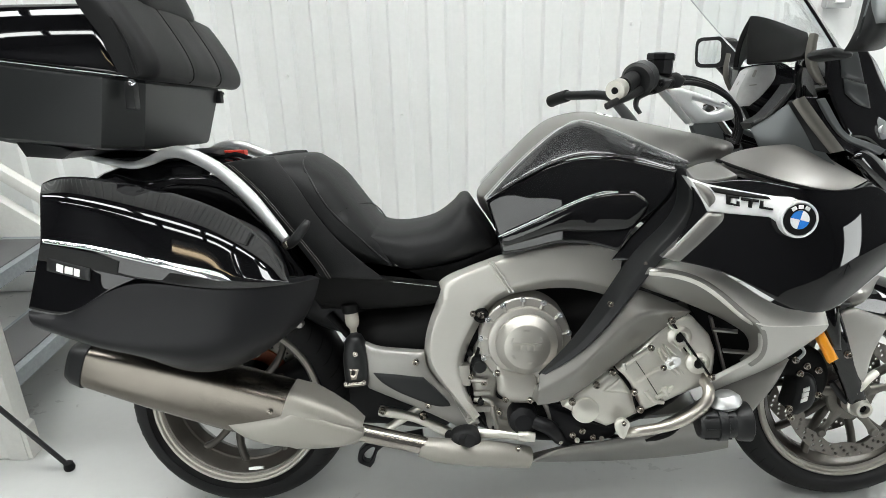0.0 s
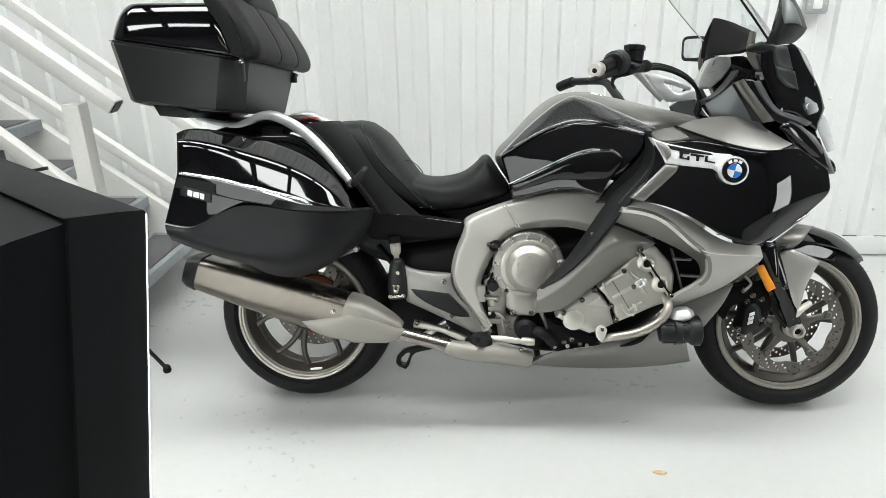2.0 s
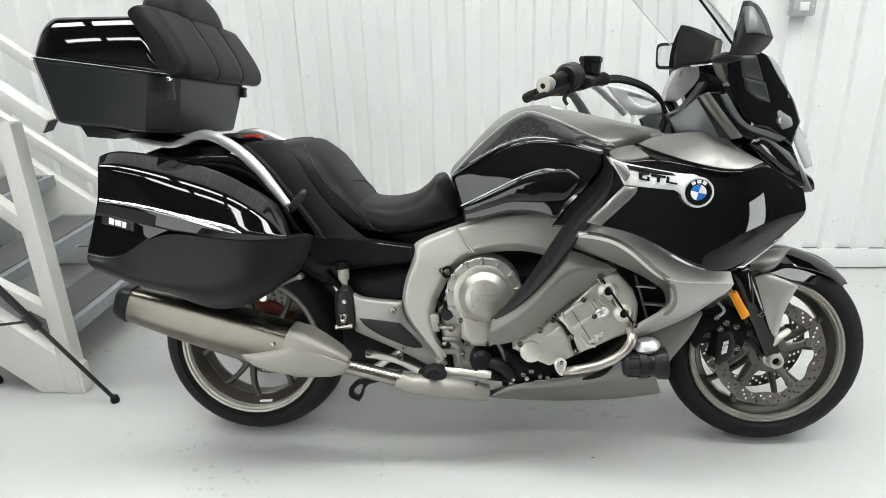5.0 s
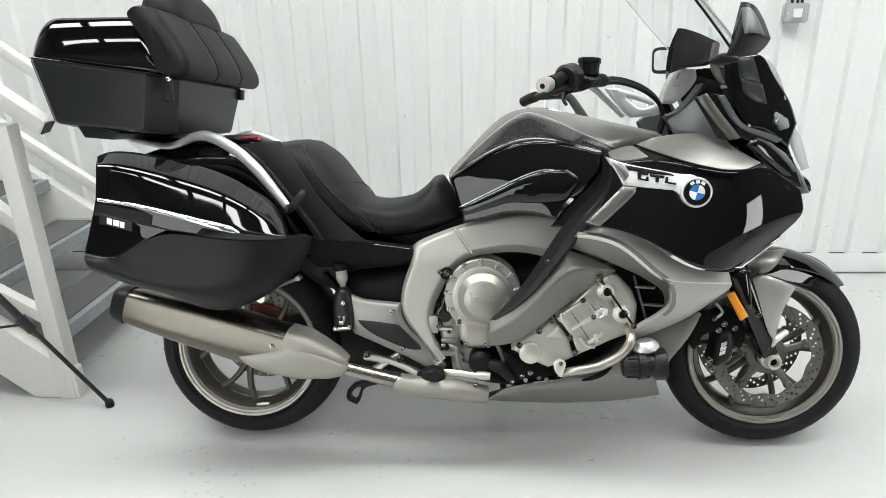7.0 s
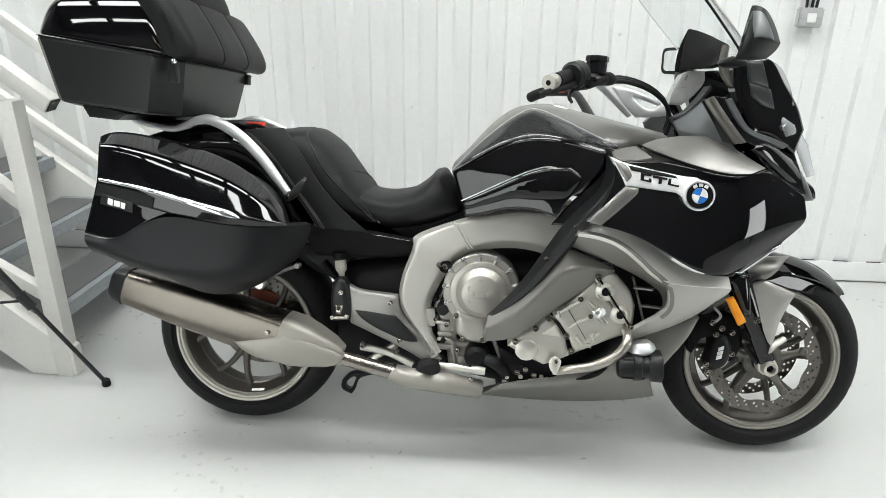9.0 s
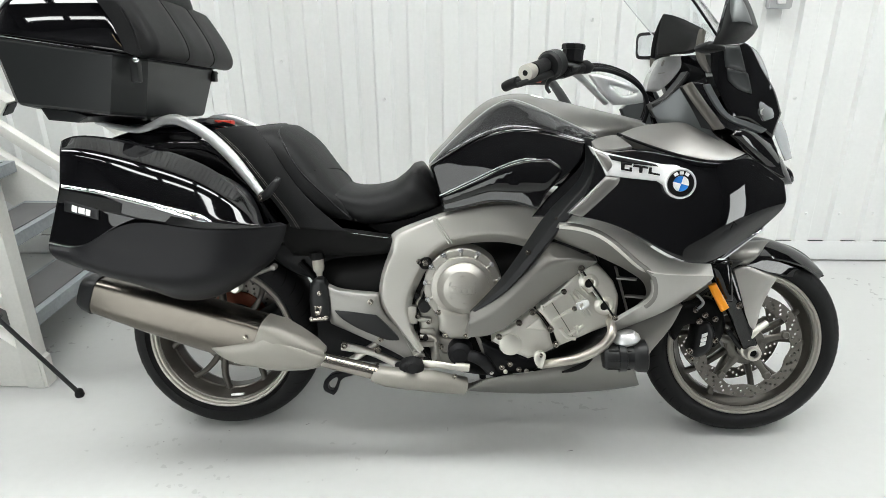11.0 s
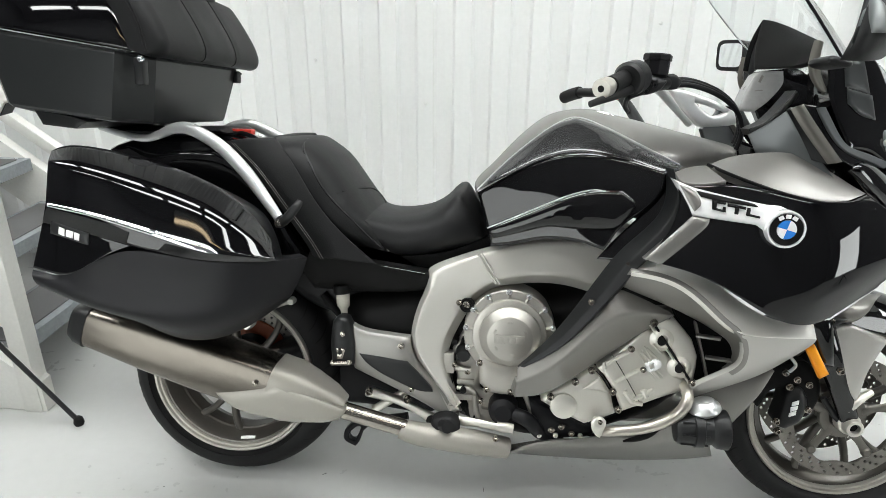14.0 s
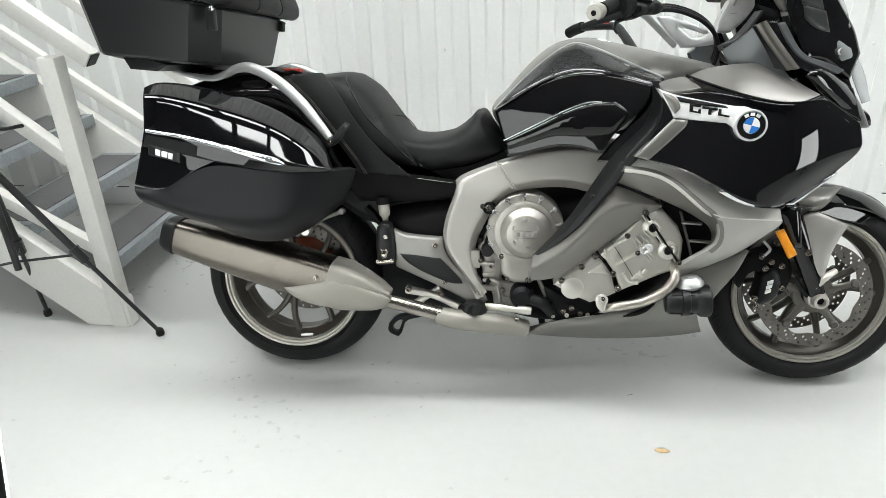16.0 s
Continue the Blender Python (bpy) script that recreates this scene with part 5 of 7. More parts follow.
# the grey cover over the engine and the black strut above it
skin("engine_cover", [[(-0.055, 0.456, -0.295), (0.009, 0.502, -0.297), (0.065, 0.574, -0.297), (0.107, 0.628, -0.292), (0.142, 0.654, -0.285), (0.188, 0.636, -0.283), (0.233, 0.617, -0.281), (0.276, 0.595, -0.278)],
    [(-0.056, 0.427, -0.312), (0.020, 0.468, -0.322), (0.073, 0.525, -0.324), (0.118, 0.572, -0.324), (0.154, 0.599, -0.320), (0.196, 0.604, -0.309), (0.235, 0.600, -0.295), (0.276, 0.594, -0.280)],
    [(-0.058, 0.389, -0.302), (0.014, 0.384, -0.275), (0.080, 0.437, -0.270), (0.134, 0.480, -0.268), (0.185, 0.522, -0.268), (0.220, 0.551, -0.270), (0.248, 0.571, -0.272), (0.278, 0.592, -0.277)]], GREY, bike, "grey metallic engine cover", creases=(1,), thick=0.03, mirror=True)
skin("tank_side", [[(0.104, 0.707, -0.262), (0.145, 0.762, -0.264), (0.188, 0.804, -0.266), (0.219, 0.857, -0.266), (0.222, 0.903, -0.262)],
    [(0.157, 0.712, -0.285), (0.197, 0.752, -0.288), (0.235, 0.793, -0.288), (0.255, 0.844, -0.284), (0.246, 0.904, -0.275)]], GLOSS, bike, "gloss black tank side end", mirror=True)
skin("fairing_strut", [[(0.229, 0.912, -0.270), (0.237, 0.865, -0.280), (0.230, 0.822, -0.285), (0.200, 0.782, -0.285), (0.155, 0.742, -0.285), (0.120, 0.693, -0.285), (0.078, 0.623, -0.285), (0.022, 0.536, -0.285), (-0.055, 0.457, -0.287)],
    [(0.243, 0.910, -0.290), (0.251, 0.864, -0.318), (0.247, 0.822, -0.323), (0.217, 0.778, -0.323), (0.177, 0.733, -0.323), (0.146, 0.688, -0.321), (0.098, 0.623, -0.318), (0.035, 0.530, -0.310), (-0.053, 0.456, -0.295)],
    [(0.257, 0.900, -0.300), (0.268, 0.856, -0.325), (0.267, 0.817, -0.330), (0.236, 0.771, -0.330), (0.197, 0.727, -0.330), (0.168, 0.687, -0.330), (0.119, 0.625, -0.327), (0.047, 0.521, -0.320), (-0.048, 0.454, -0.298)]], SATIN, bike, "black fairing strut", creases=(1,), thick=0.025, mirror=True)
bolt((0.093, -0.325, 0.625), 0.0055, bike)
bolt((0.160, -0.335, 0.715), 0.003, bike)

# upper side fairing
skin("side_fairing", [[(0.245, 0.887, -0.335), (0.283, 0.880, -0.338), (0.338, 0.890, -0.335), (0.400, 0.882, -0.335), (0.470, 0.867, -0.330), (0.542, 0.855, -0.320), (0.601, 0.860, -0.305), (0.645, 0.866, -0.285), (0.708, 0.828, -0.250), (0.756, 0.798, -0.225)],
    [(0.253, 0.846, -0.348), (0.291, 0.839, -0.350), (0.346, 0.832, -0.353), (0.401, 0.824, -0.353), (0.470, 0.812, -0.350), (0.541, 0.801, -0.340), (0.598, 0.797, -0.323), (0.652, 0.797, -0.297), (0.712, 0.787, -0.260), (0.763, 0.768, -0.226)],
    [(0.236, 0.793, -0.354), (0.278, 0.781, -0.358), (0.335, 0.770, -0.361), (0.404, 0.758, -0.362), (0.474, 0.746, -0.358), (0.545, 0.740, -0.347), (0.602, 0.736, -0.328), (0.658, 0.734, -0.300), (0.717, 0.735, -0.263), (0.768, 0.742, -0.228)],
    [(0.207, 0.750, -0.358), (0.248, 0.741, -0.362), (0.311, 0.724, -0.365), (0.381, 0.700, -0.366), (0.459, 0.676, -0.362), (0.531, 0.668, -0.351), (0.584, 0.676, -0.332), (0.641, 0.687, -0.304), (0.695, 0.699, -0.267), (0.750, 0.717, -0.232)],
    [(0.188, 0.729, -0.356), (0.229, 0.722, -0.360), (0.285, 0.710, -0.364), (0.341, 0.687, -0.366), (0.399, 0.651, -0.364), (0.459, 0.616, -0.357), (0.519, 0.603, -0.345), (0.568, 0.613, -0.325), (0.634, 0.650, -0.295), (0.702, 0.687, -0.260)]], GLOSS, bike, "gloss black side fairing", thick=0.012, mirror=True, base="side_fairing")
shell("fairing_edge", [(0.588, 0.597, -0.260), (0.588, 0.597, -0.260), (0.631, 0.635, -0.250), (0.709, 0.679, -0.235), (0.709, 0.679, -0.235), (0.712, 0.674, -0.235), (0.712, 0.674, -0.235), (0.653, 0.630, -0.250), (0.606, 0.596, -0.258), (0.606, 0.596, -0.258)], CHROME, bike, bulge=0.003, edge=0.004, thick=0.01, res=0.01)
skin("fairing_cap", [[(0.244, 0.905, -0.300), (0.274, 0.917, -0.290), (0.307, 0.920, -0.285)],
    [(0.245, 0.896, -0.325), (0.279, 0.897, -0.320), (0.323, 0.907, -0.315)],
    [(0.251, 0.889, -0.338), (0.284, 0.883, -0.340), (0.337, 0.894, -0.336)]], CHAMP, bike, "pale grey fairing cap", mirror=True)
skin("glove_box_lid", [[(0.317, 0.920, -0.275), (0.354, 0.937, -0.260), (0.415, 0.947, -0.250), (0.480, 0.951, -0.245), (0.518, 0.942, -0.245), (0.566, 0.915, -0.250), (0.607, 0.888, -0.260), (0.639, 0.870, -0.270)],
    [(0.318, 0.919, -0.287), (0.359, 0.919, -0.290), (0.414, 0.914, -0.293), (0.477, 0.907, -0.293), (0.520, 0.897, -0.290), (0.565, 0.883, -0.285), (0.603, 0.874, -0.280), (0.635, 0.869, -0.274)],
    [(0.318, 0.917, -0.302), (0.355, 0.905, -0.315), (0.409, 0.886, -0.323), (0.472, 0.868, -0.323), (0.530, 0.857, -0.314), (0.568, 0.856, -0.303), (0.604, 0.859, -0.290), (0.636, 0.866, -0.276)]], CHAMP, bike, "warm grey metallic storage lid", thick=0.02, mirror=True)
tube("lid_gap", [(0.310, -0.288, 0.922), (0.347, -0.318, 0.906), (0.408, -0.327, 0.885), (0.471, -0.327, 0.867), (0.529, -0.318, 0.856), (0.571, -0.306, 0.855), (0.606, -0.293, 0.858), (0.637, -0.277, 0.866)], 0.0035, DARK, bike, "dark gap under the storage lid", n=6, sides=6)
shell("fairing_strake", [(0.573, 0.854, -0.310), (0.573, 0.854, -0.310), (0.636, 0.873, -0.270), (0.636, 0.873, -0.270), (0.684, 0.839, -0.255), (0.737, 0.797, -0.230), (0.765, 0.764, -0.215), (0.765, 0.764, -0.215), (0.717, 0.794, -0.245), (0.648, 0.828, -0.280)], GLOSS, bike, bulge=0.016, edge=0.02, thick=0.02, mirror=True)
shell("fairing_inlay", [(0.274, 0.823, -0.345), (0.274, 0.823, -0.345), (0.307, 0.820, -0.345), (0.307, 0.820, -0.345), (0.303, 0.804, -0.345), (0.220, 0.723, -0.345), (0.220, 0.723, -0.345), (0.186, 0.732, -0.345), (0.186, 0.732, -0.345)], CHAMP, bike, "silver-grey strip", bulge=0.005, edge=0.008, thick=0.02, onto="side_fairing")
badge = shell("badge", [(0.234, 0.894, -0.375), (0.234, 0.894, -0.375), (0.270, 0.880, -0.375), (0.338, 0.865, -0.375), (0.413, 0.851, -0.375), (0.446, 0.848, -0.375), (0.471, 0.834, -0.375), (0.471, 0.834, -0.375), (0.479, 0.811, -0.375), (0.472, 0.787, -0.375), (0.450, 0.774, -0.375), (0.429, 0.779, -0.375), (0.413, 0.799, -0.375), (0.396, 0.811, -0.375), (0.396, 0.811, -0.375), (0.329, 0.818, -0.375), (0.274, 0.824, -0.375), (0.274, 0.824, -0.375), (0.262, 0.849, -0.375)], BADGE, bike, "bright silver side badge", bulge=0.007, edge=0.008, thick=0.03, res=0.01, onto="side_fairing")
shell("badge_inlay", [(0.245, 0.884, -0.382), (0.245, 0.884, -0.382), (0.272, 0.874, -0.382), (0.287, 0.850, -0.382), (0.275, 0.833, -0.382), (0.275, 0.833, -0.382), (0.263, 0.852, -0.382)], GREY, badge, bulge=0.002, edge=0.004, thick=0.004, res=0.01, onto=badge)
shell("badge_inlay", [(0.277, 0.874, -0.382), (0.277, 0.874, -0.382), (0.391, 0.852, -0.382), (0.398, 0.846, -0.382), (0.398, 0.846, -0.382), (0.324, 0.855, -0.382), (0.286, 0.862, -0.382), (0.286, 0.862, -0.382)], DARK, badge, bulge=0.002, edge=0.004, thick=0.004, res=0.01, onto=badge)
for o in ([(0.308, 0.859, -0.382), (0.308, 0.859, -0.382), (0.335, 0.854, -0.382), (0.335, 0.854, -0.382), (0.333, 0.849, -0.382), (0.333, 0.849, -0.382), (0.317, 0.851, -0.382), (0.317, 0.851, -0.382), (0.316, 0.842, -0.382), (0.316, 0.842, -0.382), (0.328, 0.839, -0.382), (0.328, 0.839, -0.382), (0.329, 0.845, -0.382), (0.329, 0.845, -0.382), (0.334, 0.844, -0.382), (0.334, 0.844, -0.382), (0.334, 0.834, -0.382), (0.334, 0.834, -0.382), (0.308, 0.839, -0.382), (0.308, 0.839, -0.382)], [(0.338, 0.852, -0.382), (0.338, 0.852, -0.382), (0.373, 0.846, -0.382), (0.373, 0.846, -0.382), (0.372, 0.841, -0.382), (0.372, 0.841, -0.382), (0.360, 0.843, -0.382), (0.360, 0.843, -0.382), (0.358, 0.831, -0.382), (0.358, 0.831, -0.382), (0.351, 0.832, -0.382), (0.351, 0.832, -0.382), (0.352, 0.844, -0.382), (0.352, 0.844, -0.382), (0.337, 0.846, -0.382), (0.337, 0.846, -0.382)], [(0.376, 0.845, -0.382), (0.376, 0.845, -0.382), (0.382, 0.844, -0.382), (0.382, 0.844, -0.382), (0.381, 0.833, -0.382), (0.381, 0.833, -0.382), (0.401, 0.829, -0.382), (0.401, 0.829, -0.382), (0.400, 0.825, -0.382), (0.400, 0.825, -0.382), (0.373, 0.830, -0.382), (0.373, 0.830, -0.382)]):
    shell("badge_figure", o, DARK, badge, "dark raised badge figure", bulge=0.002, edge=0.002, thick=0.004, res=0.008, onto=badge)
rc = Vector((0.4485, -0.385, 0.807))
rc.y = depth_on(badge, np.array([(rc.x, rc.z)]))[0] - 0.006
roundel = lathe("roundel", [(0, -0.006), (0.031, -0.005), (0.0335, -0.008), (0.0365, -0.008), (0.0378, -0.004), (0.0378, 0.012)], rc, BADGE, bike, "round badge with blue and white quarters", n=48)
lathe("ring", [(0.0193, -0.0085), (0.0312, -0.0085), (0.0312, -0.004), (0.0193, -0.004), (0.0193, -0.0085)], rc, DARK, roundel, "black ring", n=48)
for q in range(4):
    pts = [(0, 0)] + [(0.0185 * math.cos(a), 0.0185 * math.sin(a)) for a in np.linspace(0, math.pi / 2, 10) + (q * math.pi / 2 - 0.26)]
    n = len(pts)
    vs = [(rc.x + a, rc.y - 0.009, rc.z + b) for a, b in pts] + [(rc.x + a, rc.y - 0.004, rc.z + b) for a, b in pts]
    part("quarter", (vs, [tuple(range(n)), tuple(range(n, 2 * n))[::-1]] + [(i, (i + 1) % n, n + (i + 1) % n, n + i) for i in range(n)]), BLUE if q % 2 else ENAMEL, roundel, smooth=False)
for a in (60, 90, 120):
    c = rc + Vector((0.026 * math.cos(radians(a)), -0.009, 0.026 * math.sin(radians(a))))
    box("white_bar", (-0.005, -0.001, -0.004), (0.005, 0.001, 0.004), ENAMEL, roundel, "", 0.001, Matrix.Translation(c) @ Matrix.Rotation(radians(90 - a), 4, "Y"))

# tank
puff("tank", [(-0.181, 0.833, -0.050), (-0.130, 0.894, -0.050), (-0.069, 0.961, -0.050), (-0.011, 1.007, -0.050), (0.045, 1.024, -0.050), (0.101, 1.026, -0.050), (0.158, 1.014, -0.050), (0.239, 0.996, -0.050), (0.320, 0.977, -0.050), (0.408, 0.957, -0.050), (0.441, 0.942, -0.050), (0.414, 0.889, -0.050), (0.314, 0.845, -0.050), (0.253, 0.794, -0.050), (0.157, 0.754, -0.050), (-0.008, 0.748, -0.050), (-0.108, 0.728, -0.050), (-0.156, 0.772, -0.050)], CHAMP, bike, hw=0.205, edge=0.15, label="warm grey metallic tank", power=1.9)
shell("tank_flank", [(-0.167, 0.837, -0.200), (-0.167, 0.837, -0.200), (-0.108, 0.899, -0.185), (-0.048, 0.953, -0.175), (0.004, 0.990, -0.165), (0.049, 1.006, -0.160), (0.049, 1.006, -0.160), (0.110, 0.988, -0.175), (0.191, 0.950, -0.210), (0.274, 0.913, -0.260), (0.274, 0.913, -0.260), (0.230, 0.905, -0.265), (0.144, 0.926, -0.255), (0.056, 0.934, -0.245), (-0.009, 0.920, -0.235), (-0.076, 0.889, -0.220)], SMOKE, bike, "smoke grey tank flank", bulge=0.008, edge=0.02, thick=0.05, mirror=True)
shell("tank_side", [(-0.164, 0.833, -0.190), (-0.164, 0.833, -0.190), (-0.076, 0.888, -0.210), (-0.009, 0.919, -0.230), (0.064, 0.933, -0.245), (0.144, 0.925, -0.255), (0.233, 0.903, -0.270), (0.233, 0.903, -0.270), (0.224, 0.861, -0.290), (0.197, 0.826, -0.290), (0.147, 0.780, -0.285), (0.117, 0.729, -0.270), (0.117, 0.729, -0.270), (0.058, 0.743, -0.250), (-0.009, 0.741, -0.235), (-0.085, 0.719, -0.220), (-0.129, 0.710, -0.200), (-0.129, 0.710, -0.200), (-0.142, 0.762, -0.190)], GLOSS, bike, "gloss black tank side", bulge=0.007, edge=0.05, thick=0.03, mirror=True)
shell("tank_side", [(-0.139, 0.753, -0.215), (-0.139, 0.753, -0.215), (-0.056, 0.795, -0.243), (0.031, 0.839, -0.265), (0.088, 0.857, -0.275), (0.145, 0.860, -0.285), (0.145, 0.860, -0.285), (0.175, 0.831, -0.290), (0.146, 0.783, -0.287), (0.115, 0.773, -0.272), (0.049, 0.771, -0.262), (-0.003, 0.771, -0.252), (-0.055, 0.755, -0.240), (-0.125, 0.732, -0.222), (-0.125, 0.732, -0.222)], GLOSS, bike, bulge=0.014, edge=0.035, thick=0.02, mirror=True)
# A silver line painted where the black crease catches the light.
tube("tank_crease", [(-0.138, -0.225, 0.757), (-0.056, -0.258, 0.800), (0.030, -0.279, 0.843), (0.080, -0.285, 0.859), (0.109, -0.289, 0.859)], 0.0016, RAIL, bike, "thin pale line standing in for the crease highlight", sides=6)
# Silver lines painted for the glint along the upper tank edges.
for s in (1, -1):
    tube("tank_edge", [(p[0], s * p[1], p[2]) for p in ((-0.166, -0.208, 0.839), (-0.107, -0.196, 0.901), (-0.048, -0.186, 0.954), (0.004, -0.176, 0.992), (0.049, -0.171, 1.008), (0.109, -0.186, 0.990), (0.190, -0.219, 0.952), (0.261, -0.262, 0.918))], 0.0012, RAIL, bike, "thin pale line standing in for the edge highlight", sides=6)
shell("filler_trim", [(0.062, 1.021, -0.030), (0.119, 1.022, -0.030), (0.160, 1.008, -0.030), (0.120, 1.001, -0.030), (0.071, 1.008, -0.030)], CHROME, bike, bulge=0.004, edge=0.01, thick=0.01, res=0.01)

# seats
rider = puff("rider_seat", [(-0.530, 0.749, -0.000), (-0.491, 0.761, -0.000), (-0.451, 0.771, -0.000), (-0.406, 0.758, -0.000), (-0.354, 0.757, -0.000), (-0.293, 0.771, -0.000), (-0.247, 0.802, -0.000), (-0.223, 0.827, -0.000), (-0.201, 0.827, -0.000), (-0.175, 0.791, -0.080), (-0.143, 0.744, -0.140), (-0.132, 0.718, -0.150), (-0.156, 0.699, -0.160), (-0.228, 0.675, -0.180), (-0.322, 0.655, -0.190), (-0.384, 0.662, -0.190), (-0.444, 0.711, -0.150)], VINYL, bike, hw=0.19, edge=0.07, label="black vinyl rider seat", power=2.8)
pillion = puff("pillion_seat", [(-0.774, 0.918, -0.000), (-0.733, 0.931, -0.000), (-0.670, 0.936, -0.000), (-0.603, 0.940, -0.000), (-0.565, 0.922, -0.000), (-0.523, 0.889, -0.000), (-0.477, 0.829, -0.000), (-0.437, 0.775, -0.000), (-0.403, 0.741, -0.000), (-0.365, 0.663, -0.170), (-0.438, 0.670, -0.180), (-0.503, 0.676, -0.180), (-0.550, 0.687, -0.190), (-0.596, 0.752, -0.170), (-0.654, 0.834, -0.140), (-0.746, 0.881, -0.000)], VINYL, bike, hw=0.188, edge=0.065, label="black vinyl pillion seat", power=2.8)

skin("seat_flank", [[(-0.766, 0.927, -0.175), (-0.702, 0.870, -0.190), (-0.635, 0.791, -0.200), (-0.570, 0.704, -0.203), (-0.547, 0.664, -0.200)],
    [(-0.702, 0.940, -0.181), (-0.644, 0.873, -0.196), (-0.590, 0.797, -0.206), (-0.526, 0.716, -0.209), (-0.471, 0.661, -0.206)],
    [(-0.647, 0.940, -0.165), (-0.593, 0.876, -0.185), (-0.550, 0.802, -0.195), (-0.486, 0.726, -0.198), (-0.399, 0.654, -0.195)]], VINYL, bike, "black vinyl seat flank", thick=0.03, mirror=True)
for o in (0.0, 0.006):
    tube("stitching", [Vector(p) + Vector((o, 0, 0)) for p in ((-0.748, -0.181, 0.925), (-0.683, -0.196, 0.868), (-0.617, -0.206, 0.788), (-0.552, -0.209, 0.702), (-0.529, -0.206, 0.662))], 0.0005, GREY, bike, "pale seat stitching", n=4, sides=5)


def line_on(name, ob, pts, r, mat, out=0.001):
    """A seam laid on the near side of a padded body."""
    q = spline([(p[0], p[2]) for p in pts], 6)
    y = depth_on(ob, q)
    return tube(name, [(a, d - out, b) for (a, b), d in zip(q, y)], r, mat, ob, n=1, sides=6)


line_on("piping", pillion, [(-0.596, -0.100, 0.934), (-0.566, -0.170, 0.886), (-0.525, -0.185, 0.820), (-0.465, -0.190, 0.756), (-0.420, -0.190, 0.708), (-0.374, -0.190, 0.669)], 0.0026, SATIN)
line_on("seam", pillion, [(-0.501, -0.160, 0.812), (-0.481, -0.160, 0.818), (-0.458, -0.150, 0.807), (-0.432, -0.130, 0.778), (-0.421, -0.120, 0.765)], 0.0016, DARK, 0.0)
line_on("stitching", pillion, [(-0.703, -0.140, 0.881), (-0.644, -0.170, 0.818), (-0.591, -0.185, 0.746), (-0.546, -0.190, 0.687)], 0.0012, GREY)
line_on("stitching", rider, [(-0.453, -0.170, 0.738), (-0.413, -0.185, 0.712), (-0.374, -0.190, 0.677)], 0.0012, GREY)

# tail, grab rails, rack
puff("tail", [(-1.116, 0.899, -0.080), (-1.044, 0.926, -0.080), (-0.956, 0.935, -0.080), (-0.817, 0.941, -0.080), (-0.723, 0.914, -0.080), (-0.647, 0.817, -0.080), (-0.552, 0.674, -0.150), (-0.424, 0.656, -0.170), (-0.278, 0.637, -0.180), (-0.265, 0.615, -0.180), (-0.278, 0.595, -0.180), (-0.421, 0.579, -0.180), (-0.553, 0.580, -0.180), (-0.663, 0.590, -0.150), (-0.825, 0.675, -0.080), (-0.980, 0.789, -0.080), (-1.082, 0.863, -0.080)], GLOSS, bike, hw=0.15, edge=0.06, label="gloss black tail")
shell("tail_panel", [(-0.561, 0.672, -0.190), (-0.561, 0.672, -0.190), (-0.419, 0.656, -0.192), (-0.277, 0.638, -0.190), (-0.277, 0.638, -0.190), (-0.266, 0.611, -0.175), (-0.281, 0.587, -0.155), (-0.344, 0.576, -0.150), (-0.462, 0.570, -0.145), (-0.563, 0.573, -0.145), (-0.563, 0.573, -0.145), (-0.581, 0.622, -0.170)], DARK, bike, bulge=0.003, edge=0.02, thick=0.04, mirror=True, hold=True)
shell("seat_base", [(-0.350, 0.658, -0.120), (-0.350, 0.658, -0.120), (-0.234, 0.676, -0.120), (-0.134, 0.719, -0.120), (-0.134, 0.719, -0.120), (-0.088, 0.721, -0.120), (-0.088, 0.721, -0.120), (-0.087, 0.688, -0.120), (-0.087, 0.688, -0.120), (-0.168, 0.663, -0.120), (-0.274, 0.614, -0.120), (-0.274, 0.614, -0.120)], DARK, bike, bulge=0.002, thick=0.2)
tube("tail_trim", [(-0.554, -0.186, 0.668), (-0.420, -0.188, 0.653), (-0.281, -0.186, 0.635)], 0.0018, CHROME, bike, "thin bright trim line")
for s in (1, -1):
    P = [Vector((p[0], p[1] * s, p[2])) for p in ((-1.109, -0.130, 0.949), (-1.041, -0.150, 0.936), (-0.972, -0.170, 0.928), (-0.925, -0.180, 0.939), (-0.886, -0.185, 0.954), (-0.839, -0.195, 0.954), (-0.766, -0.210, 0.920), (-0.697, -0.235, 0.867), (-0.642, -0.260, 0.811), (-0.602, -0.280, 0.768))]
    tube("grab_rail", P, [0.006, 0.008, 0.009, 0.011, 0.013, 0.015, 0.016, 0.016, 0.014, 0.011], RAIL, bike, "silver grab rail", flat=0.8)
puff("rack", [(-1.145, 0.961, -0.100), (-1.032, 0.951, -0.100), (-0.808, 0.958, -0.100), (-0.792, 0.942, -0.100), (-0.843, 0.934, -0.100), (-0.964, 0.921, -0.100), (-1.033, 0.926, -0.100), (-1.103, 0.934, -0.100)], MATTE, bike, hw=0.11, edge=0.015, label="black luggage rack")
a = Vector((-0.819, -0.020, 0.934))
box("red_tag", (a.x - 0.005, a.y - 0.03, a.z + 0.004), (a.x + 0.068, a.y + 0.0, a.z + 0.018), RED, bike, "red plastic seat tag", 0.003, None)
tube("strap", [(-0.825, -0.060, 0.935), (-0.776, -0.050, 0.942), (-0.707, -0.100, 0.923), (-0.661, -0.140, 0.882), (-0.642, -0.160, 0.846), (-0.628, -0.170, 0.820)], 0.006, MATTE, bike, "black strap", flat=0.4)
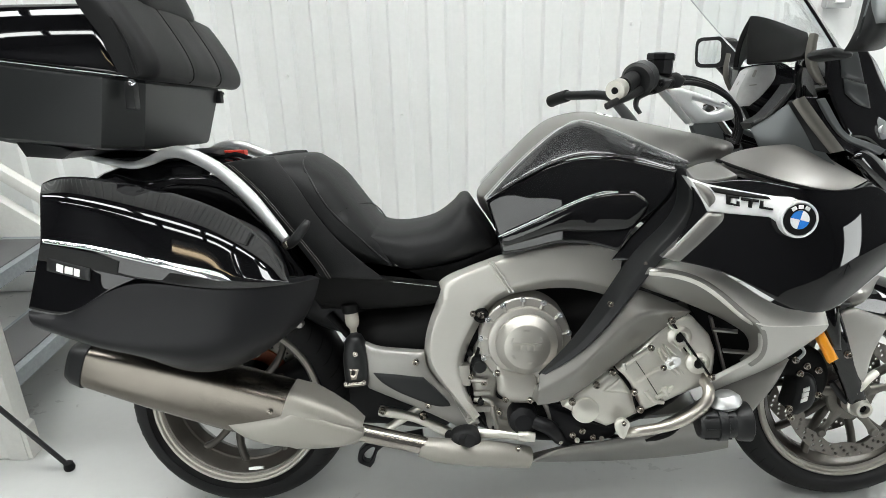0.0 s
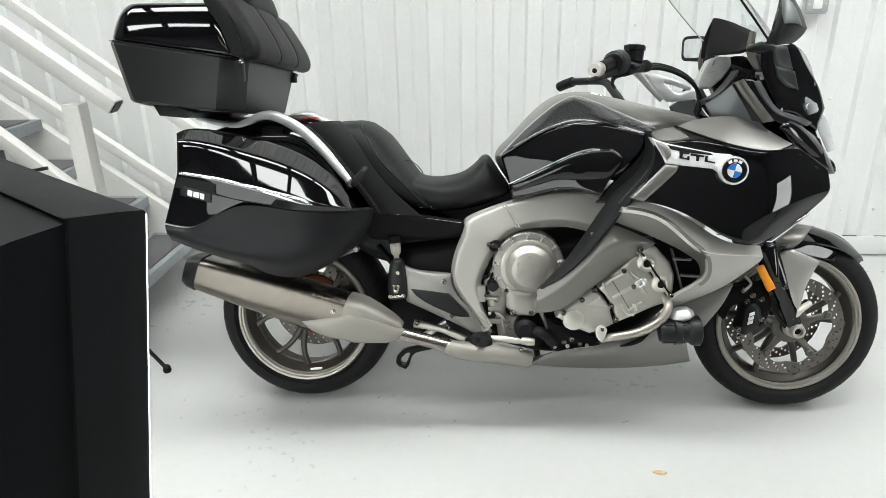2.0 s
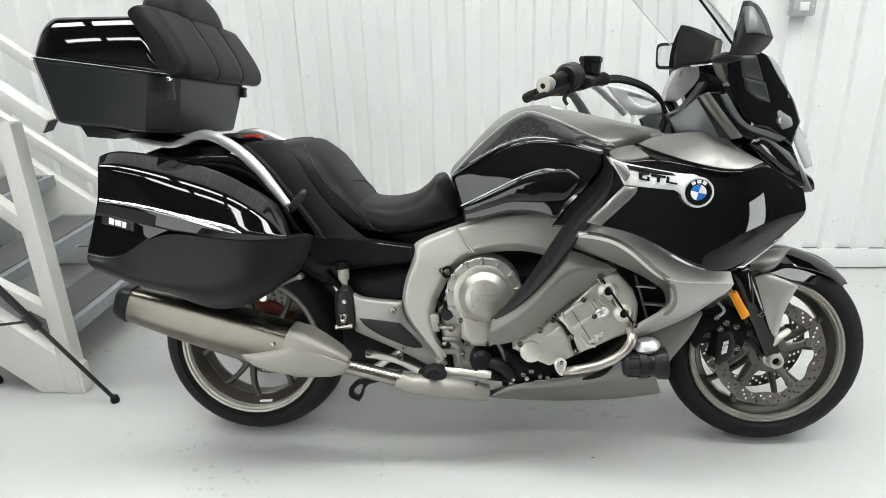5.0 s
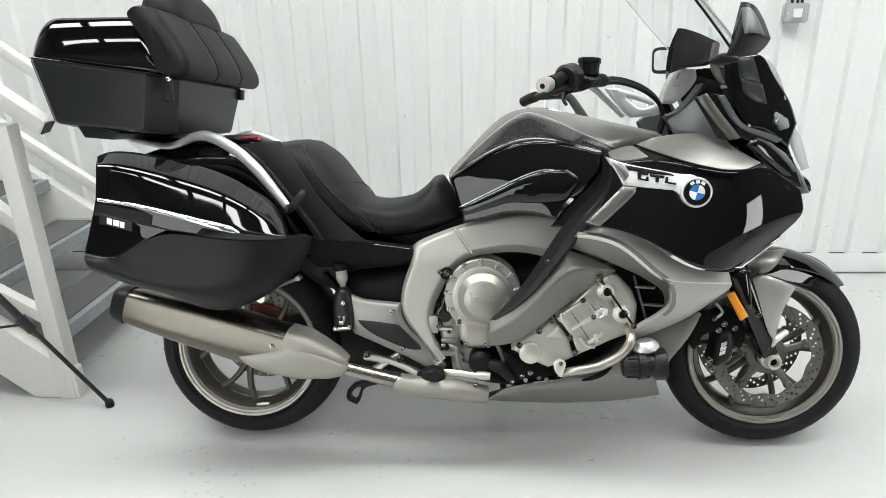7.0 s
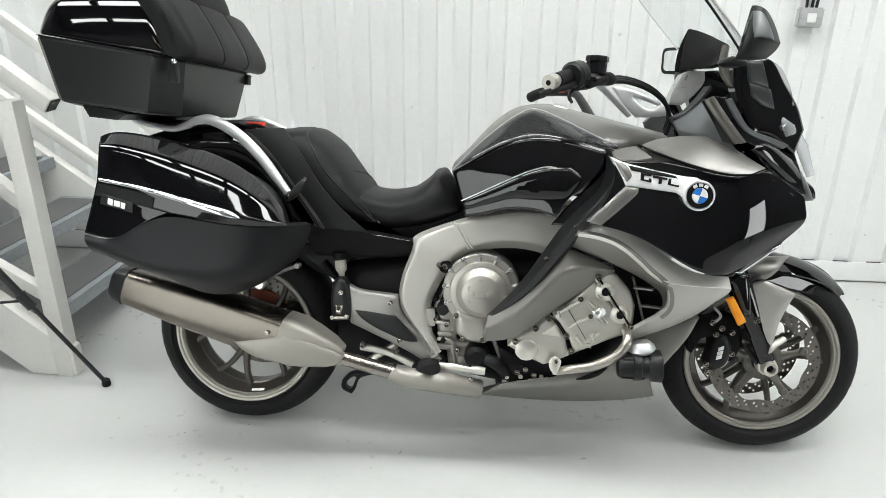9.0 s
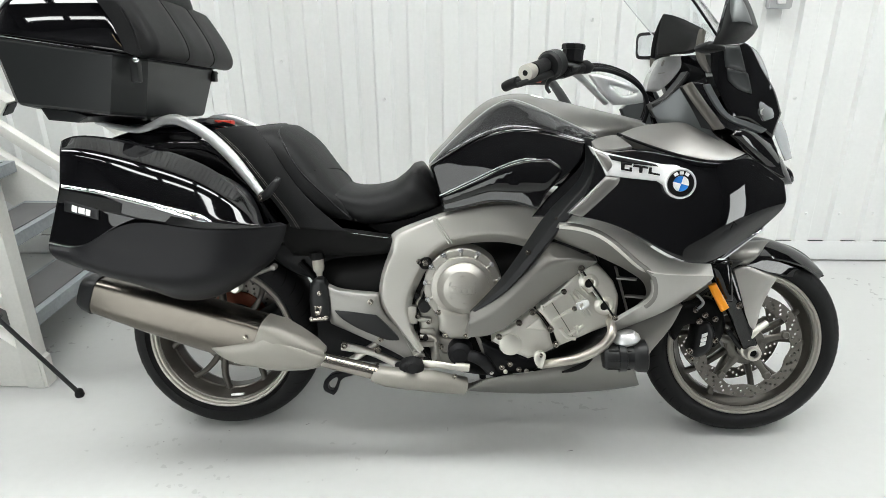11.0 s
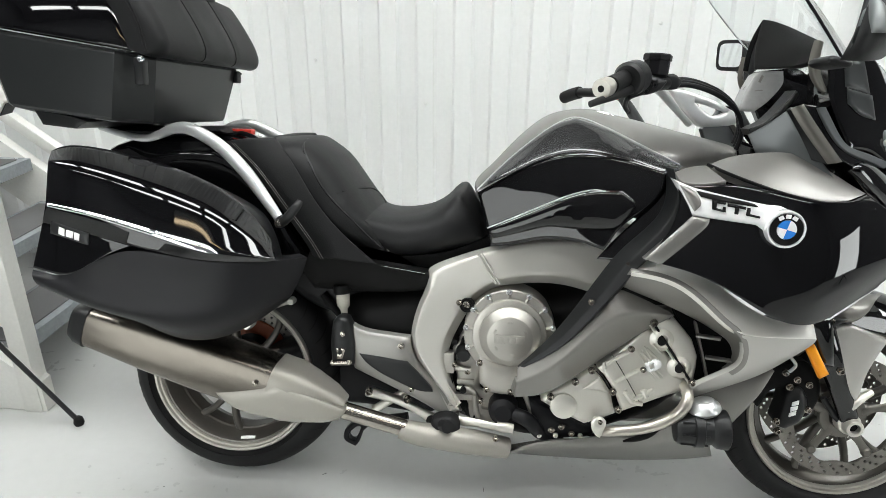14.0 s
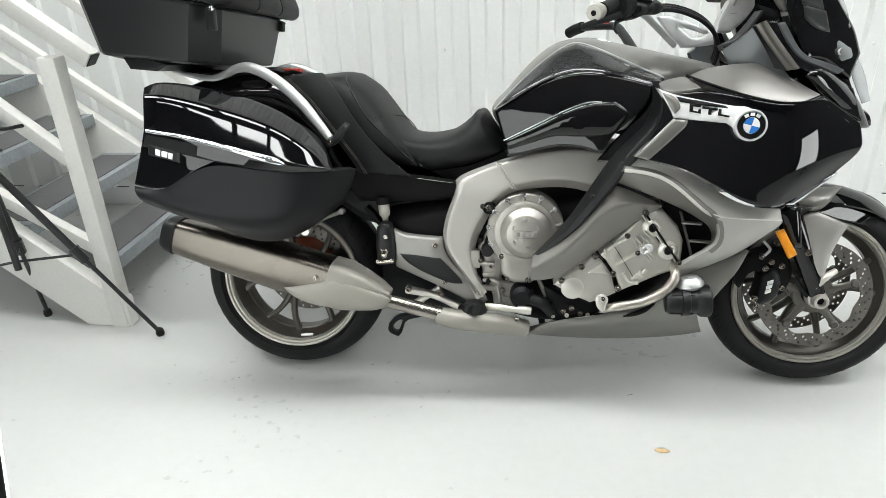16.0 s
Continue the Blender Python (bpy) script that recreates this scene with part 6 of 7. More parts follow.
tube("latch_lever", [(-0.606, -0.290, 0.754), (-0.583, -0.300, 0.766), (-0.556, -0.300, 0.797), (-0.550, -0.290, 0.810)], [0.008, 0.011, 0.01, 0.007], SATIN, bike, "black pannier latch lever", flat=0.6)
for p in ((-0.597, -0.305, 0.760), (-0.618, -0.180, 0.817)):
    bolt(p, 0.007, bike)

# pannier, gloss lid over grained shell
def pannier():
    body = skin("pannier", [[(-1.083, 0.662, -0.440), (-1.034, 0.654, -0.447), (-0.993, 0.656, -0.452), (-0.944, 0.685, -0.458), (-0.865, 0.724, -0.463), (-0.786, 0.716, -0.463), (-0.703, 0.701, -0.456), (-0.637, 0.700, -0.442), (-0.576, 0.698, -0.408), (-0.520, 0.695, -0.340)],
        [(-1.077, 0.656, -0.452), (-1.020, 0.643, -0.458), (-0.965, 0.634, -0.459), (-0.910, 0.641, -0.452), (-0.852, 0.649, -0.449), (-0.778, 0.646, -0.450), (-0.703, 0.640, -0.448), (-0.635, 0.643, -0.433), (-0.579, 0.650, -0.402), (-0.527, 0.664, -0.343)],
        [(-1.073, 0.645, -0.457), (-1.010, 0.627, -0.464), (-0.943, 0.608, -0.467), (-0.876, 0.594, -0.465), (-0.811, 0.588, -0.463), (-0.754, 0.582, -0.461), (-0.687, 0.590, -0.452), (-0.635, 0.600, -0.430), (-0.589, 0.611, -0.398), (-0.543, 0.630, -0.343)],
        [(-1.068, 0.628, -0.448), (-0.998, 0.602, -0.452), (-0.933, 0.580, -0.452), (-0.870, 0.566, -0.448), (-0.810, 0.550, -0.443), (-0.756, 0.534, -0.434), (-0.692, 0.544, -0.426), (-0.638, 0.567, -0.410), (-0.594, 0.587, -0.385), (-0.554, 0.612, -0.342)],
        [(-1.089, 0.612, -0.400), (-1.021, 0.585, -0.400), (-0.953, 0.564, -0.400), (-0.890, 0.550, -0.395), (-0.832, 0.517, -0.385), (-0.775, 0.499, -0.375), (-0.707, 0.508, -0.370), (-0.647, 0.536, -0.365), (-0.596, 0.573, -0.355), (-0.561, 0.601, -0.335)]], MATTE, bike, "grained black pannier shell", thick=0.03, base="pannier")
    lid = skin("pannier_lid", [[(-1.057, 0.908, -0.385), (-1.025, 0.924, -0.380), (-0.953, 0.918, -0.375), (-0.880, 0.904, -0.372), (-0.807, 0.886, -0.370), (-0.734, 0.861, -0.370), (-0.675, 0.831, -0.370), (-0.624, 0.787, -0.372), (-0.586, 0.738, -0.376)],
        [(-1.040, 0.889, -0.422), (-0.998, 0.887, -0.430), (-0.922, 0.874, -0.437), (-0.848, 0.855, -0.440), (-0.777, 0.835, -0.440), (-0.715, 0.812, -0.436), (-0.662, 0.784, -0.428), (-0.617, 0.750, -0.413), (-0.577, 0.717, -0.395)],
        [(-1.030, 0.805, -0.455), (-0.985, 0.797, -0.462), (-0.908, 0.784, -0.472), (-0.834, 0.768, -0.478), (-0.763, 0.748, -0.478), (-0.710, 0.731, -0.472), (-0.659, 0.720, -0.458), (-0.613, 0.712, -0.440), (-0.568, 0.705, -0.408)],
        [(-1.047, 0.765, -0.446), (-0.993, 0.758, -0.453), (-0.922, 0.746, -0.463), (-0.848, 0.731, -0.468), (-0.777, 0.719, -0.468), (-0.715, 0.707, -0.462), (-0.663, 0.703, -0.450), (-0.614, 0.701, -0.433), (-0.565, 0.699, -0.403)]], GLOSS, body, "gloss black pannier lid", creases=(1, 2), thick=0.03, base="pannier_lid")
    skin("pannier_lid", [[(-1.048, 0.765, -0.445), (-0.994, 0.758, -0.452), (-0.923, 0.746, -0.462), (-0.847, 0.730, -0.467)],
        [(-1.067, 0.714, -0.440), (-1.010, 0.705, -0.448), (-0.954, 0.700, -0.456), (-0.900, 0.710, -0.463)],
        [(-1.084, 0.666, -0.438), (-1.045, 0.659, -0.445), (-1.001, 0.654, -0.451), (-0.958, 0.676, -0.457)]], GLOSS, body, "gloss black pannier corner", thick=0.03, base="pannier_corner")
    shell("chrome_strip", [(-1.025, 0.808, -0.458), (-1.025, 0.808, -0.458), (-0.918, 0.794, -0.478), (-0.785, 0.765, -0.490), (-0.691, 0.740, -0.482), (-0.664, 0.720, -0.470), (-0.664, 0.720, -0.470), (-0.699, 0.726, -0.482), (-0.786, 0.754, -0.490), (-0.919, 0.786, -0.478), (-1.025, 0.801, -0.458), (-1.025, 0.801, -0.458)], CHROME, body, "chrome strip", bulge=0.0025, edge=0.004, thick=0.012, res=0.01, onto="pannier_lid")
    plate = shell("name_plate", [(-1.025, 0.771, -0.465), (-1.025, 0.771, -0.465), (-0.937, 0.750, -0.478), (-0.937, 0.750, -0.478), (-0.941, 0.725, -0.478), (-0.941, 0.725, -0.478), (-1.030, 0.744, -0.465), (-1.030, 0.744, -0.465)], SATIN, body, "black plate with pale marks", bulge=0.003, edge=0.004, thick=0.01, res=0.012, onto="pannier_corner")
    for o in ([(-1.003, 0.760, -0.475), (-1.003, 0.760, -0.475), (-0.990, 0.756, -0.475), (-0.990, 0.756, -0.475), (-0.993, 0.741, -0.475), (-0.993, 0.741, -0.475), (-1.006, 0.745, -0.475), (-1.006, 0.745, -0.475)], [(-0.986, 0.755, -0.477), (-0.986, 0.755, -0.477), (-0.970, 0.752, -0.478), (-0.970, 0.752, -0.478), (-0.973, 0.738, -0.478), (-0.973, 0.738, -0.478), (-0.989, 0.741, -0.477), (-0.989, 0.741, -0.477)], [(-0.967, 0.751, -0.478), (-0.967, 0.751, -0.478), (-0.956, 0.748, -0.480), (-0.956, 0.748, -0.480), (-0.959, 0.734, -0.480), (-0.959, 0.734, -0.480), (-0.970, 0.736, -0.478), (-0.970, 0.736, -0.478)]):
        shell("pale_mark", o, WHITEPLASTIC, body, bulge=0.001, edge=0.002, thick=0.003, res=0.01, onto=plate)
    puff("pannier_box", [(-1.03, 0.66), (-1.0, 0.87), (-0.9, 0.885), (-0.72, 0.83), (-0.62, 0.76), (-0.6, 0.62), (-0.75, 0.55), (-0.95, 0.61)], SATIN, body, hw=0.10, edge=0.05, yc=-0.33, label="black inner pannier box")
    return body, lid


pannier()
puff("pannier", [(-1.10, 0.60), (-1.09, 0.86), (-1.02, 0.90), (-0.72, 0.80), (-0.55, 0.66), (-0.56, 0.56), (-0.80, 0.46), (-1.06, 0.53)], GLOSS, bike, hw=0.12, edge=0.08, yc=0.36, label="gloss black pannier")

# top case
def top_case():
    sl = 0.14

    def cut(x0, x1, w, r, z):
        """A case section in plan with cut-off corners, wider in front."""
        k = 0.022
        return [(x, y, z(x)) for x, y in ((x1, w - r), (x1 - r, w), (x0 + k, w), (x0, w - k), (x0, -w + k), (x0 + k, -w), (x1 - r, -w), (x1, -w + r))]

    def soft(x0, x1, w, r, z):
        return rrect(x0, x1, -w, w, r, z, 3)

    shellb = loft("top_case", [cut(*q) for q in (
        (-1.22, -0.945, 0.235, 0.06, lambda x: 0.959 - 0.09 * (x + 0.92)), (-1.252, -0.932, 0.257, 0.065, lambda x: 0.963 - 0.1 * (x + 0.92)), (-1.258, -0.928, 0.262, 0.065, lambda x: 0.970 - 0.1 * (x + 0.92)),
        (-1.29, -0.899, 0.287, 0.062, lambda x: 1.106 - sl * (x + 0.9)), (-1.288, -0.902, 0.283, 0.060, lambda x: 1.116 - sl * (x + 0.9)))], CASE, bike, "satin black top case", sharp=25)
    shell("case_foot", [(-1.260, 1.051, -0.250), (-1.260, 1.051, -0.250), (-1.246, 1.013, -0.250), (-1.246, 1.013, -0.250), (-1.191, 0.996, -0.250), (-1.191, 0.996, -0.250), (-1.168, 0.956, -0.250), (-1.168, 0.956, -0.250), (-1.089, 0.949, -0.250), (-1.089, 0.949, -0.250), (-1.061, 0.965, -0.250), (-1.061, 0.965, -0.250), (-1.137, 0.989, -0.250), (-1.137, 0.989, -0.250), (-1.161, 1.012, -0.250), (-1.161, 1.012, -0.250)], SATIN, shellb, "", bulge=0.003, edge=0.006, thick=0.45, res=0.014)
    loft("case_seam", [cut(-1.293, -0.896, 0.289, 0.062, lambda x, o=o: 1.112 + o - sl * (x + 0.9)) for o in (0.0, 0.004)], SMOKE, shellb, "thin dark bright-edged seam")
    prof = spline([(0.283, 1.118, 0.0, 0.0), (0.289, 1.124, 0.004, 0.01), (0.2835, 1.16, 0.011, 0.2), (0.276, 1.20, 0.021, 0.45), (0.268, 1.232, 0.031, 0.7), (0.259, 1.255, 0.041, 0.9), (0.252, 1.265, 0.048, 0.97), (0.24, 1.271, 0.056, 1.0), (0.19, 1.277, 0.075, 1.0), (0.08, 1.28, 0.12, 1.0)], 3)
    lid = loft("top_case_lid", [soft(-1.292 + 0.75 * o, -0.898 - 1.3 * o, w, min(0.05, w * 0.7), lambda x, h=h, s=s: h - (sl * (1 - s) + 0.01 * s) * (x + 0.9)) for w, h, o, s in prof], GLOSS, shellb, "gloss black top case lid", sharp=60)
    # backrest: padded, deeper at its wings
    rings = []
    for i in range(33):
        u = i / 16 - 1
        y = 0.292 * u
        k = abs(u)
        side = max(0.0, (k - 0.93) / 0.07)
        top = 1.296 - 0.004 * k
        bot = 1.110
        fx = -0.842 - 0.01 * k ** 2 - 0.012 * side ** 2
        cz, cx = (top + bot) / 2, -0.915
        lobe = -0.005 * math.exp(-((k - 0.29) / 0.03) ** 2)
        prof = [(-0.925, bot + 0.012), (fx - 0.03, bot), (fx - 0.004, bot + 0.01), (fx + lobe, bot + 0.04), (fx - 0.022 + lobe, bot + 0.09), (fx - 0.075 + lobe, top - 0.012), (fx - 0.10, top), (-0.985, top), (-1.0, top - 0.02), (-0.955, cz)]
        q = 1 - 0.06 * side ** 3
        pts = spline([(cx + (a - cx) * q, y, cz + (b - cz) * q) for a, b in prof], 4)
        rings.append([tuple(p) for p in pts])
    rest = loft("backrest", rings, VINYL, shellb, "black padded passenger backrest", sharp=60)
    for i in (11, 21):
        tube("seam", [(p[0] + 0.0005, p[1], p[2]) for p in rings[i][6:26:2]], 0.0016, DARK, rest, n=2, sides=6)
    for o in (0.0, 0.006):
        tube("stitching", [Vector(p) + Vector((o, 0, 0)) for p in ((-0.930, -0.293, 1.237), (-0.905, -0.293, 1.188), (-0.895, -0.293, 1.153), (-0.887, -0.293, 1.123))], 0.0011, SATIN, rest, n=4, sides=6)
    rings = []
    for i in range(17):
        u = i / 8 - 1
        k = abs(u)
        y = 0.17 * u
        top = 1.40 - 0.03 * k ** 2 - 0.03 * k ** 6
        prof = [(-0.975, 1.268), (-0.925, 1.272), (-0.915, 1.29), (-0.935, (1.29 + top) / 2 + 0.01), (-0.98, top), (-1.01, top - 0.004), (-1.04, 1.30), (-1.035, 1.268)]
        cz = 1.30
        e = max(0.0, 1 - k ** 8) ** 0.5
        rings.append([tuple(p) for p in spline([(-0.98 + (a + 0.98) * (0.5 + 0.5 * e), y, cz + (b - cz) * (0.4 + 0.6 * e)) for a, b in prof], 4)])
    loft("headrest", rings, VINYL, shellb, "black padded headrest roll", sharp=60)
    for s in (-1,):
        y = 0.283 * s
        box("case_latch", (-0.915, y - 0.012, 1.05), (-0.893, y + 0.012, 1.108), SATIN, shellb, "black case latch", 0.005)
    for y in (0.225,):
        box("case_latch", (-0.91, y - 0.014, 1.072), (-0.89, y + 0.014, 1.106), SATIN, shellb, "black case latch", 0.005)
    bolt((-0.895, -0.302, 1.105), 0.006, bike, CHROME)
    bolt((-0.889, 0.225, 1.098), 0.004, bike, CHROME)


top_case()

# handlebar, controls, risers
shell("bar_riser", [(0.273, 1.075, -0.060), (0.273, 1.075, -0.060), (0.298, 1.077, -0.060), (0.375, 1.052, -0.060), (0.430, 1.025, -0.060), (0.430, 1.025, -0.060), (0.429, 1.003, -0.060), (0.388, 0.995, -0.060), (0.345, 0.993, -0.060), (0.345, 0.993, -0.060), (0.311, 1.027, -0.060)], RAIL, bike, "silver cast handlebar riser", bulge=0.005, edge=0.007, thick=0.03, res=0.01, holes=[[(0.328, 1.049, -0.060), (0.328, 1.049, -0.060), (0.357, 1.044, -0.060), (0.405, 1.028, -0.060), (0.405, 1.028, -0.060), (0.381, 1.019, -0.060), (0.362, 1.022, -0.060)]])
tube("handlebar", [(0.318, -0.070, 0.999), (0.232, -0.160, 1.064), (0.185, -0.250, 1.084)], [0.008, 0.009, 0.011], RAIL, bike, "silver handlebar tube", n=4)
tube("handlebar", [(0.245, 0.08, 0.97), (0.215, 0.19, 1.04), (0.19, 0.25, 1.07), (0.10, 0.36, 1.075)], [0.016, 0.014, 0.013, 0.013], SATIN, bike)
g0, g1 = Vector((0.147, -0.290, 1.098)), Vector((0.089, -0.385, 1.071))
tube("grip", [g0, (g0 + g1) / 2, g1], [0.018, 0.0165, 0.0175], RUBBER, bike, "black rubber grip", sides=18)
e = Vector((0.069, -0.414, 1.063))
d = (e - g1).normalized()
tube("bar_end", [g1, g1 + d * 0.012, e], [0.014, 0.0185, 0.0185], LIP, bike, "chrome bar end", n=2, sides=20)
tube("bar_end_hole", [e - d * 0.002, e + d * 0.0015], 0.0065, DARK, bike, n=1)
tube("grip", [(0.10, 0.36, 1.075), (0.075, 0.40, 1.067), (0.06, 0.425, 1.06)], 0.018, RUBBER, bike, "black rubber grip")
drum = Vector((0.141, -0.315, 1.089))
lathe("throttle_housing", [(0, -0.022), (0.026, -0.022), (0.033, -0.016), (0.034, 0.016), (0.028, 0.024), (0, 0.024)], drum, SATIN, bike, "black throttle housing", n=28, axis=tuple(d))
tube("master_cylinder", [(0.169, -0.280, 1.082), (0.206, -0.250, 1.082), (0.246, -0.220, 1.087)], [0.014, 0.015, 0.01], SATIN, bike, "black master cylinder")
tube("brake_lever", [(0.183, -0.270, 1.069), (0.137, -0.320, 1.052), (0.125, -0.350, 1.034), (0.131, -0.360, 1.021)], [0.007, 0.006, 0.005, 0.004], SATIN, bike)
tube("brake_lever", [(0.165, -0.300, 1.077), (0.112, -0.370, 1.056), (0.069, -0.420, 1.042), (0.047, -0.445, 1.034)], [0.009, 0.008, 0.007, 0.006], SATIN, bike, "black brake lever", flat=0.6)
box("start_button", tuple(Vector((0.106, -0.330, 1.051)) - Vector((0.008, 0.006, 0.006))), tuple(Vector((0.106, -0.330, 1.051)) + Vector((0.008, 0.006, 0.006))), RED, bike, "red button", 0.002)
r0 = Vector((0.198, -0.250, 1.117))
lathe("fluid_reservoir", [(0, -0.02), (0.022, -0.02), (0.0255, -0.017), (0.0265, 0.01), (0.0295, 0.011), (0.0295, 0.021), (0.027, 0.024), (0, 0.025)], r0, MATTE, bike, "black brake fluid reservoir", n=8, axis=(0.05, 0, 1))
shell("switch_housing", [(0.118, 1.078, -0.280), (0.118, 1.078, -0.280), (0.148, 1.100, -0.280), (0.187, 1.096, -0.280), (0.216, 1.086, -0.280), (0.216, 1.086, -0.280), (0.203, 1.068, -0.280), (0.173, 1.057, -0.280), (0.133, 1.058, -0.280)], SATIN, bike, "black switch housing", bulge=0.012, edge=0.012, thick=0.05, res=0.01)
for p in ((0.158, -0.300, 1.081), (0.189, -0.300, 1.077), (0.173, -0.300, 1.065)):
    bolt(p, 0.005, bike, MATTE)
shell("switch_rocker", [(0.166, 1.089, -0.296), (0.166, 1.089, -0.296), (0.194, 1.088, -0.296), (0.194, 1.088, -0.296), (0.193, 1.079, -0.296), (0.193, 1.079, -0.296), (0.165, 1.080, -0.296), (0.165, 1.080, -0.296)], MATTE, bike, bulge=0.003, edge=0.004, thick=0.006, res=0.008)
shell("clamp_block", [(0.209, 1.097, -0.240), (0.209, 1.097, -0.240), (0.235, 1.103, -0.240), (0.255, 1.089, -0.240), (0.255, 1.089, -0.240), (0.245, 1.072, -0.240), (0.217, 1.071, -0.240), (0.217, 1.071, -0.240)], SATIN, bike, bulge=0.006, edge=0.008, thick=0.04, res=0.01)
tube("reservoir_clamp", [(0.193, -0.240, 1.082), (0.236, -0.220, 1.087), (0.246, -0.220, 1.093)], 0.011, SATIN, bike)
for i in range(3):
    o = Vector((0, 0.012 * i, 0.006 * i))
    tube("cable", [Vector(p) + o for p in ((0.211, -0.220, 1.075), (0.279, -0.200, 1.082), (0.351, -0.170, 1.063), (0.400, -0.150, 1.028), (0.417, -0.140, 0.984), (0.409, -0.140, 0.946))], 0.0055, MATTE, bike, "black cable")

# dash, cowl and nose
shell("dial_panel", [(0.430, 1.033, -0.060), (0.430, 1.033, -0.060), (0.436, 1.066, -0.060), (0.458, 1.114, -0.060), (0.458, 1.114, -0.060), (0.474, 1.123, -0.060), (0.518, 1.124, -0.060), (0.518, 1.124, -0.060), (0.520, 1.094, -0.060), (0.493, 1.056, -0.060), (0.464, 1.031, -0.060), (0.464, 1.031, -0.060)], FILM, bike, "pale instrument panel under protective film", bulge=0.003, edge=0.006, thick=0.05, res=0.01)
bar("dial_bar", (0.457, -0.070, 1.078), (0.475, -0.070, 1.080), 0.003, 0.003, GREY, bike)
bar("dial_bar", (0.465, -0.070, 1.097), (0.471, -0.070, 1.113), 0.003, 0.006, GREY, bike)
skin("dash_cowl", [[(0.460, 1.128, -0.040), (0.459, 1.168, -0.030), (0.466, 1.209, -0.020), (0.479, 1.244, 0.000)],
    [(0.484, 1.127, -0.100), (0.487, 1.159, -0.100), (0.498, 1.198, -0.070), (0.496, 1.240, -0.020)],
    [(0.506, 1.129, -0.150), (0.520, 1.155, -0.150), (0.518, 1.184, -0.120), (0.526, 1.222, -0.050)],
    [(0.516, 1.134, -0.190), (0.530, 1.152, -0.190), (0.540, 1.168, -0.170), (0.558, 1.189, -0.120)]], DARK, bike, "black dash cowl", creases=(2,), thick=0.012, mirror=True)

shell("dash_surround", [(0.411, 0.994, -0.200), (0.411, 0.994, -0.200), (0.448, 1.013, -0.200), (0.485, 1.057, -0.200), (0.498, 1.077, -0.200), (0.498, 1.077, -0.200), (0.505, 1.068, -0.200), (0.486, 1.040, -0.200), (0.449, 0.995, -0.200), (0.418, 0.981, -0.200), (0.418, 0.981, -0.200)], SATIN, bike, bulge=0.004, edge=0.008, thick=0.06)
skin("dash_side", [[(0.410, 0.982, -0.200), (0.437, 1.002, -0.222), (0.467, 1.036, -0.252)],
    [(0.419, 0.964, -0.205), (0.458, 0.975, -0.238), (0.496, 0.987, -0.260)],
    [(0.434, 0.930, -0.210), (0.483, 0.918, -0.245), (0.570, 0.903, -0.262)]], COOLGREY, bike, "cool grey inner fairing panel", mirror=True)
skin("fairing_rib", [[(0.468, 1.037, -0.262), (0.492, 1.000, -0.268), (0.522, 0.963, -0.272), (0.549, 0.930, -0.275)],
    [(0.477, 1.044, -0.272), (0.502, 1.004, -0.278), (0.532, 0.966, -0.282), (0.560, 0.933, -0.284)],
    [(0.490, 1.048, -0.268), (0.519, 1.007, -0.273), (0.548, 0.969, -0.278), (0.576, 0.936, -0.278)]], CARRIER, bike, "bronze-grey fairing rib", mirror=True)
skin("fairing_rib", [[(0.463, 1.036, -0.250), (0.486, 1.000, -0.255), (0.506, 0.965, -0.260), (0.522, 0.936, -0.262)],
    [(0.469, 1.037, -0.262), (0.493, 1.000, -0.268), (0.523, 0.963, -0.272), (0.551, 0.928, -0.275)]], SATIN, bike, "satin black fairing rib", mirror=True)
skin("screen_pillar", [[(0.511, 1.176, -0.225), (0.503, 1.134, -0.225), (0.508, 1.103, -0.228), (0.528, 1.075, -0.235)],
    [(0.517, 1.176, -0.238), (0.508, 1.133, -0.240), (0.516, 1.100, -0.243), (0.534, 1.073, -0.248)],
    [(0.527, 1.172, -0.232), (0.521, 1.136, -0.234), (0.530, 1.100, -0.238), (0.545, 1.073, -0.243)]], CARRIER, bike, "bronze-grey screen pillar", mirror=True)
puff("nose", [(0.614, 1.143), (0.667, 1.155), (0.696, 1.130), (0.730, 1.065), (0.786, 0.983), (0.774, 0.954), (0.791, 0.911), (0.825, 0.842), (0.856, 0.814), (0.863, 0.773), (0.824, 0.771), (0.766, 0.819), (0.694, 0.913), (0.632, 1.013)], GLOSS, bike, hw=0.12, edge=0.08, label="gloss black nose")
shell("nose_side", [(0.537, 1.135, -0.235), (0.537, 1.135, -0.235), (0.590, 1.142, -0.230), (0.642, 1.141, -0.210), (0.690, 1.086, -0.180), (0.741, 1.030, -0.150), (0.775, 0.971, -0.130), (0.775, 0.971, -0.130), (0.763, 0.940, -0.140), (0.746, 0.906, -0.150), (0.746, 0.906, -0.150), (0.662, 0.953, -0.210), (0.602, 0.961, -0.240), (0.602, 0.961, -0.240), (0.566, 1.019, -0.250), (0.542, 1.075, -0.250)], GLOSS, bike, "gloss black nose side", bulge=0.006, edge=0.02, thick=0.05, mirror=True)
nose = bike_panel("nose_side")
shell("nose_facet", [(0.569, 1.138, -0.230), (0.569, 1.138, -0.230), (0.614, 1.138, -0.230), (0.614, 1.138, -0.230), (0.639, 1.072, -0.230), (0.639, 1.072, -0.230), (0.577, 1.085, -0.230), (0.577, 1.085, -0.230)], NOSEGREY, bike, "satin dark nose facet", bulge=0.004, edge=0.008, thick=0.008, onto=nose)
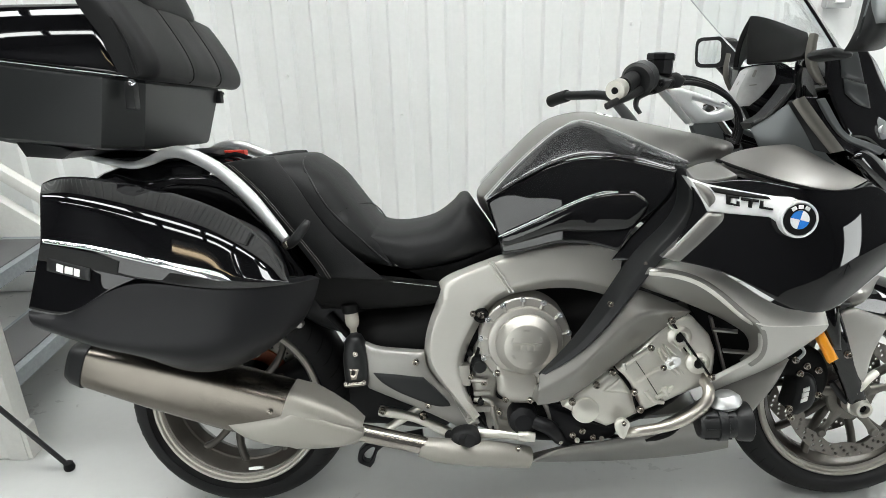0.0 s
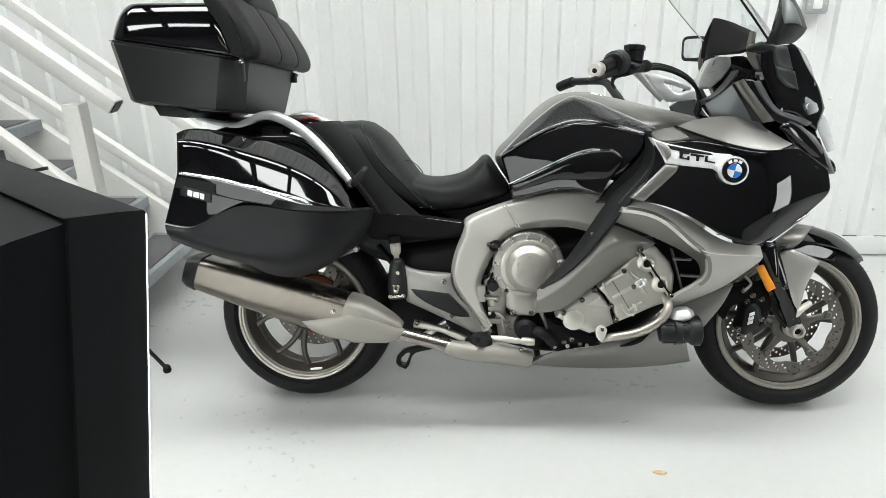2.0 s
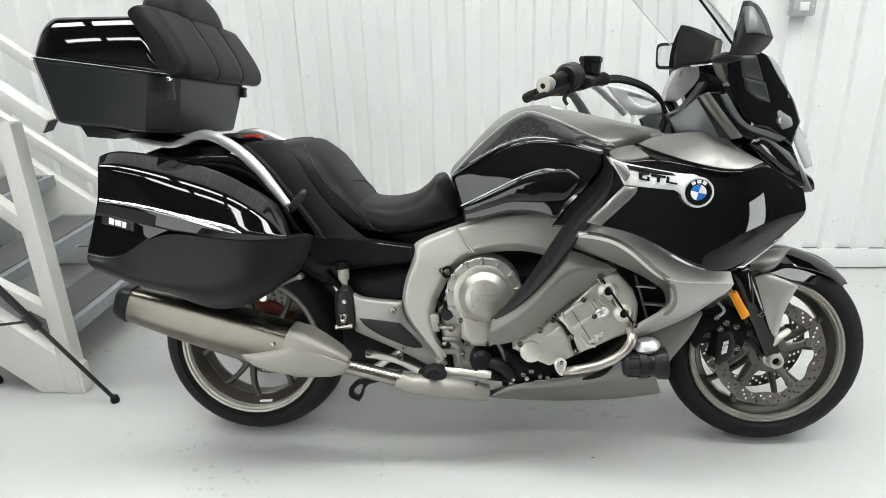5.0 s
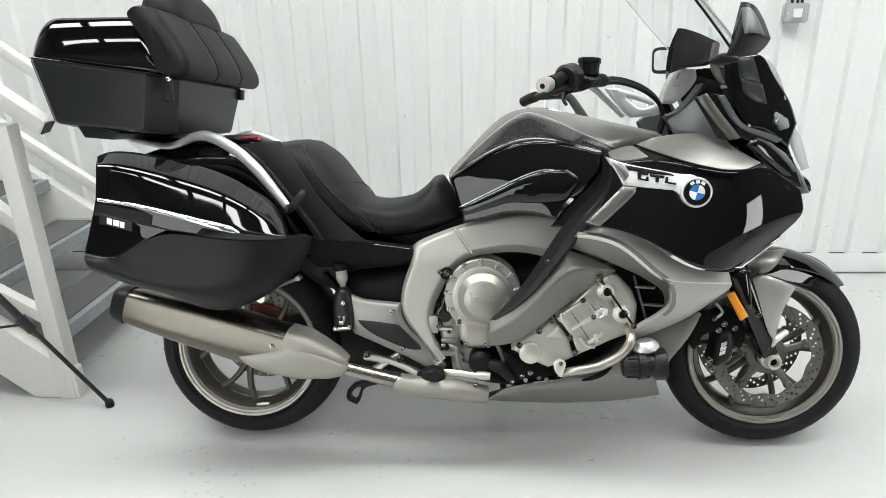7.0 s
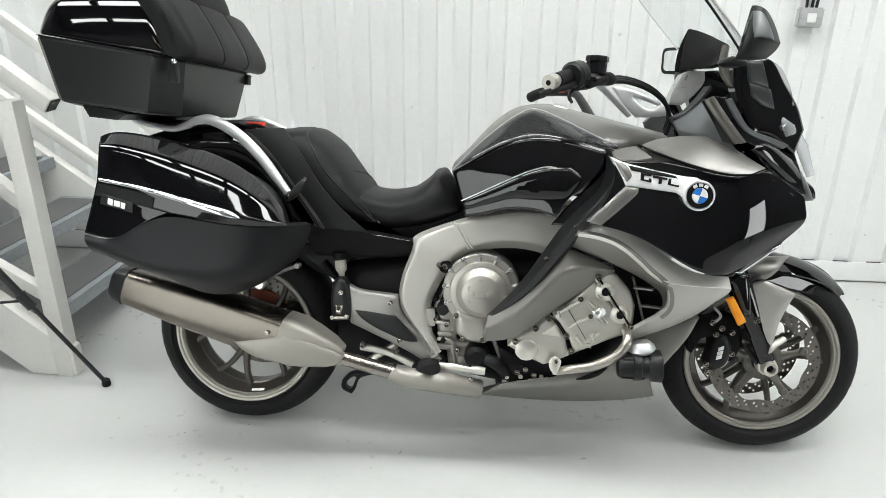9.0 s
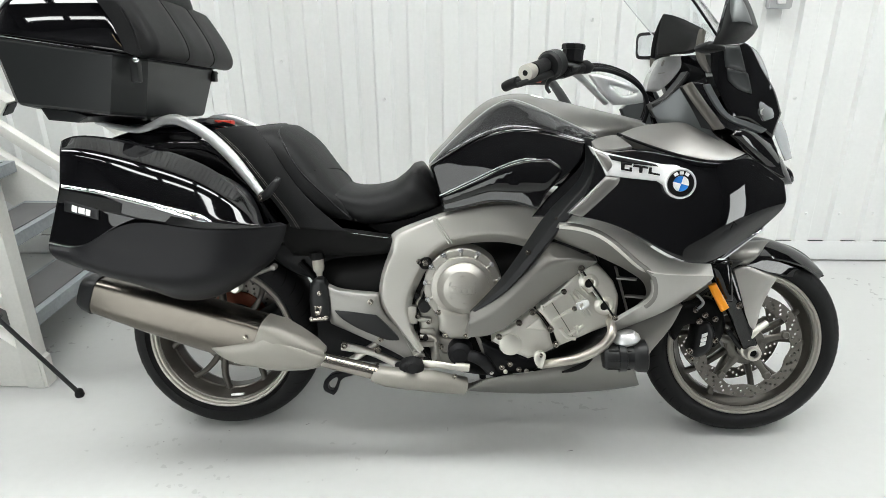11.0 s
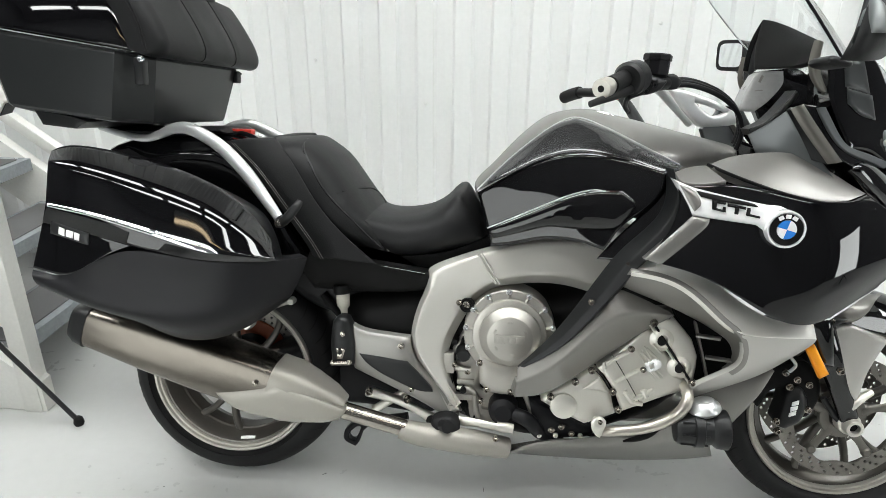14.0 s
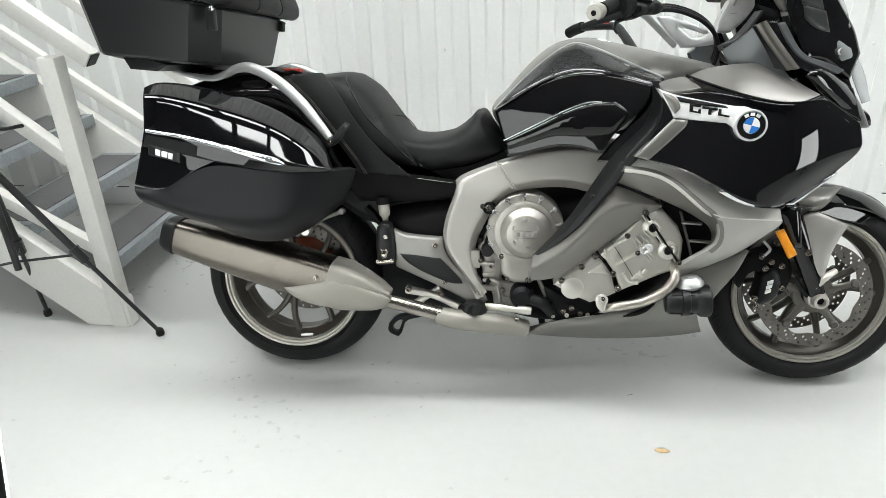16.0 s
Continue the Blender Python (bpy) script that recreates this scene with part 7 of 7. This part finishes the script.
shell("nose_facet", [(0.581, 1.083, -0.220), (0.581, 1.083, -0.220), (0.645, 1.070, -0.220), (0.645, 1.070, -0.220), (0.662, 1.020, -0.220), (0.662, 1.020, -0.220), (0.620, 1.030, -0.220), (0.587, 1.052, -0.220), (0.587, 1.052, -0.220)], NOSEGREY, bike, "satin dark nose facet", bulge=0.004, edge=0.008, thick=0.008, onto=nose)
skin("nose_strake", [[(0.492, 1.048, -0.262), (0.521, 1.007, -0.265), (0.552, 0.969, -0.267), (0.582, 0.935, -0.267), (0.621, 0.920, -0.250)],
    [(0.522, 1.046, -0.258), (0.543, 1.005, -0.261), (0.567, 0.969, -0.262), (0.597, 0.948, -0.256), (0.651, 0.931, -0.230)]], GLOSS, bike, "gloss black nose strake", mirror=True)
skin("nose_side", [[(0.517, 0.962, -0.235), (0.575, 0.941, -0.235), (0.657, 0.916, -0.210), (0.751, 0.885, -0.170)],
    [(0.540, 0.894, -0.250), (0.613, 0.868, -0.250), (0.695, 0.842, -0.225), (0.780, 0.801, -0.180)]], GLOSS, bike, "gloss black nose underside", mirror=True)
skin("nose_strip", [[(0.520, 1.042, -0.265), (0.539, 1.008, -0.268), (0.564, 0.974, -0.268), (0.593, 0.952, -0.262), (0.646, 0.938, -0.235), (0.698, 0.920, -0.200)],
    [(0.537, 1.044, -0.260), (0.559, 1.008, -0.260), (0.580, 0.977, -0.258), (0.602, 0.962, -0.252), (0.656, 0.951, -0.222), (0.716, 0.930, -0.190)]], COOLGREY, bike, "pale grey nose strip", mirror=True)
shell("nose_flank", [(0.595, 0.917, -0.265), (0.595, 0.917, -0.265), (0.621, 0.933, -0.255), (0.661, 0.928, -0.235), (0.724, 0.896, -0.180), (0.769, 0.862, -0.150), (0.817, 0.802, -0.120), (0.833, 0.779, -0.110), (0.833, 0.779, -0.110), (0.794, 0.779, -0.130), (0.794, 0.779, -0.130), (0.712, 0.826, -0.200), (0.643, 0.872, -0.240), (0.643, 0.872, -0.240)], GLOSS, bike, "gloss black lower nose", bulge=0.008, edge=0.015, thick=0.05, mirror=True)
shell("headlight", [(0.659, 1.012, -0.185), (0.659, 1.012, -0.185), (0.685, 1.008, -0.185), (0.726, 0.982, -0.185), (0.726, 0.982, -0.185), (0.731, 0.961, -0.185), (0.708, 0.951, -0.185), (0.708, 0.951, -0.185), (0.686, 0.975, -0.185)], LENS, bike, "clear headlight lens", bulge=0.008, edge=0.012, thick=0.012, res=0.01, mirror=True)
# White enamel stands in for the bright spot of light in the headlight.
lathe("headlight_bulb", [(0, -0.008), (0.006, -0.007), (0.008, -0.002), (0.009, 0.004), (0.009, 0.012)], (0.698, -0.182, 0.975), ENAMEL, bike, "headlight projector, white enamel for its bright spot", n=20, axis=(0.5, -1, 0))
shell("nose_shield", [(0.770, 0.959, -0.070), (0.770, 0.959, -0.070), (0.788, 0.969, -0.070), (0.788, 0.969, -0.070), (0.816, 0.922, -0.070), (0.841, 0.847, -0.070), (0.841, 0.847, -0.070), (0.822, 0.840, -0.070), (0.822, 0.840, -0.070), (0.790, 0.905, -0.070)], LENS, bike, "clear nose shield", bulge=0.006, edge=0.02, thick=0.004)
shell("shield_fin", [(0.645, 1.149, -0.165), (0.645, 1.149, -0.165), (0.679, 1.131, -0.165), (0.708, 1.086, -0.165), (0.727, 1.034, -0.165), (0.727, 1.034, -0.165), (0.719, 1.027, -0.165), (0.698, 1.064, -0.165), (0.669, 1.111, -0.165)], LENS, bike, "clear side fin", bulge=0.006, edge=0.008, thick=0.006, res=0.01)

# windscreen: a curved clear sheet
def windscreen():
    rows = []
    for i in range(15):
        u = i / 14
        row = []
        for j in range(17):
            v = j / 8 - 1
            w = 0.215 + 0.035 * math.sin(math.pi * u) - 0.13 * (max(0, u - 0.66) / 0.34) ** 2
            y = v * w
            z = 1.13 + 0.36 * u
            x = 0.685 - 0.87 * (z - 1.13) - 0.10 * v * v
            row.append((x, y, z))
        rows.append(row)
    n = 17
    verts = [p for r in rows for p in r]
    k = len(verts)
    verts += [(x - 0.003, y, z - 0.003) for x, y, z in verts]
    f = [(i * n + j, i * n + j + 1, (i + 1) * n + j + 1, (i + 1) * n + j) for i in range(14) for j in range(n - 1)]
    f += [tuple(q + k for q in t[::-1]) for t in f] + [(b, a, a + k, b + k) for a, b in rim_edges(f)]
    ob = part("windscreen", (verts, f), CLEAR, bike, "clear windscreen with a dark edge")
    ob.visible_shadow = False
    for s in (0, n - 1):
        tube("screen_edge", [rows[i][s] for i in range(0, 15, 2)], 0.0024 if s == 0 else 0.0012, MATTE if s == 0 else GREYBOX, ob, "screen edge", n=3, sides=6)


windscreen()

# mirrors
def slab(name, pts, back, mat, parent, label=""):
    """A flat plate with the given corners, as thick as the vector back."""
    n = len(pts)
    vs = [tuple(p) for p in pts] + [tuple(Vector(p) + Vector(back)) for p in pts]
    return part(name, (vs, [tuple(range(n)), tuple(range(n, 2 * n))[::-1]] + [(i, (i + 1) % n, n + (i + 1) % n, n + i) for i in range(n)]), mat, parent, label, smooth=False)


def ring_of(pts, n=5, k=0.25):
    """The corners of a plate, rounded."""
    out = []
    m = len(pts)
    for i in range(m):
        a, b, c = Vector(pts[i - 1]), Vector(pts[i]), Vector(pts[(i + 1) % m])
        p, q = b + (a - b) * k, b + (c - b) * k
        out += [p * (1 - t) ** 2 + b * 2 * t * (1 - t) + q * t * t for t in np.linspace(0, 1, n)]
    return out


# near mirror: housing seen from behind, a sliver of its glass and a painted reflection
near = skin("mirror", [[(0.508, 1.239, -0.420), (0.516, 1.237, -0.440), (0.536, 1.229, -0.435), (0.554, 1.220, -0.410)],
    [(0.500, 1.202, -0.430), (0.504, 1.194, -0.470), (0.534, 1.194, -0.462), (0.564, 1.197, -0.420)],
    [(0.493, 1.165, -0.430), (0.498, 1.161, -0.480), (0.540, 1.159, -0.470), (0.579, 1.159, -0.420)],
    [(0.488, 1.139, -0.420), (0.497, 1.135, -0.465), (0.534, 1.135, -0.450), (0.574, 1.142, -0.410)],
    [(0.489, 1.125, -0.400), (0.502, 1.121, -0.430), (0.532, 1.122, -0.420), (0.560, 1.128, -0.400)]], SATIN, bike, "black rear-view mirror", creases=(2,), thick=0.035, base="mirror_face")
slab("mirror_glass", [(0.472, -0.470, 1.136), (0.490, -0.470, 1.226), (0.495, -0.465, 1.220), (0.481, -0.465, 1.149)], (0.006, 0.012, 0), MIRROR, near)
# far mirror: its glass faces the rider
FAR = [(0.525, 0.520, 1.156), (0.525, 0.520, 1.247), (0.582, 0.420, 1.241), (0.582, 0.420, 1.150)]
far_mirror = slab("mirror", ring_of(FAR), (0.05, 0.03, 0), SATIN, bike, "black rear-view mirror")
c = sum((Vector(p) for p in FAR), Vector()) / 4
slab("mirror_glass", ring_of([c + (Vector(p) - c) * 0.76 + Vector((-0.003, -0.003, 0)) for p in FAR]), (0.003, 0.002, 0), MIRROR, far_mirror)
tube("mirror_stem", [c + Vector((0.03, 0.01, -0.03)), c + Vector((0.05, -0.06, -0.08)), c + Vector((0.06, -0.16, -0.13))], 0.016, SATIN, far_mirror)
shell("mirror_foot", [(0.491, 1.126, -0.340), (0.502, 1.138, -0.340), (0.539, 1.127, -0.340), (0.537, 1.117, -0.340), (0.508, 1.117, -0.340)], SATIN, bike, bulge=0.01, edge=0.012, thick=0.08, res=0.01)
# Grey patch whose colour stands in for the wall and softbox reflected here.
shell("mirror_shell", [(0.508, 1.226, -0.470), (0.508, 1.226, -0.470), (0.523, 1.220, -0.470), (0.538, 1.196, -0.470), (0.554, 1.161, -0.470), (0.554, 1.161, -0.470), (0.533, 1.165, -0.470), (0.504, 1.165, -0.470), (0.504, 1.165, -0.470), (0.503, 1.190, -0.470)], MIRRORGREY, bike, "grey patch painted for the mirror reflection", bulge=0.0025, edge=0.012, thick=0.006, res=0.008, onto="mirror_face")

# front fork, mudguard, brakes
tube("fork_leg", [(0.634, -0.115, 0.576), (0.673, -0.118, 0.492), (0.714, -0.118, 0.402), (0.755, -0.112, 0.309)], [0.036, 0.034, 0.026, 0.022], GLOSS, bike, "black front suspension leg", sides=20, flat=0.7)
tube("fork_leg", [(p[0], -p[1], p[2]) for p in ((0.639, -0.110, 0.571), (0.676, -0.110, 0.490), (0.718, -0.110, 0.391), (0.762, -0.110, 0.305))], [0.03, 0.027, 0.022, 0.024], SATIN, bike, flat=0.7)
tube("fork_strut", [(0.694, -0.100, 0.353), (0.734, -0.100, 0.303), (0.764, -0.100, 0.291)], [0.007, 0.009, 0.012], SATIN, bike)
lathe("axle_nut", [(0.011, -0.012), (0.0125, -0.024), (0.019, -0.024), (0.0215, -0.02), (0.0225, 0.0), (0.027, 0.004), (0.029, 0.03), (0.006, 0.03)], (0.760, -0.115, 0.293), CASTALU, bike, "silver front axle", n=30)
lathe("axle_socket", [(0, -0.012), (0.0115, -0.012), (0.0115, 0.0)], (0.760, -0.115, 0.293), DARK, bike, n=6)
shell("side_reflector", [(0.604, 0.502, -0.175), (0.604, 0.502, -0.175), (0.623, 0.511, -0.175), (0.623, 0.511, -0.175), (0.664, 0.442, -0.175), (0.664, 0.442, -0.175), (0.644, 0.429, -0.175), (0.644, 0.429, -0.175)], ORANGE, bike, "orange side reflector", bulge=0.004, edge=0.004, thick=0.012, res=0.01)
shell("fork_cover", [(0.609, 0.559, -0.150), (0.609, 0.559, -0.150), (0.634, 0.575, -0.150), (0.665, 0.570, -0.150), (0.665, 0.570, -0.150), (0.675, 0.517, -0.150), (0.685, 0.452, -0.150), (0.685, 0.452, -0.150), (0.653, 0.459, -0.150), (0.630, 0.507, -0.150)], GLOSS, bike, bulge=0.015, edge=0.02, thick=0.03)
shell("mudguard_side", [(0.682, 0.534, -0.125), (0.682, 0.534, -0.125), (0.717, 0.549, -0.125), (0.762, 0.535, -0.125), (0.808, 0.515, -0.125), (0.808, 0.515, -0.125), (0.792, 0.483, -0.125), (0.773, 0.433, -0.125), (0.764, 0.382, -0.125), (0.758, 0.361, -0.125), (0.758, 0.361, -0.125), (0.733, 0.380, -0.125), (0.704, 0.412, -0.125), (0.704, 0.412, -0.125), (0.687, 0.470, -0.125)], FLANK, bike, "grey metallic mudguard side", bulge=0.01, edge=0.02, thick=0.012, mirror=True)
bolt((0.706, -0.142, 0.438), 0.008, bike)
shell("mudguard_cap", [(0.655, 0.566, -0.120), (0.655, 0.566, -0.120), (0.709, 0.608, -0.100), (0.802, 0.615, -0.070), (0.802, 0.615, -0.070), (0.769, 0.599, -0.120), (0.719, 0.549, -0.120), (0.719, 0.549, -0.120), (0.684, 0.556, -0.120)], GREY, bike, "grey mudguard cap", bulge=0.008, edge=0.02, thick=0.01, mirror=True)
shell("mudguard_clip", [(0.656, 0.570, -0.145), (0.656, 0.570, -0.145), (0.702, 0.567, -0.145), (0.702, 0.567, -0.145), (0.671, 0.545, -0.145), (0.671, 0.545, -0.145)], SATIN, bike, bulge=0.003, edge=0.005, thick=0.01, res=0.01)
bolt((0.666, -0.150, 0.562), 0.006, bike)
def mudguard():
    """A channel over the front tyre, from behind the fork to its pointed tip."""
    rings = []
    for i in range(22):
        s = i / 21
        a = radians(98 - 56 * s)
        w = 0.08 * (1 - 0.75 * max(0, (s - 0.5) / 0.5) ** 2)
        r = 0.318 - 0.006 * s
        ring = []
        for j in range(13):
            v = j / 6 - 1
            rr = r - 0.055 * abs(v) ** 2.2 * (1 - 0.6 * s)
            ring.append((FC.x + rr * math.cos(a), v * w, FC.z + rr * math.sin(a)))
        for j in range(12, -1, -1):
            v = j / 6 - 1
            rr = r - 0.055 * abs(v) ** 2.2 * (1 - 0.6 * s) - 0.005
            ring.append((FC.x + rr * math.cos(a), v * w * 0.97, FC.z + rr * math.sin(a)))
        rings.append(ring)
    loft("mudguard", rings, GLOSS, bike, "gloss black front mudguard")


mudguard()
skin("mudguard_flank", [[(0.832, 0.599, 0.000), (0.888, 0.589, 0.000), (0.940, 0.561, 0.000), (0.976, 0.525, 0.000), (0.999, 0.496, 0.000)],
    [(0.792, 0.594, -0.050), (0.846, 0.582, -0.048), (0.909, 0.554, -0.036), (0.962, 0.520, -0.018), (0.999, 0.496, -0.002)],
    [(0.750, 0.573, -0.095), (0.809, 0.560, -0.085), (0.879, 0.539, -0.064), (0.946, 0.514, -0.034), (0.998, 0.495, -0.004)],
    [(0.720, 0.549, -0.112), (0.781, 0.527, -0.098), (0.846, 0.509, -0.078), (0.916, 0.497, -0.046), (0.996, 0.492, -0.006)]], GLOSS, bike, "gloss black mudguard flank", creases=(2,), thick=0.006, mirror=True)
shell("brake_caliper", [(0.597, 0.368, -0.120), (0.597, 0.368, -0.120), (0.618, 0.382, -0.120), (0.637, 0.378, -0.120), (0.650, 0.340, -0.120), (0.639, 0.296, -0.120), (0.606, 0.274, -0.120), (0.606, 0.274, -0.120), (0.586, 0.285, -0.120), (0.594, 0.328, -0.120)], SATIN, bike, "black brake caliper", bulge=0.014, edge=0.015, thick=0.06)
for o in ([(0.609, 0.350, -0.137), (0.609, 0.350, -0.137), (0.624, 0.356, -0.137), (0.624, 0.356, -0.137), (0.624, 0.346, -0.137), (0.624, 0.346, -0.137), (0.609, 0.340, -0.137), (0.609, 0.340, -0.137)], [(0.607, 0.337, -0.137), (0.607, 0.337, -0.137), (0.623, 0.342, -0.137), (0.623, 0.342, -0.137), (0.622, 0.332, -0.137), (0.622, 0.332, -0.137), (0.607, 0.326, -0.137), (0.607, 0.326, -0.137)], [(0.606, 0.323, -0.137), (0.606, 0.323, -0.137), (0.621, 0.329, -0.137), (0.621, 0.329, -0.137), (0.620, 0.319, -0.137), (0.620, 0.319, -0.137), (0.605, 0.313, -0.137), (0.605, 0.313, -0.137)]):
    shell("pale_mark", o, WHITEPLASTIC, bike, bulge=0.001, edge=0.002, thick=0.003, res=0.01)
shell("caliper_bracket", [(0.585, 0.432, -0.100), (0.585, 0.432, -0.100), (0.640, 0.444, -0.100), (0.676, 0.403, -0.100), (0.684, 0.352, -0.100), (0.655, 0.299, -0.100), (0.603, 0.365, -0.100), (0.568, 0.363, -0.100), (0.543, 0.318, -0.100), (0.529, 0.361, -0.100), (0.550, 0.414, -0.100)], DARK, bike, bulge=0.01, edge=0.02, thick=0.03)
for p in ((0.589, -0.130, 0.421), (0.600, -0.135, 0.388), (0.615, -0.135, 0.407), (0.646, -0.130, 0.394), (0.580, -0.135, 0.297), (0.586, -0.135, 0.273), (0.651, -0.130, 0.330)):
    bolt(p, 0.007, bike)
tube("brake_hose", [(0.592, -0.120, 0.464), (0.609, -0.125, 0.441), (0.590, -0.130, 0.421)], 0.004, RAIL, bike)
tube("sensor_arm", [(0.743, -0.120, 0.331), (0.767, -0.115, 0.358), (0.802, -0.100, 0.376)], [0.01, 0.011, 0.009], CASTALU, bike)

# auxiliary lamp on its bracket
lathe("auxiliary_lamp", [(0, -0.06), (0.028, -0.058), (0.034, -0.05), (0.036, -0.02), (0.04, -0.018), (0.04, 0.0), (0.036, 0.002), (0.034, 0.02), (0.042, 0.03), (0.044, 0.052), (0.038, 0.056), (0, 0.05)], (0.358, -0.290, 0.338), SATIN, bike, "black ribbed auxiliary lamp", n=28, axis=(1, 0, 0.05))
for i in range(8):
    a = math.tau * i / 8
    c = Vector((0.349, -0.290, 0.337))
    bar("cooling_fin", c + Vector((-0.04, 0.036 * math.cos(a), 0.036 * math.sin(a))), c + Vector((0.02, 0.036 * math.cos(a), 0.036 * math.sin(a))), 0.004, 0.004, SATIN, bike)
lathe("lamp_bracket", [(0, -0.02), (0.022, -0.018), (0.034, -0.006), (0.036, 0.004), (0.03, 0.012), (0, 0.012)], (0.362, -0.280, 0.385), RAIL, bike, "silver lamp bracket", n=24, axis=(0.2, 0, -1))
